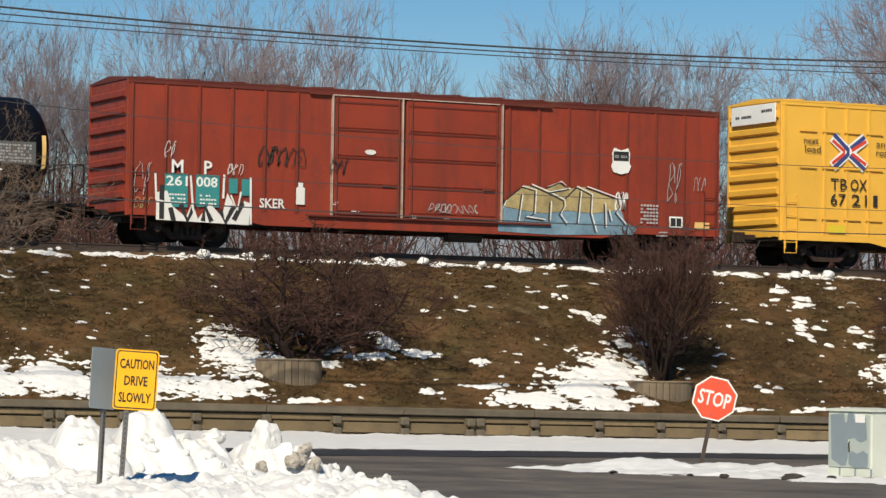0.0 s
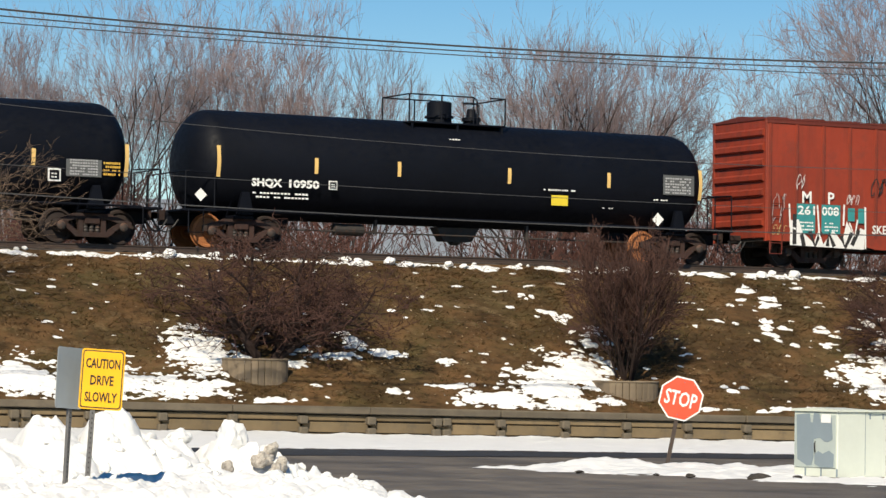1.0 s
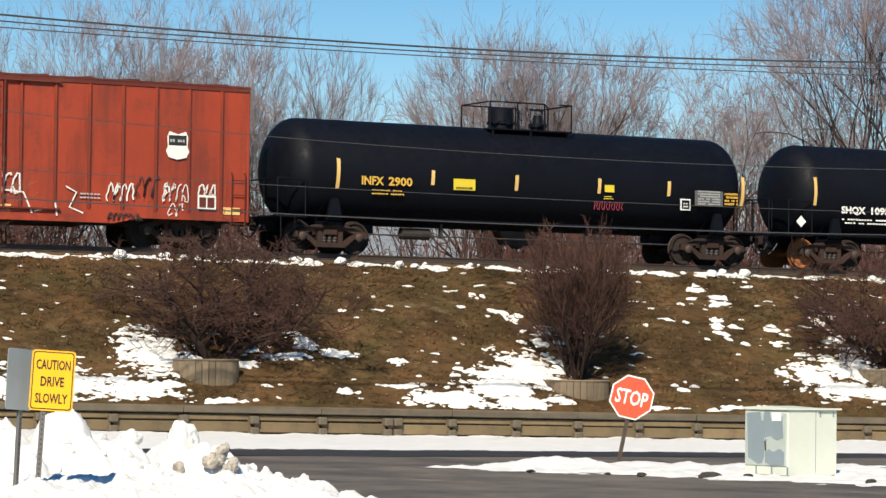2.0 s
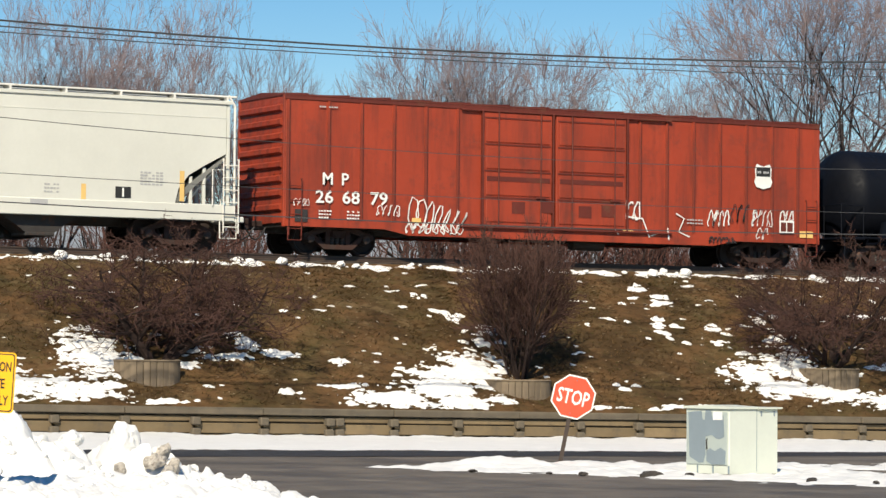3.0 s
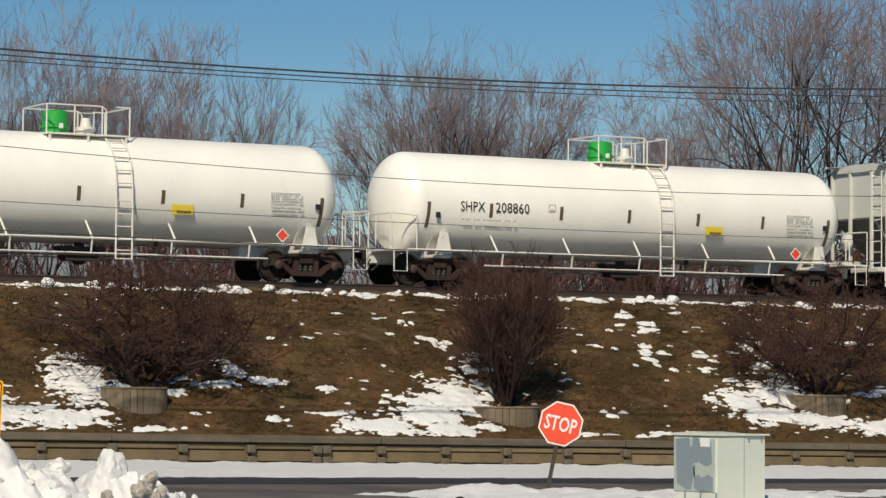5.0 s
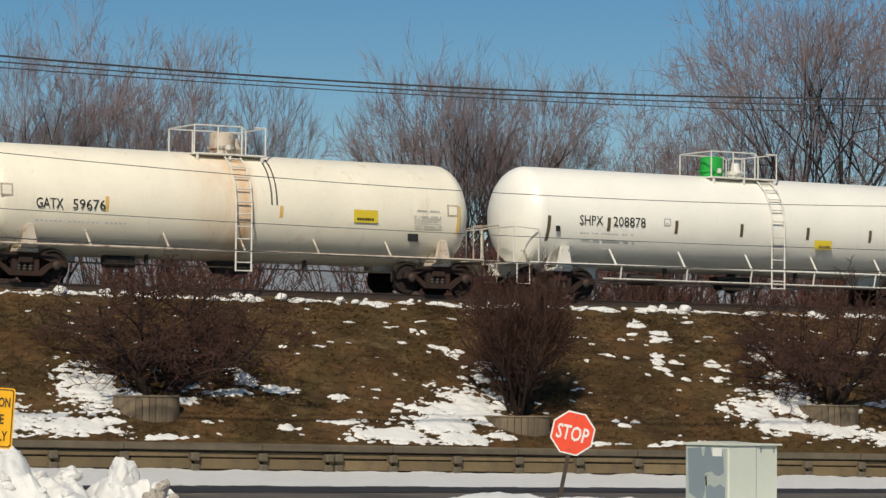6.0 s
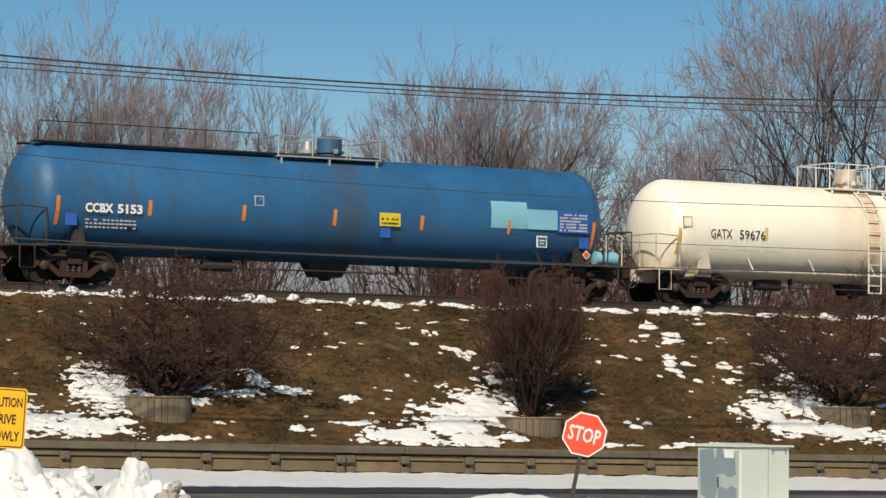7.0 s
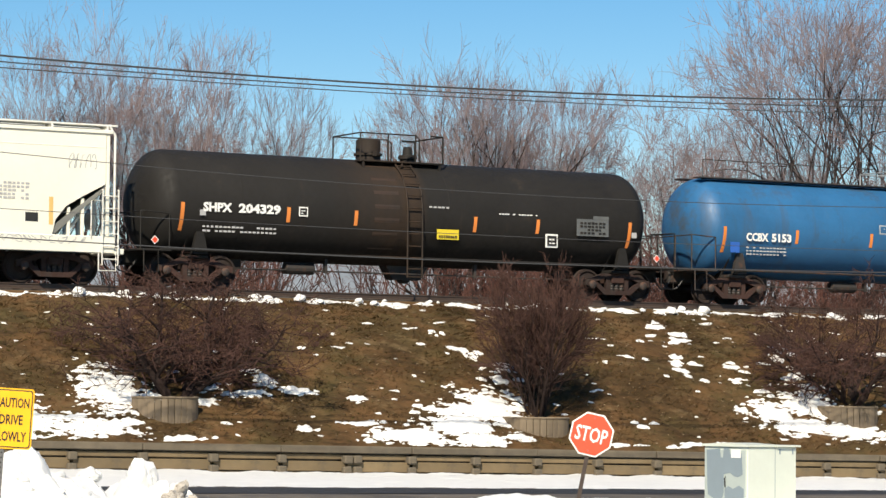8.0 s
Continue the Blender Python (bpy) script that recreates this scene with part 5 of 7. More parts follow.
TREE_KINDS = []
for w, t in (forked(7, 1, 0.04, 4.2, (12, 32), 0.80, 8, 0.03), forked(15, 2, 0.14, 4.0, (10, 28), 0.80, 8, 0.03), forked(28, 3, 0.20, 4.0, (10, 28), 0.80, 7, 0.03), forked(32, 4, 0.34, 3.6, (12, 32), 0.80, 7, 0.02), forked(49, 2, 0.36, 3.6, (18, 42), 0.82, 8, 0.01)):
    tops = sorted(p[2] for p in t.v)
    high = tops[int(len(tops) * 0.998)]
    wide = sorted(math.hypot(p[0], p[1]) for p in t.v if p[2] > high * 0.6)
    TREE_KINDS.append((w.data("trunk", "bark"), t.data("crown", "twig"), high, wide[int(len(wide) * 0.9)]))
# place, height of the top above the road, kind, half width of the upper crown
TREES = [(27.8, 96, 14.9, 1, 2.6), (30.6, 96, 14.8, 2, 2.4), (33.4, 96, 14.0, 1, 2.3), (36.5, 96, 15.0, 0, 2.2), (39.3, 96, 14.8, 1, 2.1), (41.4, 97, 13.2, 2, 1.8), (43.3, 96, 16.0, 1, 2.3), (45.6, 96, 14.6, 2, 1.8), (46.9, 97, 12.8, 1, 1.2),
         (34.8, 99, 12.4, 3, 2.0), (38.0, 99, 12.6, 2, 2.0), (43.6, 99, 12.4, 3, 1.8),
         (53.2, 97, 13.2, 2, 1.8), (54.6, 96, 15.0, 3, 2.2), (56.2, 96, 15.1, 2, 2.2), (58.2, 96, 15.0, 1, 1.9), (58.9, 97, 13.6, 2, 1.6), (56.8, 99, 13.6, 3, 2.2),
         (65.0, 96, 15.0, 4, 2.7), (66.9, 96, 17.4, 4, 3.3), (70.2, 96, 19.2, 4, 3.5), (72.4, 97, 19.2, 3, 3.4), (74.6, 96, 19.4, 4, 3.4), (77.8, 96, 19.4, 3, 3.4), (66.6, 99, 12.8, 3, 2.4), (69.8, 99, 15.0, 2, 3.0)]
rng = random.Random(31)
for x, y, top, k, half in TREES:
    s = (top - 0.2) / TREE_KINDS[k][2]
    wide = max(0.74 * s, min(1.25 * s, half / TREE_KINDS[k][3]))
    t = thing("tree", "tall bare deciduous tree behind the railway" if k < 3 else "wide bare tree with spreading limbs behind the railway", "tree",
              pose(x, y, 0.2, 0, 0, rng.uniform(0, 360)) @ Matrix.Diagonal((wide, wide, s, 1)), "bare trees behind the railway")
    part("trunk", TREE_KINDS[k][0], None, t)
    part("crown", TREE_KINDS[k][1], None, t)

SHRUBS = []
for seed, kw in ((51, dict(stems=7, ends=(12, 10, 6), spread=(35, 80), lift=0.0, fan=0.95, wobble=0.22, trunk_r=0.10, bias=0.35)), (52, dict(stems=22, ends=(9, 8, 4), spread=(16, 46), lift=0.05, fan=0.6, wobble=0.13, trunk_r=0.05)), (53, dict(stems=9, ends=(11, 9, 6), spread=(30, 70), lift=0.02, fan=0.95, wobble=0.2, trunk_r=0.075))):
    w, t = grow(seed, 3.2, 4, twig_r=0.008, lengths=(0.55, 0.5, 0.45), clear=0.2, **kw)
    SHRUBS.append((w.data("stem", "bush_stem"), t.data("crown", "bush_twig")))
for seed in (61, 62):
    w, t = grow(seed, 3.2, 4, ends=(5, 4, 3), stems=9, spread=(14, 42), lift=0.06, fan=0.6, wobble=0.12, trunk_r=0.035, twig_r=0.008, lengths=(0.5, 0.5, 0.45), clear=0.15)
    SHRUBS.append((w.data("stem", "bark"), t.data("crown", "thicket_twig")))


def shrub(k, x, y, z, s, turn, label, group):
    t = thing("shrub", label, "shrub", pose(x, y, z, 0, 0, turn) @ Matrix.Diagonal((*s, 1)), group)
    part("stem", SHRUBS[k][0], None, t)
    part("crown", SHRUBS[k][1], None, t)


shrub(0, 30.5, 68.5, bank_z(30.85, 68.5), (1.5, 1.1, 1.18), -10, "broad bare shrub with dark stems in a wooden planter", "shrubs on the bank")
shrub(1, 40.75, 67.95, bank_z(40.75, 67.95), (0.98, 0.85, 1.20), 80, "upright bare red brown shrub in a wooden planter", "shrubs on the bank")
shrub(2, 51.6, 68.9, bank_z(51.6, 68.9), (1.25, 0.9, 1.10), 140, "broad bare red brown shrub in a wooden planter", "shrubs on the bank")
rng = random.Random(41)
for i in range(130):
    x = 27 + i * 0.43 + rng.uniform(-0.6, 0.6)
    y = rng.uniform(83, 92)
    s = rng.uniform(1.2, 1.9)
    # open gaps in the thicket
    lane = x * 88 / y
    if rng.random() < (0.85 if 43.6 < lane < 49.2 or 34.0 < lane < 37.5 or 62.3 < lane < 64.0 else 0.4):
        continue
    shrub(rng.choice((3, 4)), x, y, 2.0, (s, s, s * 1.05), rng.uniform(0, 360), "bare red brown thicket beyond the track", "thicket beyond the track")
# a straggling pale shrub at the side of the bank
w, t = grow(77, 5.2, 4, ends=(8, 6, 4), spread=(25, 60), lift=-0.01, wobble=0.14, trunk_r=0.034, stems=15, fan=1.3, lengths=(0.5, 0.5, 0.45), twig_r=0.0055)
straggler = plant("shrub", "straggling tan shrub with long arching bare branches", "shrub", (w, t), "bark", "straggler_twig", pose(21.9, 71.0, bank_z(21.9, 71.0)), "shrubs on the bank", ("stem", "crown"))


# ---- planters ----
def planter(x, y, z, width, high, turn):
    """A curved retaining bed of upright boards on the slope."""
    t = thing("planter", "curved planter of weathered upright boards set in the bank", "planter", pose(x, y, z, 0, 0, turn), "planters on the bank")
    n = 15
    rng = random.Random(int(x))
    for i in range(n):
        a = math.pi * (i + 0.5) / n
        px, py = -math.cos(a) * width / 2, -math.sin(a) * width * 0.32
        w = width * 0.5 * math.pi / n * 1.02
        h = high * rng.uniform(0.95, 1.03)
        me = Mesh().box(-w * 0.44, w * 0.44, -0.03, 0.03, -0.25, h, 0.008)
        part("board", me, "plank", t, at=pose(px, py, 0, 0, 0, math.degrees(math.atan2(-math.cos(a) * 0.64, math.sin(a)))))
    rim = [(-math.cos(math.pi * i / 20) * (width / 2 + 0.03), -math.sin(math.pi * i / 20) * (width * 0.32 + 0.03), high - 0.02) for i in range(21)]
    part("rim", Mesh().tube(rim, 0.03, 6), "plank", t)
    part("soil", Mesh().prism([(-math.cos(math.pi * i / 16) * width * 0.47, -math.sin(math.pi * i / 16) * width * 0.29) for i in range(17)] + [(width * 0.45, 0.9), (-width * 0.45, 0.9)], -0.2, high - 0.12, "z"), "soil", t)


planter(29.95, 67.75, bank_z(29.95, 67.35) - 0.05, 1.62, 0.62, -6)
planter(40.45, 67.55, bank_z(40.45, 67.1) - 0.05, 1.75, 0.50, -10)
planter(51.05, 68.2, bank_z(51.05, 67.75) - 0.05, 1.75, 0.58, -10)


# ---- signs, cabinet, wires ----
def plate(points, th):
    return Mesh().prism(points, 0, th)


def octagon(r):
    return [(r * math.cos(radians(22.5 + 45 * i)), r * math.sin(radians(22.5 + 45 * i))) for i in range(8)]


stop = thing("stop_sign", "red octagonal stop sign on a leaning rusty brown post", "road sign", pose(27.72, 44.82, 0.0, 0, 11, -29))
part("post", Mesh().prism([(-0.035, -0.02), (-0.035, 0.02), (-0.012, 0.02), (-0.012, 0.0), (0.012, 0.0), (0.012, 0.02), (0.035, 0.02), (0.035, -0.02)], -0.4, 1.42, "z"), "post_rusty", stop)
R8 = 0.375 / math.cos(radians(22.5))
face = part("sign_face", Mesh().prism([(a, b) for a, b in octagon(R8)], -0.034, -0.026), "sign_white", stop, "white border of the stop sign", at=pose(0.0, 0, 1.18, 0, 1.5, 0))
part("red_panel", Mesh().prism(octagon(R8 * 0.93), -0.039, -0.0345), "stop_red", face)
lettering("word", "STOP", 0.36, "sign_white", face, pose(-0.285, -0.043, -0.125, 90, 0, 0), width=0.57)
for z in (-0.29, 0.29):
    part("bolt", Mesh().lathe([(-0.048, 0.008), (-0.046, 0.014), (-0.039, 0.014)], "y", 8, (0, 0, z)), "post", face)

caution = thing("caution_sign", "yellow caution sign with black letters on a perforated post", "road sign", pose(10.79, 28.6, 0.0, 0, 3.2, -17))


def rounded(w, h, r, n=5):
    out = []
    for cx, cz, a0 in ((w / 2 - r, h / 2 - r, 0), (-w / 2 + r, h / 2 - r, 90), (-w / 2 + r, -h / 2 + r, 180), (w / 2 - r, -h / 2 + r, 270)):
        out += [(cx + r * math.cos(radians(a0 + 90 * i / n)), cz + r * math.sin(radians(a0 + 90 * i / n))) for i in range(n + 1)]
    return out


def perforated(parent, z1):
    part("post", Mesh().box(-0.026, 0.026, -0.018, 0.018, -0.3, z1, 0.004), "post", parent)
    hole = Mesh().lathe([(-0.0205, 0.008), (-0.017, 0.008)], "y", 8).data("post_hole", "hole")
    z = 0.46
    while z < z1 - 0.05:
        part("post_hole", hole, None, parent, at=pose(0, 0, z))
        z += 0.05


perforated(caution, 1.74)
cf = part("sign_face", Mesh().prism(rounded(0.44, 0.612, 0.035), -0.030, -0.022), "sign_yellow", caution, at=pose(0.07, 0, 1.455))
part("border", Mesh().prism(rounded(0.412, 0.583, 0.03), -0.032, -0.0305), "letter_black", cf)
part("yellow_panel", Mesh().prism(rounded(0.39, 0.560, 0.026), -0.035, -0.0325), "sign_yellow", cf)
for word, w, z in (("CAUTION", 0.345, 0.115), ("DRIVE", 0.235, -0.055), ("SLOWLY", 0.325, -0.225)):
    lettering("word", word, 0.135, "sign_black", cf, pose(-w / 2, -0.038, z, 90, 0, 0), width=w)

blank = thing("sign_panel", "grey bare back of a sign panel on a perforated post", "road sign", pose(10.62, 28.75, 0.0, 0, 3.2, 28))
perforated(blank, 1.74)
part("panel", Mesh().prism(rounded(0.40, 0.62, 0.03), 0.02, 0.027), "sign_back", blank, at=pose(-0.05, -0.05, 1.46))

cab = thing("utility_cabinet", "pale green metal utility cabinet with grey touched up paint", "utility cabinet", pose(27.2, 38.85, -0.03, 0, 0, 9))
CW, CD, CH = 0.53, 0.49, 1.12
body = part("body", Mesh().box(-CW, CW, -CD, CD, 0.0, CH - 0.05, 0.015), "box_green", cab)
part("lid", Mesh().prism([(-CD - 0.03, CH - 0.049), (CD + 0.03, CH - 0.049), (CD + 0.03, CH - 0.012), (0, CH + 0.012), (-CD - 0.03, CH - 0.012)], -CW - 0.03, 0.06, "x"), "box_green", cab)
part("rear_lid", Mesh().prism([(-CD - 0.05, CH - 0.049), (CD + 0.05, CH - 0.049), (CD + 0.05, CH - 0.02), (-CD - 0.05, CH - 0.02)], 0.065, CW + 0.05, "x"), "box_green", cab)
for x in (0.16, 0.44):
    part("latch", Mesh().box(x - 0.015, x + 0.015, -CD - 0.012, -CD - 0.0005, CH - 0.16, CH - 0.08, 0.004), "box_grey", cab)
part("base_plinth", Mesh().box(-CW - 0.03, CW + 0.03, -CD - 0.03, CD + 0.03, -0.15, 0.06, 0.01), "concrete_cap", cab)
# doors in darker paint: this side's shade is put into the colour
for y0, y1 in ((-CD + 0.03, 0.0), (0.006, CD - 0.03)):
    d = part("door", Mesh().box(-CW - 0.018, -CW - 0.001, y0, y1, 0.20, CH - 0.10, 0.006), "box_door_shaded", cab)


def door_place(u, v):
    """A place on the door front: u from its far edge, v from the foot, in shares of the door."""
    return (CD - 2 * CD * u, 1.07 * v)


UPPER_GREY = ((0.08, 0.95), (0.39, 0.97), (0.41, 0.84), (0.46, 0.84), (0.48, 0.98), (0.61, 0.97), (0.62, 0.89), (0.89, 0.91), (0.91, 0.60), (0.80, 0.56), (0.72, 0.57), (0.63, 0.62), (0.48, 0.60), (0.48, 0.33), (0.43, 0.22), (0.33, 0.21), (0.11, 0.30))
LOWER_GREY = ((0.50, 0.38), (0.58, 0.43), (0.69, 0.39), (0.83, 0.44), (0.94, 0.39), (0.93, 0.20), (0.63, 0.19), (0.50, 0.24))
patch = Mesh().prism([door_place(u, v) for u, v in UPPER_GREY], -CW - 0.022, -CW - 0.0185, "x").prism([door_place(u, v) for u, v in LOWER_GREY], -CW - 0.022, -CW - 0.0185, "x")
part("grey_patch", patch, "box_grey", cab, "grey painted over patches")
part("label_plate", Mesh().box(-CW - 0.026, -CW - 0.0225, -0.36, -0.15, 0.90, 1.03), "sign_white", cab)
part("handle", Mesh().tube([(-CW - 0.04, -0.03, 0.44), (-CW - 0.04, -0.02, 0.58), (-CW - 0.02, -0.02, 0.60)], 0.012, 6), "letter_black", cab)
part("door_seam", Mesh().box(0.058, 0.068, -CD - 0.003, -CD + 0.001, 0.10, CH - 0.06), "box_grey", cab)
for x in (-0.5, -0.15, 0.2):
    part("vent", Mesh().box(-CW - 0.02, -CW - 0.0005, x, x + 0.02, 0.07, 0.19), "box_grey", cab)

for k, (x0, z0, c, r, y) in enumerate(((28.6, 8.93, 0.0016, 0.023, 60), (28.0, 8.82, 0.0013, 0.016, 60), (27.0, 8.775, 0.0009, 0.013, 60.5), (37, 6.58, 0.0017, 0.009, 60), (35, 4.98, 0.0009, 0.015, 60), (38, 5.59, 0.0006, 0.008, 60))):
    me = Mesh().tube([(x, y, z0 + c * (x - x0) ** 2) for x in steps(-15, 95, 2.0)], r, 6)
    ob = part("overhead_wire", me, "wire")
    tagged(ob, "sagging grey overhead line wire along the road", "wire", "overhead wires")


# ---- lettering, stencils, tags and small fittings on the railcars ----
def panel(car, name, material, x0, x1, z0, z1, y, label="", th=0.004):
    return part(name, Mesh().box(x0, x1, y - th, y, z0, z1), material, car, label)


def stroke(me, pts, w, y, th=0.003):
    """A painted line of width w on a side that faces -y, through points (x, z)."""
    pts = [Vector((a, b)) for a, b in pts]
    lft, rgt = [], []
    for i, p in enumerate(pts):
        d = (pts[min(i + 1, len(pts) - 1)] - pts[max(i - 1, 0)]).normalized()
        n = Vector((-d.y, d.x)) * w / 2
        lft.append(p + n)
        rgt.append(p - n)
    k = len(pts)
    v = [(p.x, yy, p.y) for yy in (y, y - th) for p in lft + rgt]
    f = []
    for i in range(k - 1):
        f += [(i, i + 1, k + i + 1, k + i), (2 * k + i, 3 * k + i, 3 * k + i + 1, 2 * k + i + 1)]
        f += [(i, 2 * k + i, 2 * k + i + 1, i + 1), (k + i, k + i + 1, 3 * k + i + 1, 3 * k + i)]
    f += [(0, k, 3 * k, 2 * k), (k - 1, 3 * k - 1, 4 * k - 1, 2 * k - 1)]
    return me.add(v, f)


def scrawl(car, name, material, x0, x1, z0, z1, y, n, seed, w=0.03, label=""):
    """A loose tag of looping letters that nobody could read."""
    rng = random.Random(seed)
    me = Mesh()
    d = (x1 - x0) / n
    for i in range(n):
        cx = x0 + d * (i + 0.5)
        pts = [(cx + d * 0.5 * math.cos(t * rng.uniform(0.8, 1.2) + i), (z0 + z1) / 2 + (z1 - z0) * 0.5 * math.sin(t * 1.3 + i * 1.7)) for t in (k * 0.4 for k in range(rng.randint(9, 17)))]
        stroke(me, pts, w * rng.uniform(0.45, 0.9), y - 0.0004 * i)
    return part(name, me, material, car, label)


def stencil(car, name, material, x0, x1, z0, z1, place, rows=4, n=9, seed=1):
    """Small print as rows of bars; place(x, z) gives the pose of a point on the surface."""
    me = Mesh()
    h = (z1 - z0) / rows
    for r in range(rows):
        bars(me, 0, x1 - x0, r * h, h * (0.62 if rows > 3 else 0.45), 0, n, seed + r)
    return tagged(part(name, me, material, car, at=place), kind="stuff")


def face_tank(x, dz, r, zc, off=0.010):
    """The pose of small print on a tank: its x along the tank, its z up the shell."""
    return on_tank(x, dz, r, zc, off, 0.4) @ pose(0, 0, 0, -90, 0, 0)


YS = -1.541
# oxide red boxcar
a = box_a
for ch, x in (("M", -8.03), ("P", -7.09)):
    lettering("letter", ch, 0.50, "letter_white", a, on_side(x, 1.95, YS))
for x0, x1, z0, z1 in ((-8.22, -7.55, 1.02, 1.92), (-7.32, -6.63, 1.05, 1.92), (-6.36, -6.10, 1.45, 1.85), (-5.98, -5.74, 1.40, 1.85)):
    panel(a, "teal_patch", "teal", x0, x1, z0, z1, YS + 0.006)
for w, x in (("261", -8.18), ("008", -7.31)):
    lettering("number", w, 0.37, "letter_white", a, on_side(x, 1.60, YS), width=0.62)
for k, x in enumerate((-8.1, -7.2)):
    stencil(a, "small_print", "letter_white", 0, 0.5, 0, 0.32, pose(x, YS - 0.001, 1.12), 3, 6, 4 + k)
me = Mesh().prism([(-8.46, 0.66), (-5.75, 0.60), (-5.72, 1.20), (-5.9, 1.25), (-6.05, 0.9), (-6.4, 1.45), (-6.55, 0.8), (-6.9, 1.15), (-7.25, 0.72), (-7.42, 1.15), (-7.6, 0.75), (-8.0, 1.05), (-8.15, 1.45), (-8.46, 1.40)], YS - 0.001, YS + 0.0015)
part("graffiti_fill", me, "graf_white", a, "white painted graffiti along the lower edge")
me = Mesh()
for pts in ([(-8.05, 1.0), (-7.95, 0.64)], [(-7.75, 1.1), (-7.55, 0.66), (-7.35, 1.1)], [(-7.1, 0.66), (-7.05, 1.05), (-6.85, 0.66)], [(-6.6, 1.0), (-6.45, 0.64), (-6.2, 1.1)], [(-6.2, 0.72), (-5.95, 1.2)], [(-8.3, 0.68), (-8.3, 1.6)]):
    stroke(me, pts, 0.14, YS - 0.003)
part("graffiti_line", me, "graf_black", a)
me = Mesh()
for pts in ([(-8.5, 1.9), (-8.46, 1.2), (-8.25, 1.15)], [(-7.48, 1.9), (-7.4, 1.0), (-7.3, 0.7)], [(-6.3, 1.4), (-6.1, 1.0), (-6.0, 1.5)], [(-6.5, 1.95), (-6.52, 1.3)], [(-5.72, 1.9), (-5.7, 0.62)]):
    stroke(me, pts, 0.06, YS - 0.005)
part("graffiti_edge", me, "graf_white", a)
lettering("tag_word", "SKER", 0.36, "graf_white", a, on_side(-5.45, 1.10, YS), width=0.76)
scrawl(a, "tag", "graf_black", -5.5, -4.1, 2.25, 2.78, YS, 5, 3, 0.05, "faded black tag")
scrawl(a, "tag", "graf_white", -8.25, -7.88, 2.35, 2.8, YS, 2, 9, 0.03)
scrawl(a, "tag", "graf_white", -6.4, -5.95, 1.95, 2.25, YS, 3, 12, 0.03)
scrawl(a, "tag", "letter_grey", -9.1, -8.6, 1.3, 2.2, YS, 2, 15, 0.025)
scrawl(a, "tag", "graf_gold", -9.1, -8.55, 0.95, 1.25, YS, 3, 16, 0.03)
part("white_tag", Mesh().prism([(-4.36, 1.22), (-4.10, 1.22), (-4.10, 1.68), (-4.16, 1.70), (-4.16, 1.82), (-4.30, 1.82), (-4.30, 1.70), (-4.36, 1.68)], YS - 0.004, YS), "graf_white", a)
part("door_plate", Mesh().prism([(-2.15 + 0.17 * math.cos(t), 2.75 + 0.07 * math.sin(t)) for t in (k * math.pi / 8 for k in range(16))], -1.625, -1.60), "graf_white", a)
for x, z, w in ((-2.7, 1.02, 0.25), (0.15, 0.92, 0.25), (-0.9, 0.95, 0.2), (-3.3, 1.25, 0.2)):
    stencil(a, "small_print", "letter_white", 0, w, 0, 0.12, pose(x, -1.60, z), 2, 5, int(x * 10) + 60)
scrawl(a, "tag", "letter_grey", -0.35, 1.3, 1.15, 1.4, -1.63, 9, 23, 0.03)
scrawl(a, "tag", "graf_black", -3.4, -2.8, 2.1, 2.5, -1.63, 3, 24, 0.04)


def gx(px, py):
    return (1.77 + px / 3 * 0.0185 - 0.22, 0.56 + ((418 - 310 - py / 3) + 0.036 * (px / 3 - 12)) * 0.0164)


gold = [gx(*q) for q in ((90, 170), (95, 140), (180, 65), (240, 60), (310, 80), (380, 45), (430, 75), (520, 65), (690, 130), (712, 185), (560, 205), (430, 190), (300, 205), (190, 190))]
blue = [gx(*q) for q in ((88, 172), (190, 192), (300, 207), (430, 192), (560, 207), (712, 187), (735, 250), (800, 285), (780, 318), (330, 318), (60, 300), (60, 240))]
part("graffiti_fill", Mesh().prism(gold, YS, YS + 0.003), "graf_gold", a, "ochre upper fill of the graffiti piece")
part("graffiti_fill", Mesh().prism(blue, YS, YS + 0.003), "graf_blue", a, "pale blue lower fill of the graffiti piece")
lines = ([(50, 240), (95, 140), (180, 70), (250, 90), (245, 210), (160, 260), (180, 110)], [(225, 60), (320, 100), (400, 140), (405, 170), (380, 215), (420, 270)], [(310, 75), (380, 45), (430, 80), (320, 100)], [(470, 70), (410, 130)],
         [(470, 70), (550, 110), (545, 210), (575, 310)], [(490, 90), (475, 260)], [(520, 70), (690, 130), (705, 170), (680, 205), (735, 270)], [(620, 155), (625, 285)], [(640, 190), (655, 250)], [(200, 230), (300, 245)], [(330, 150), (325, 250)])
me, me2 = Mesh(), Mesh()
for k, pts in enumerate(lines):
    stroke(me, [gx(*q) for q in pts], 0.042, YS - 0.003 - 0.0004 * k)
    stroke(me2, [gx(x + 9, y - 7) for x, y in pts], 0.03, YS - 0.0022 - 0.0003 * k)
part("graffiti_line", me, "graf_black", a)
part("graffiti_edge", me2, "graf_white", a)
scrawl(a, "graffiti_edge", "graf_white", 1.55, 1.95, 1.35, 2.15, YS - 0.002, 3, 31, 0.07)
scrawl(a, "graffiti_edge", "graf_white", 5.75, 6.15, 1.45, 1.95, YS - 0.002, 3, 33, 0.07)


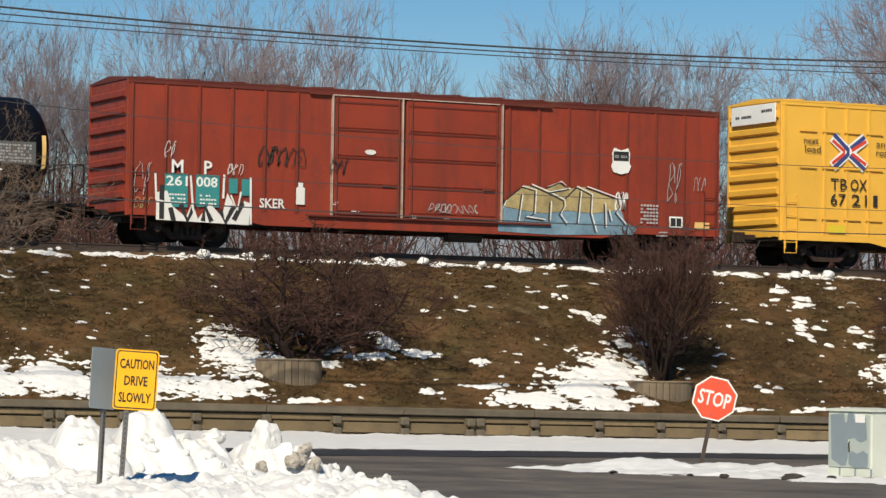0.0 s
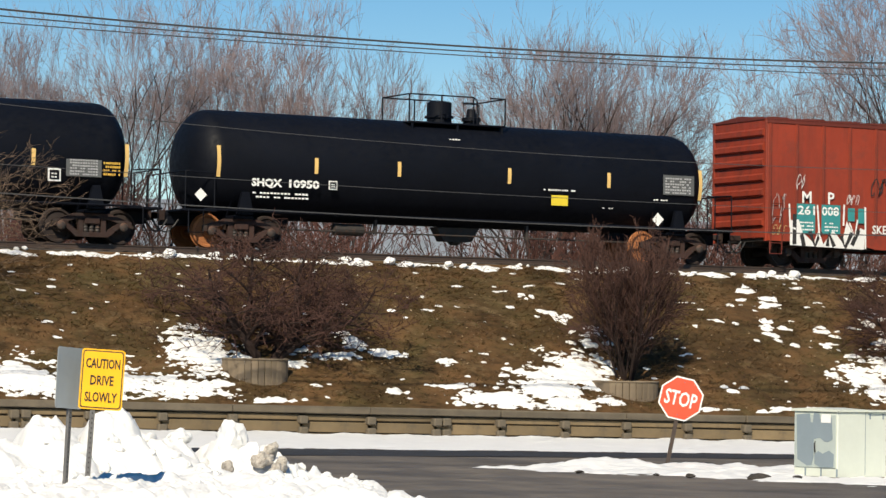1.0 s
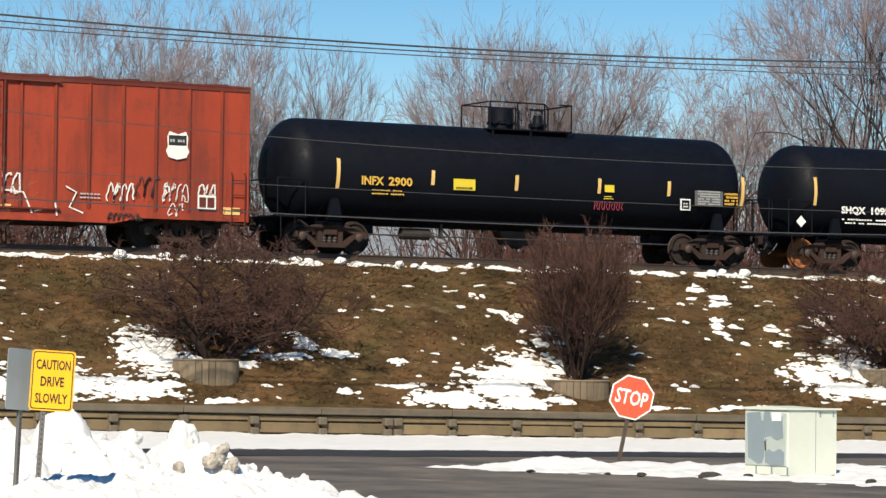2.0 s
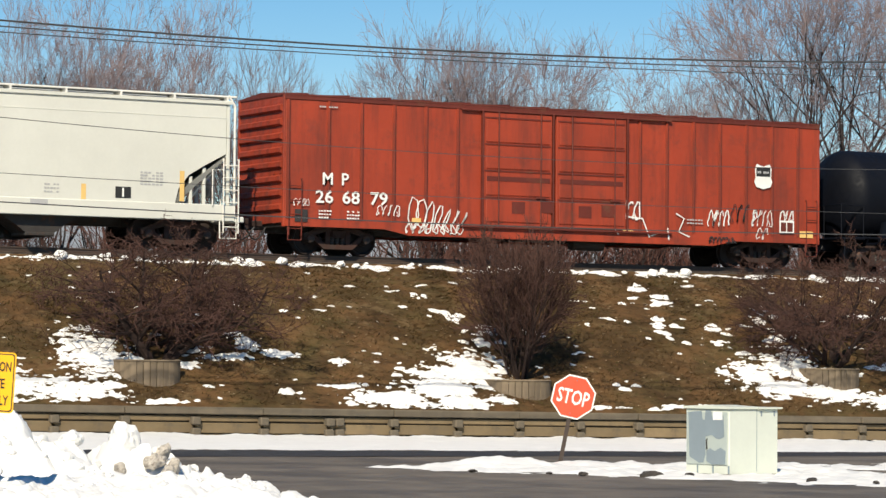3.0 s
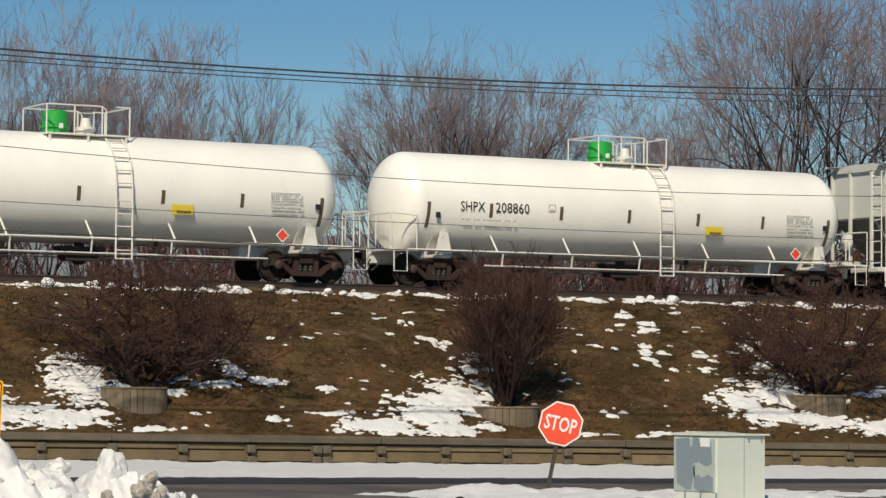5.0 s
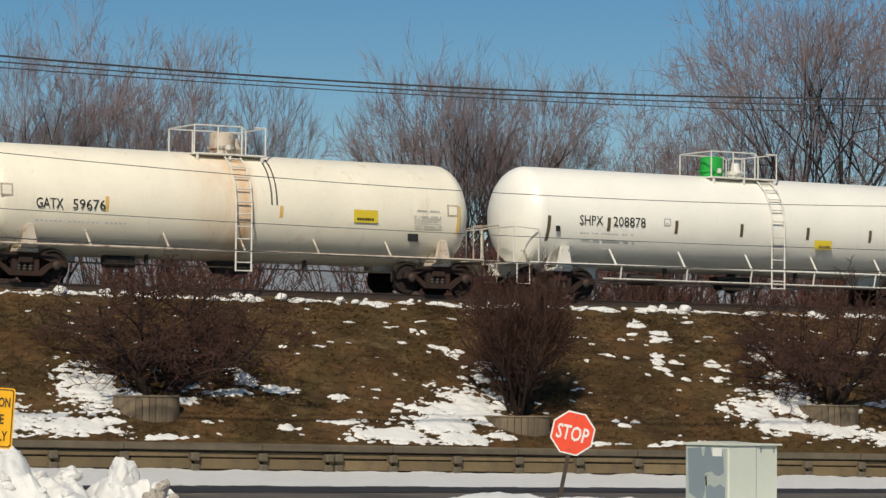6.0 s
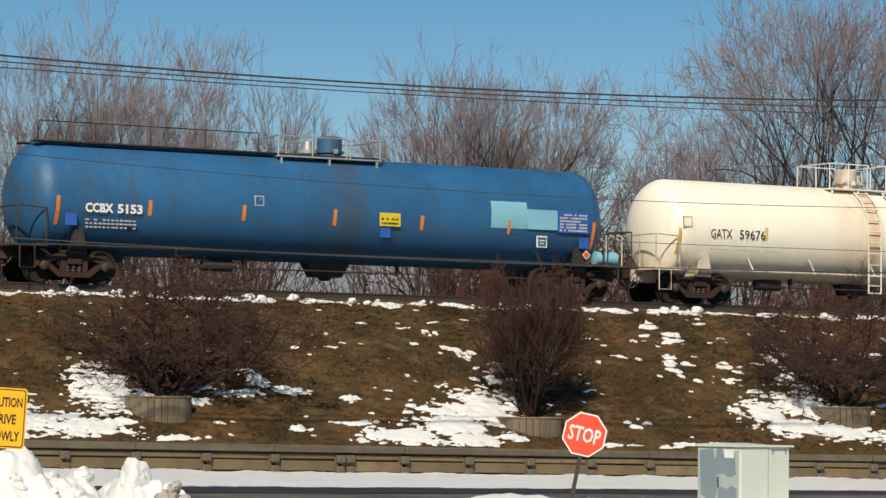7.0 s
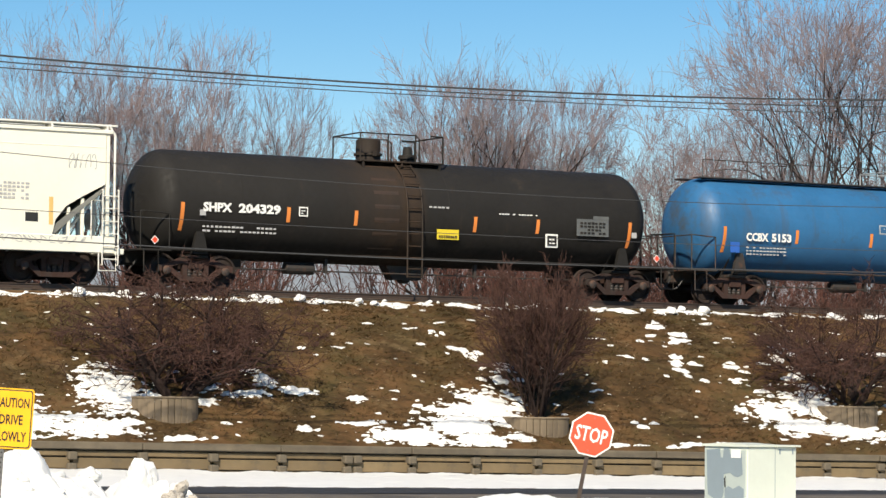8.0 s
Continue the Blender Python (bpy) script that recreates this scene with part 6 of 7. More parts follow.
def shield(car, x0, x1, z0, z1, y):
    w, h = x1 - x0, z1 - z0
    out = [(0.08, 0.45), (0.0, 0.30), (0.12, 0.08), (0.5, 0.0), (0.88, 0.08), (1.0, 0.30), (0.92, 0.45), (0.95, 0.8), (0.85, 1.0), (0.5, 0.9), (0.15, 1.0), (0.05, 0.8)]
    s = part("emblem", Mesh().prism([(x0 + u * w, z0 + v * h) for u, v in out], y - 0.004, y), "letter_white", car, "white shield emblem with a dark band")
    part("emblem_band", Mesh().box(x0 + 0.12 * w, x0 + 0.88 * w, y - 0.007, y - 0.0045, z0 + 0.50 * h, z0 + 0.86 * h), "letter_black", s)
    part("emblem_bar", bars(Mesh(), x0 + 0.18 * w, x0 + 0.82 * w, z0 + 0.62 * h, 0.10 * h, y - 0.0075, 6, 5, th=0.002), "letter_grey", s)


shield(a, 5.59, 6.26, 2.48, 3.25, YS)
panel(a, "data_panel", "letter_white", 7.57, 8.03, 0.98, 1.32, YS)
panel(a, "data_panel", "letter_black", 7.62, 7.79, 1.03, 1.27, YS - 0.005)
panel(a, "data_panel", "letter_black", 7.82, 7.98, 1.03, 1.27, YS - 0.005)
panel(a, "amber_patch", "tape", 8.44, 8.95, 0.97, 1.18, YS)
stencil(a, "small_print", "letter_grey", 0, 0.62, 0, 0.6, pose(6.6, YS, 1.08), 6, 6, 70)
stencil(a, "small_print", "letter_grey", 0, 0.4, 0, 0.2, pose(7.15, YS, 0.72), 2, 5, 90)
scrawl(a, "tag", "letter_grey", 7.5, 8.0, 1.7, 2.9, YS, 2, 41, 0.02)
scrawl(a, "tag", "letter_grey", 8.4, 8.8, 2.1, 2.5, YS, 3, 42, 0.02)

# red brown boxcar
b = box_b
for ch, x in (("M", -8.08), ("P", -7.47)):
    lettering("letter", ch, 0.48, "letter_white", b, on_side(x, 1.98, YS))
for w, x in (("26", -8.3), ("68", -7.45), ("79", -6.55)):
    lettering("number", w, 0.50, "letter_white", b, on_side(x, 1.46, YS), width=0.56)
for k, x in enumerate((-8.2, -7.3)):
    stencil(b, "small_print", "letter_white", 0, 0.42, 0, 0.28, pose(x, YS, 1.02), 3, 5, 20 + k)
rng = random.Random(88)
me = Mesh()
for k in range(7):
    x = -5.3 + 0.27 * k
    top = 1.72 - 0.07 * k
    pts = [(x + 0.15 + 0.17 * math.cos(q * 0.9 + k) + 0.03 * rng.uniform(-1, 1), (0.8 + top) / 2 + (top - 0.8) / 2 * math.sin(q * 0.9 + 1.3 * k) + 0.04 * rng.uniform(-1, 1)) for q in range(8)]
    stroke(me, pts, rng.uniform(0.03, 0.055), YS - 0.0005 * k)
part("graffiti_edge", me, "graf_white", b, "white outlined graffiti letters")
scrawl(b, "graffiti_edge", "graf_white", -5.4, -3.5, 0.68, 1.0, YS - 0.004, 9, 51, 0.05)
scrawl(b, "tag", "letter_white", -6.35, -5.6, 1.15, 1.45, YS, 4, 52, 0.035)
scrawl(b, "tag", "letter_white", -9.0, -8.5, 1.35, 1.55, YS, 4, 53, 0.025)
panel(b, "dark_patch", "graf_black", -8.95, -8.55, 0.9, 1.25, YS)
for x0, x1, z0, z1, n, s in ((1.6, 2.6, 1.3, 1.85, 4, 54), (5.05, 5.85, 1.2, 1.7, 4, 55), (6.7, 7.45, 1.25, 1.75, 4, 56), (7.75, 8.25, 1.45, 1.75, 3, 57), (6.85, 7.3, 0.85, 1.2, 2, 58)):
    scrawl(b, "tag", "graf_white", x0, x1, z0, z1, YS, n, s, 0.055)
scrawl(b, "tag", "graf_black", 5.9, 6.6, 1.35, 1.9, YS, 3, 59, 0.05)
scrawl(b, "tag", "graf_black", 5.1, 6.1, 0.70, 0.88, YS - 0.02, 7, 60, 0.05)
me = Mesh()
for pts in ([(1.3, 1.25), (1.6, 1.1), (1.85, 0.85)], [(2.1, 1.4), (2.7, 1.35), (2.95, 0.8)], [(3.0, 0.85), (3.35, 0.95)], [(3.6, 1.1), (3.65, 0.75)], [(3.9, 1.55), (4.2, 1.4), (4.0, 1.0), (4.4, 0.85)]):
    stroke(me, pts, 0.045, YS)
part("tag", me, "graf_white", b)
shield(b, 6.77, 7.46, 2.40, 3.17, YS)
panel(b, "data_panel", "letter_white", 7.73, 8.28, 1.07, 1.46, YS)
panel(b, "data_panel", "red_dark", 7.78, 7.98, 1.12, 1.40, YS - 0.005)
panel(b, "data_panel", "red_dark", 8.02, 8.23, 1.12, 1.40, YS - 0.005)
panel(b, "amber_patch", "tape", 8.5, 9.0, 0.95, 1.15, YS)
panel(b, "amber_patch", "tape", -5.2, -4.9, 0.98, 1.12, YS - 0.006)
panel(b, "amber_patch", "tape", 2.0, 2.35, 0.92, 1.02, YS - 0.006)
for x0, x1 in ((-2.75, -0.6), (-0.25, 1.95)):
    panel(b, "rust_band", "red_dark", x0, x1, 2.28, 2.42, -1.595, "dark rubbed band across the door")
for x, z in ((-1.9, 1.35), (-0.9, 1.4), (0.4, 1.3), (1.2, 1.35)):
    panel(b, "worn_patch", "red_dark", x, x + 0.45, z, z + 0.35, -1.598)
stencil(b, "small_print", "letter_grey", 0, 0.6, 0, 0.1, pose(-8.2, YS, 4.15), 1, 8, 95)
stencil(b, "small_print", "letter_grey", 0, 0.6, 0, 0.2, pose(4.3, YS, 1.25), 2, 6, 96)

# yellow boxcar
c = box_c
panel(c, "end_panel", "letter_white", -hC - 0.001, -hC + 0.02, 3.93, 4.80, 0)
part("white_panel", Mesh().box(-hC - 0.10, -hC - 0.065, -1.30, 1.15, 4.30, 4.88, 0.01), "letter_white", c, "white painted panel high on the end")
part("small_print", bars(Mesh(), 0, 0.9, 0, 0.09, 0, 8, 3), "letter_black", c, at=pose(-hC - 0.102, 0.9, 4.5, 0, 0, -90))
part("small_print", bars(Mesh(), 0, 0.6, 0, 0.10, 0, 5, 6), "letter_black", c, at=pose(-hC - 0.102, -0.55, 4.62, 0, 0, -90))
lettering("word", "next", 0.30, "letter_black", c, on_side(-8.52, 3.68, YS), width=0.52)
lettering("word", "load", 0.30, "letter_black", c, on_side(-8.48, 3.42, YS), width=0.56)
lettering("word", "any", 0.30, "letter_black", c, on_side(-5.9, 3.68, YS), width=0.5)
lettering("word", "road", 0.30, "letter_black", c, on_side(-5.9, 3.42, YS), width=0.56)
for w, x in (("TB", -7.55), ("OX", -6.83)):
    lettering("letter", w, 0.50, "letter_black", c, on_side(x, 2.33, YS), width=0.60)
for w, x in (("67", -7.55), ("21", -6.78), ("1", -6.0)):
    lettering("number", w, 0.50, "letter_black", c, on_side(x, 1.87, YS), width=0.55 if len(w) > 1 else 0.16)
M["arrow_blue"] = mat("navy emblem paint", (0.045, 0.06, 0.2), 0.5, vary=0.1)
M["arrow_red"] = mat("red emblem paint", (0.62, 0.06, 0.03), 0.5, vary=0.1)
em = part("emblem", stroke(stroke(Mesh(), [(-7.5, 3.02), (-6.95, 3.47), (-6.3, 3.93)], 0.34, YS), [(-7.5, 3.93), (-6.9, 3.47), (-6.3, 3.02)], 0.34, YS - 0.0012), "letter_white", c, "crossed arrows in red, white and blue")
part("arrow", stroke(Mesh(), [(-7.45, 4.0), (-6.93, 3.55), (-6.93, 3.42), (-7.45, 2.98)], 0.13, YS - 0.005), "arrow_blue", em)
part("arrow", stroke(stroke(Mesh(), [(-6.84, 3.60), (-6.33, 3.97)], 0.13, YS - 0.005), [(-6.86, 3.38), (-6.33, 2.98)], 0.13, YS - 0.005), "arrow_blue", em)
part("arrow", stroke(Mesh(), [(-7.5, 3.82), (-7.08, 3.52), (-7.08, 3.43), (-7.5, 3.12)], 0.10, YS - 0.006), "arrow_red", em)
part("arrow", stroke(stroke(Mesh(), [(-6.8, 3.54), (-6.28, 3.84)], 0.10, YS - 0.006), [(-6.8, 3.44), (-6.28, 3.13)], 0.10, YS - 0.006), "arrow_red", em)
panel(c, "placard", "placard", -7.63, -7.02, 1.01, 1.27, YS)
for i in range(9):
    for z in (1.42, 2.95, 4.05):
        panel(c, "side_rib", "yellow", -8.75 + i * 0.8 + 0.08, -8.75 + i * 0.8 + 0.68, z, z + 0.06, -1.535 + 0.0, th=0.02)


# tank cars
def tank_word(tk, words, x, dz, size, material, width=None, bold=0.0):
    lettering("lettering", words, size, material, tk[0], on_tank(x, dz, tk[2], tk[3], 0.009, size * 0.72), width=width, depth=0.004, bold=bold)


def tank_panel(tk, name, material, x0, x1, z0, z1, off=0.004, label=""):
    if z0 < -0.2 and z1 < 0.3 and z1 - z0 < 0.75:
        # plates on the lower half hang nearly upright
        ref = max(z0, min(0.0, z0 + 0.4))
        y = -math.sqrt(tk[2] ** 2 - ref * ref) - off
        return part(name, Mesh().box(x0, x1, y - 0.003, y, tk[3] + z0, tk[3] + z1), material, tk[0], label)
    return part(name, shell(Mesh(), tk[2], tk[3], x0, x1, z0, z1, off), material, tk[0], label)


def tank_print(tk, x0, x1, z0, z1, material, rows=2, n=10, seed=1):
    stencil(tk[0], "small_print", material, x0, x1, 0, z1 - z0, face_tank(x0, z0, tk[2], tk[3], 0.016), rows, n, seed)


def diamond(tk, x, dz, s, material, inner=None):
    me = Mesh().prism([(0, -s), (s, 0), (0, s), (-s, 0)], -0.004, 0.004)
    d = part("placard", me, material, tk[0], at=pose(x, -1.44, tk[3] + dz))
    if inner:
        part("placard_print", Mesh().prism([(0, -s * 0.8), (s * 0.8, 0), (0, s * 0.8), (-s * 0.8, 0)], -0.007, -0.0045), inner, d)


def data_box(tk, x, dz, s, material):
    tank_panel(tk, "data_frame", material, x, x + s, dz, dz + s * 0.95)
    tank_panel(tk, "data_frame", tk_paint[tk[0].name], x + s * 0.12, x + s * 0.88, dz + s * 0.12, dz + s * 0.83, 0.009)
    tank_print(tk, x + s * 0.25, x + s * 0.75, dz + s * 0.25, dz + s * 0.75, material, 2, 2, int(x * 7) + 50)


tk_paint = {tank_a[0].name: "black", tank_b[0].name: "black", tank_c[0].name: "white", tank_d[0].name: "white", tank_e[0].name: "white_stained", tank_f[0].name: "blue", tank_g[0].name: "black_worn"}
tank_word(tank_a, "SHQX", -6.85, -0.64, 0.29, "letter_white", 0.92, 0.04)
tank_word(tank_a, "10950", -5.72, -0.64, 0.29, "letter_white", 0.92, 0.04)
tank_print(tank_a, -6.8, -5.1, -0.96, -0.74, "letter_white", 2, 16, 1)
data_box(tank_a, -4.53, -0.66, 0.26, "letter_white")
tank_panel(tank_a, "placard", "placard", 2.59, 3.14, -0.82, -0.52)
tank_print(tank_a, 2.29, 3.36, -0.40, -0.30, "letter_white", 1, 14, 2)
tank_panel(tank_a, "stencil_panel", "stencil_grey", 6.33, 7.4, -0.36, 0.22)
tank_print(tank_a, 6.4, 7.3, -0.32, 0.18, "letter_grey", 6, 11, 3)
diamond(tank_a, 6.2, -1.1, 0.20, "letter_white")
diamond(tank_a, -8.35, -0.95, 0.18, "letter_white")
tank_print(tank_a, -0.62, -0.27, 0.93, 1.02, "letter_white", 1, 4, 4)
tank_print(tank_a, 6.0, 6.5, -0.55, -0.46, "letter_white", 1, 6, 5)
tank_print(tank_a, 4.3, 4.9, -0.85, -0.77, "letter_grey", 1, 6, 7)
tank_word(tank_b, "INFX", -5.67, -0.40, 0.33, "letter_amber", 0.70, 0.03)
tank_word(tank_b, "2900", -4.82, -0.40, 0.33, "letter_amber", 0.76, 0.03)
tank_print(tank_b, -5.35, -4.3, -0.67, -0.48, "letter_amber", 2, 14, 8)
tank_panel(tank_b, "placard", "placard", -2.73, -2.02, -0.45, -0.13)
tank_print(tank_b, -2.65, -2.1, -0.42, -0.28, "letter_black", 1, 8, 9)
tank_panel(tank_b, "placard", "placard", 2.33, 2.66, -0.32, -0.11)
tank_print(tank_b, 2.31, 2.65, -0.53, -0.40, "placard", 2, 5, 10)
me = Mesh()
M["graf_pink"] = mat("pink spray paint", (0.42, 0.06, 0.10), 0.7, vary=0.2)
for k in range(6):
    stroke(me, [(0.17 * k, 0.0), (0.17 * k + 0.04, 0.24), (0.17 * k + 0.13, 0.2), (0.17 * k + 0.08, 0.1), (0.17 * k + 0.14, 0.0)], 0.016, 0)
part("tag", me, "graf_pink", tank_b[0], at=face_tank(2.0, -0.85, 1.5, 2.36, 0.02))
tank_panel(tank_b, "stencil_panel", "stencil_grey", 5.5, 6.5, -0.61, -0.09)
tank_print(tank_b, 5.6, 6.4, -0.57, -0.12, "letter_grey", 6, 11, 11)
tank_print(tank_b, 6.55, 7.04, -0.55, -0.15, "letter_amber", 4, 8, 12)
data_box(tank_b, 5.0, -0.76, 0.36, "letter_white")
for tk, number in ((tank_c, "208860"), (tank_d, "208878")):
    tank_word(tk, "SHPX", -6.30, -0.26, 0.40, "letter_black", 0.82)
    tank_word(tk, number, -5.12, -0.26, 0.40, "letter_black", 1.15)
    tank_print(tk, -6.28, -4.4, -0.54, -0.44, "letter_grey", 1, 18, 13)
    tank_panel(tk, "placard", "placard", 2.33, 2.97, -0.70, -0.43)
    tank_print(tk, 2.4, 2.9, -0.66, -0.5, "tape_dark", 1, 7, 14)
    tank_print(tk, 5.35, 6.37, -0.48, 0.05, "letter_pale", 8, 15, 15)
    tank_panel(tk, "dark_square", "letter_black", -7.13, -6.98, -0.50, -0.33)
    tank_panel(tk, "dark_square", "letter_black", 6.75, 6.92, -0.42, -0.26)
    diamond(tk, 5.75, -1.17, 0.21, "letter_white", "stop_red")
    data_box(tk, -3.3, -0.20, 0.24, "letter_grey")
tank_word(tank_e, "GATX", -6.28, -0.30, 0.38, "letter_black", 0.78)
tank_word(tank_e, "59676", -5.22, -0.30, 0.38, "letter_black", 0.95)
tank_print(tank_e, -6.3, -3.6, -0.68, -0.58, "letter_grey", 1, 20, 17)
tank_panel(tank_e, "placard", "placard", 3.35, 4.12, -0.34, 0.02)
tank_print(tank_e, 3.45, 4.0, -0.28, -0.1, "letter_black", 1, 7, 18)
tank_print(tank_e, 5.3, 6.2, -0.38, -0.05, "letter_pale", 6, 15, 19)
tank_print(tank_e, 5.4, 6.15, 0.05, 0.14, "letter_grey", 1, 9, 20)
tank_panel(tank_e, "dark_square", "letter_black", 5.13, 5.47, -0.82, -0.60)
for x, z in ((-7.3, -0.03), (6.4, -0.06)):
    tank_panel(tank_e, "holder", "white_rusty", x, x + 0.36, z, z + 0.34)
    tank_panel(tank_e, "holder", "white_stained", x + 0.05, x + 0.31, z + 0.05, z + 0.29, 0.009)
for k in (0.0, 0.16):
    part("drain_hose", Mesh().tube([(0.75 + k, -1.535 * math.cos(radians(t)), 2.30 + 1.535 * math.sin(radians(t))) for t in range(62, -8, -10)], 0.02, 6), "letter_black", tank_e[0])
tank_word(tank_f, "CCBX", -7.84, -0.42, 0.33, "letter_white", 0.82, 0.04)
tank_word(tank_f, "5153", -6.9, -0.42, 0.33, "letter_white", 0.74, 0.04)
tank_print(tank_f, -7.82, -6.3, -0.85, -0.55, "letter_grey", 3, 12, 21)
tank_panel(tank_f, "placard", "placard", 1.16, 1.84, -0.46, -0.08)
tank_print(tank_f, 1.22, 1.78, -0.40, -0.16, "letter_black", 2, 7, 22)
tank_panel(tank_f, "primer_patch", "blue_pale", 4.84, 6.05, -0.36, 0.42)
tank_panel(tank_f, "primer_patch", "blue_pale", 6.05, 7.09, -0.36, 0.22)
tank_panel(tank_f, "stencil_panel", "blue_bright", 7.11, 8.18, -0.42, 0.22)
tank_print(tank_f, 7.17, 8.12, -0.38, 0.17, "letter_pale", 6, 13, 23)
data_box(tank_f, 6.42, -0.88, 0.36, "letter_white")
data_box(tank_f, -2.79, -0.05, 0.30, "letter_grey")
for x, z in ((-8.40, -0.80), (7.88, -0.86), (1.2, -0.78)):
    tank_panel(tank_f, "touch_up", "blue_bright", x, x + 0.34, z, z + 0.32)
diamond(tank_f, 8.15, -1.05, 0.14, "letter_white", "stop_red")
part("air_tank", Mesh().lathe([(8.55, 0.04), (8.58, 0.2), (9.3, 0.2), (9.33, 0.04)], "x", 18, (0, -1.2, 1.24)), "blue_pale", tank_f[0], "pale blue air reservoir", smooth=True)
part("air_tank_strap", Mesh().box(8.75, 8.8, -1.42, -0.98, 1.02, 1.45), "steel_dark", tank_f[0])
for y in (-0.5, 0.5):
    part("roof_walk", Mesh().box(-9.0, 1.6, y - 0.22, y + 0.22, 2.36 + 1.50, 2.36 + 1.54, 0.008), "steel_dark", tank_f[0])
me = Mesh()
for x in steps(-8.9, -2.3, 1.65):
    me.tube([(x, -0.7, 3.86), (x, -0.7, 4.42)], 0.016, 6)
me.tube([(-8.9, -0.7, 4.42), (-2.3, -0.7, 4.42)], 0.016, 6)
part("walk_railing", me, "steel_dark", tank_f[0])
tank_word(tank_g, "SHPX", -6.9, -0.25, 0.33, "letter_white", 0.88, 0.045)
tank_word(tank_g, "204329", -5.82, -0.25, 0.33, "letter_white", 1.29, 0.045)
tank_print(tank_g, -6.9, -4.6, -0.82, -0.58, "letter_grey", 2, 18, 25)
data_box(tank_g, -3.96, -0.29, 0.28, "letter_white")
tank_panel(tank_g, "placard", "placard", 0.49, 1.21, -0.77, -0.48)
tank_print(tank_g, 0.55, 1.15, -0.72, -0.56, "letter_black", 1, 8, 26)
tank_panel(tank_g, "stencil_panel", "stencil_grey", 5.18, 6.29, -0.50, 0.0)
tank_panel(tank_g, "stencil_panel", "stencil_grey", 5.75, 6.29, 0.0, 0.10)
tank_print(tank_g, 5.3, 6.2, -0.44, -0.05, "black_worn", 4, 7, 27)
data_box(tank_g, 4.15, -0.88, 0.42, "letter_white")
tank_print(tank_g, 2.33, 3.85, 0.02, 0.10, "letter_white", 1, 16, 28)
tank_panel(tank_g, "pale_square", "letter_grey", 7.1, 7.28, -0.50, -0.34)
tank_panel(tank_g, "pale_square", "letter_grey", -7.0, -6.82, -0.38, -0.22)
for x, z in ((8.05, -1.08), (-8.3, -1.1)):
    diamond(tank_g, x, z, 0.12, "letter_white", "stop_red")
M["brown_stain"] = mat("brown tank stain", (0.045, 0.026, 0.016), 0.6, vary=0.35, dirt=(0.02, 0.017, 0.015), dirt_amt=0.1, dirt_scale=1.5)
tank_panel(tank_g, "stain", "brown_stain", -1.55, -0.75, -1.1, 1.3, 0.002, "brown spill stain below the fittings")
tank_print(tank_g, 0.2, 0.9, 0.12, 0.24, "letter_grey", 1, 5, 29)

# hoppers
hp = hop_a[0]
YH = -1.565
lettering("lettering", "EQUX", 0.34, "letter_black", hp, on_side(-8.02, 2.18, YH), width=0.82, bold=0.014)
lettering("lettering", "620160", 0.34, "letter_black", hp, on_side(-8.02, 1.75, YH), width=1.12, bold=0.014)
stencil(hp, "small_print", "letter_grey", 0, 1.2, 0, 0.24, pose(-8.1, YH, 1.38), 2, 9, 31)
letters = {"A": ([(0, 0), (0.42, 1), (0.75, 0)], [(0.1, 0.38), (0.7, 0.38)]), "N": ([(0, 0), (0.05, 0.9), (0.6, 0.05), (0.62, 0.95)],), "T": ([(0, 0.75), (0.9, 0.85)], [(0.45, 0.8), (0.15, 0.0)]), "b": ([(0.1, 1.0), (0.0, 0.1), (0.7, 0.05), (0.65, 0.5), (0.05, 0.45)],),
           "o": ([(0.05, 0.75), (0.0, 0.15), (0.6, 0.1), (0.7, 0.8), (0.05, 0.75)],), "y": ([(0.0, 0.85), (0.35, 0.35)], [(0.8, 0.95), (0.1, -0.35)]), "e": ([(0.1, 0.4), (0.65, 0.45), (0.6, 0.8), (0.1, 0.75), (0.05, 0.05), (0.65, 0.1)],)}
me = Mesh()
x, k = -5.25, 0
for ch, s, dz in (("A", 0.62, 1.55), ("N", 0.6, 1.52), ("T", 0.52, 1.55), ("b", 0.5, 1.5), ("o", 0.52, 1.5), ("y", 0.60, 1.52), ("e", 0.55, 1.34), ("e", 0.50, 1.55)):
    for pts in letters[ch]:
        stroke(me, [(x + u * s, dz + v * s) for u, v in pts], 0.11, YH - 0.0006 * k)
        k += 1
    x += 0.51
for u, v in ((-5.15, 2.2), (-4.5, 2.3), (-4.25, 2.3), (-2.6, 2.2), (-2.35, 2.25)):
    me.box(u, u + 0.08, YH - 0.003, YH, v, v + 0.08)
me.box(-4.4, -4.3, YH - 0.003, YH, 2.2, 2.45)
part("tag_word", me, "graf_black", hp, "large black tag of angular letters")
for i, (x, z0, z1) in enumerate(((-8.42, 1.47, 2.25), (-5.54, 1.36, 1.76), (-2.84, 1.33, 1.73), (-0.98, 1.34, 1.73), (2.71, 1.37, 1.8), (5.34, 1.30, 1.72), (8.25, 1.34, 2.18))):
    panel(hp, "reflective_stripe", "tape", x - 0.07, x + 0.07, z0, z1, YH + 0.002)
panel(hp, "data_panel", "letter_black", 6.27, 6.73, 1.37, 1.68, YH)
panel(hp, "data_panel", "letter_white", 6.47, 6.52, 1.40, 1.65, YH - 0.005)
for x in (-4.0, 3.8):
    panel(hp, "placard_holder", "letter_grey", x, x + 0.5, 1.12, 1.26, -1.592)
stencil(hp, "small_print", "letter_grey", 0, 0.7, 0, 0.4, pose(7.0, YH, 1.75), 5, 6, 33)
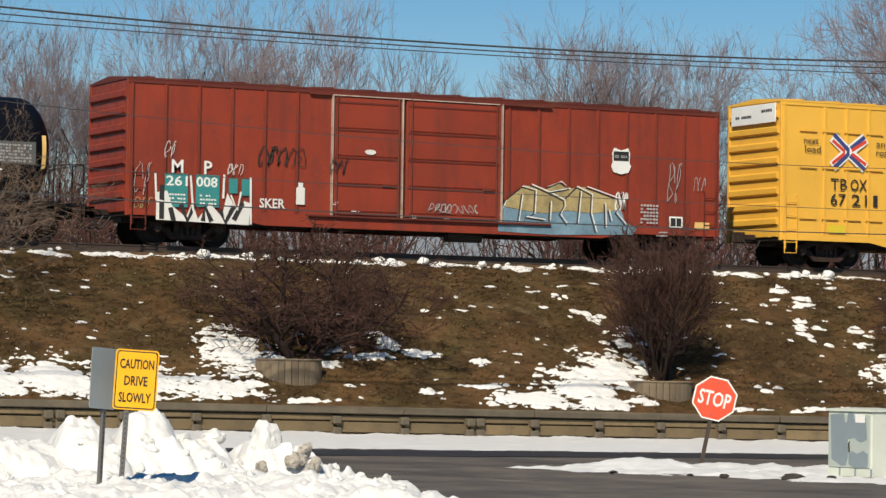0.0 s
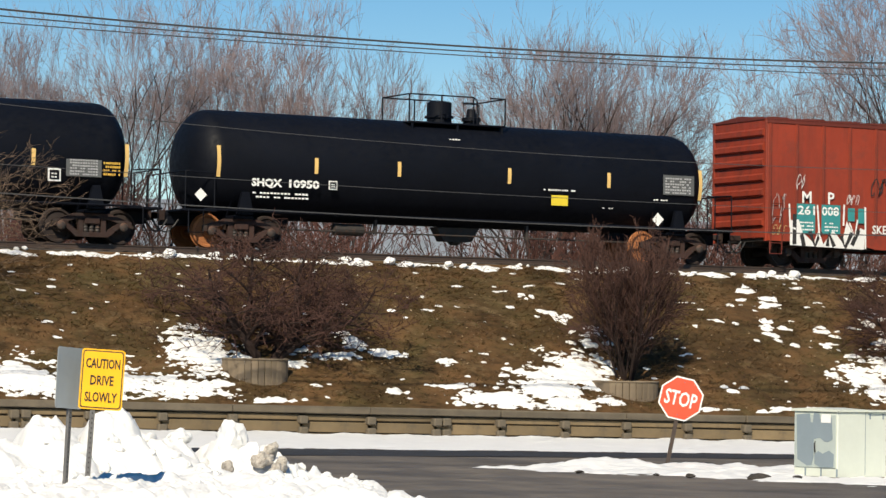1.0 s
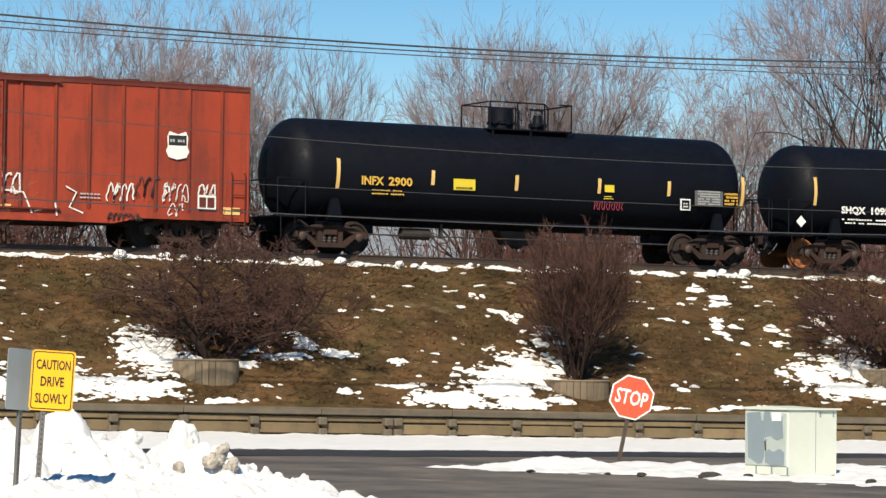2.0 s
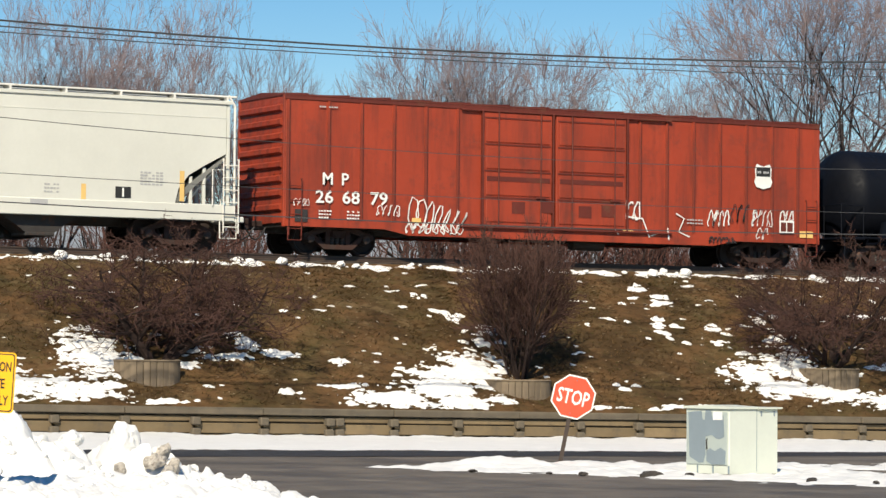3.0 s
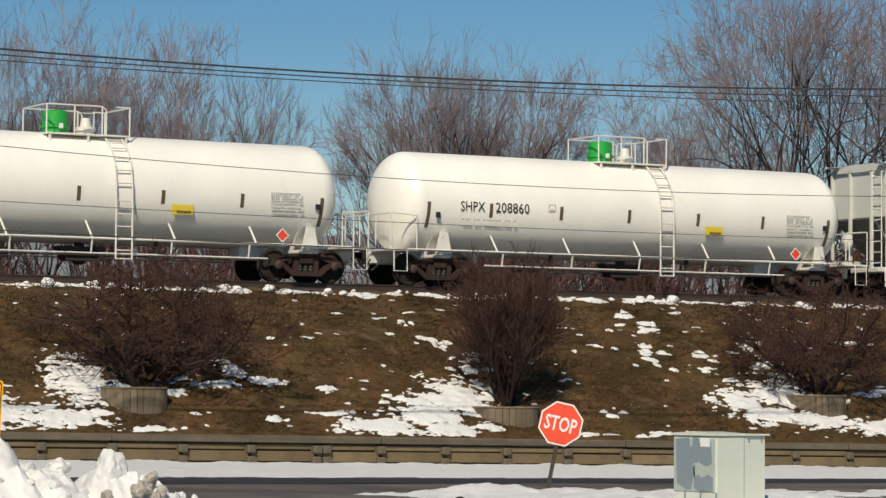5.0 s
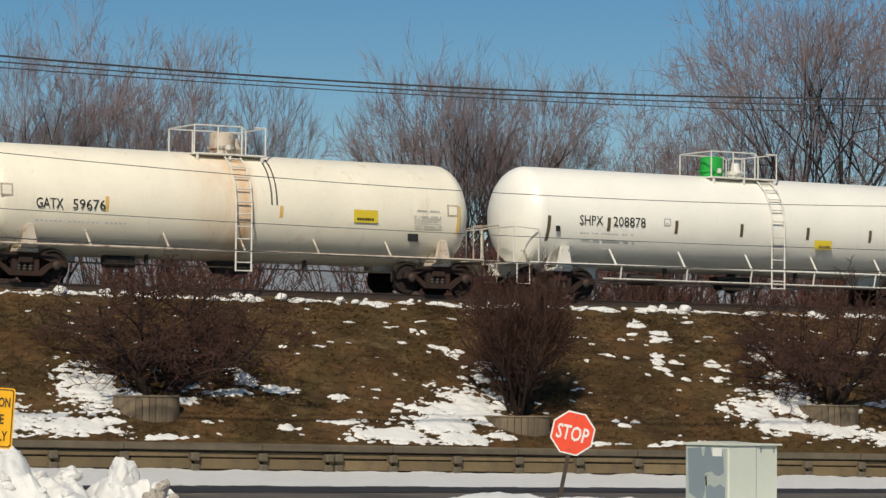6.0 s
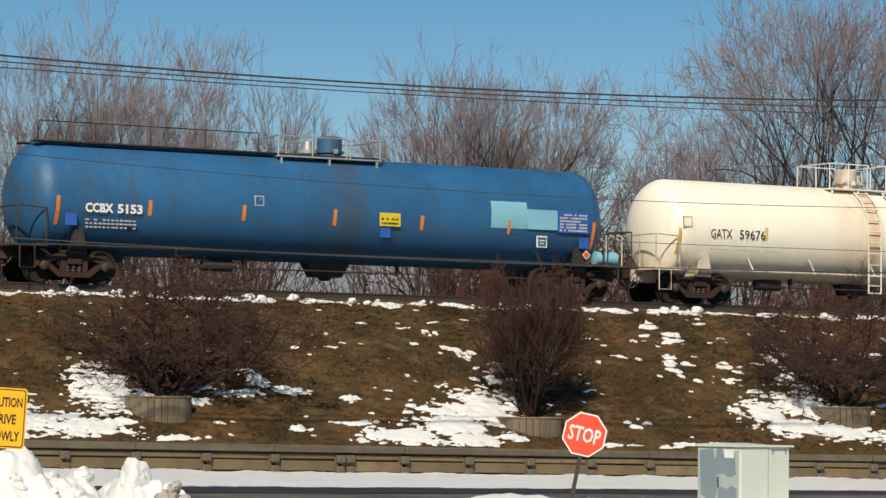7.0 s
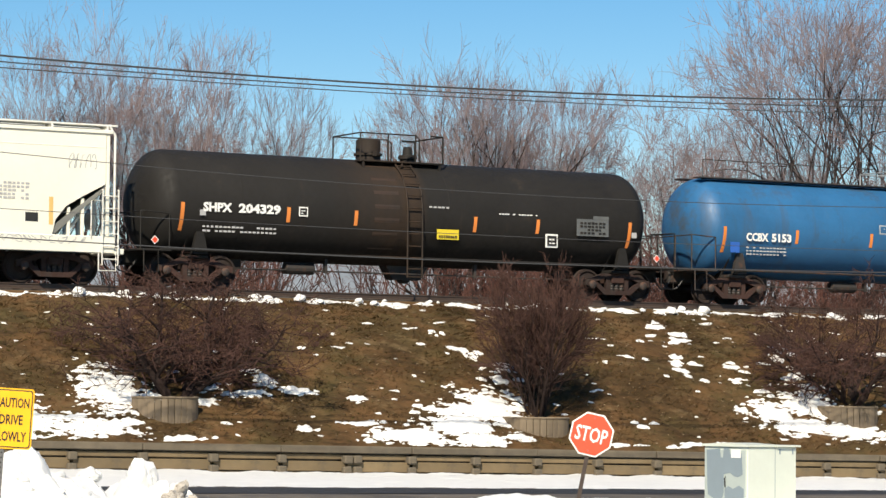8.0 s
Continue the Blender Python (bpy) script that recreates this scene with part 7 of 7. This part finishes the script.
stencil(hp, "small_print", "letter_grey", 0, 0.45, 0, 0.3, pose(4.2, YH, 1.45), 3, 5, 34)
data = panel(hp, "data_frame", "letter_grey", -6.2, -5.95, 2.0, 2.28, YH)
panel(hp, "data_frame", "hopper", -6.17, -5.98, 2.03, 2.25, YH - 0.005)
me = Mesh()
for cx, cz, r0, turns in ((-9.05, 3.0, 0.42, 1.6), (-8.6, 2.85, 0.34, 1.5), (-9.2, 2.55, 0.26, 1.4), (-8.75, 3.35, 0.3, 1.3), (-8.3, 2.45, 0.18, 1.5)):
    pts = [(cx + r0 * (1 - t / 20) * math.cos(turns * 2 * math.pi * t / 18), cz + r0 * (1 - t / 20) * math.sin(turns * 2 * math.pi * t / 18)) for t in range(19)]
    stroke(me, pts, 0.024, YH)
part("tag", me, "letter_grey", hp, "thin grey spiral drawing")
scrawl(hp, "tag", "letter_grey", -9.5, -8.6, 3.6, 3.75, YH, 8, 61, 0.02)
scrawl(hp, "tag", "graf_black", -9.2, -8.8, 3.2, 3.5, YH - 0.004, 3, 63, 0.05)
hq = hop_b[0]
panel(hq, "reflective_stripe", "tape", 7.95, 8.07, 1.55, 2.3, YH)
panel(hq, "data_panel", "letter_black", 7.28, 7.64, 1.62, 1.86, YH)
scrawl(hq, "tag", "letter_grey", 8.5, 9.3, 3.1, 3.5, YH, 5, 65, 0.03)
stencil(hq, "small_print", "letter_grey", 0, 1.0, 0, 0.5, pose(6.4, YH, 2.2), 5, 8, 66)
scrawl(hq, "tag", "letter_grey", 5.9, 9.0, 1.06, 1.25, -1.592, 12, 67, 0.03)


# ---- what moves ----
def motions():
    marks = [0.5 * i for i in range(17)]
    for car, s in MOVING:
        walk(car, [(t, pose(s + SPEED * t, AXIS, RAIL)) for t in marks])
    # the wheels roll: just under a quarter turn in each thirtieth of a second
    rate = math.degrees(SPEED / WHEEL_R)
    ticks = [i / FPS for i in range(8 * FPS + 1)]
    for w, a in WHEELS:
        walk(w, [(t, pose(a, 0, WHEEL_R, 0, rate * t % 360, 0)) for t in ticks])


motions()
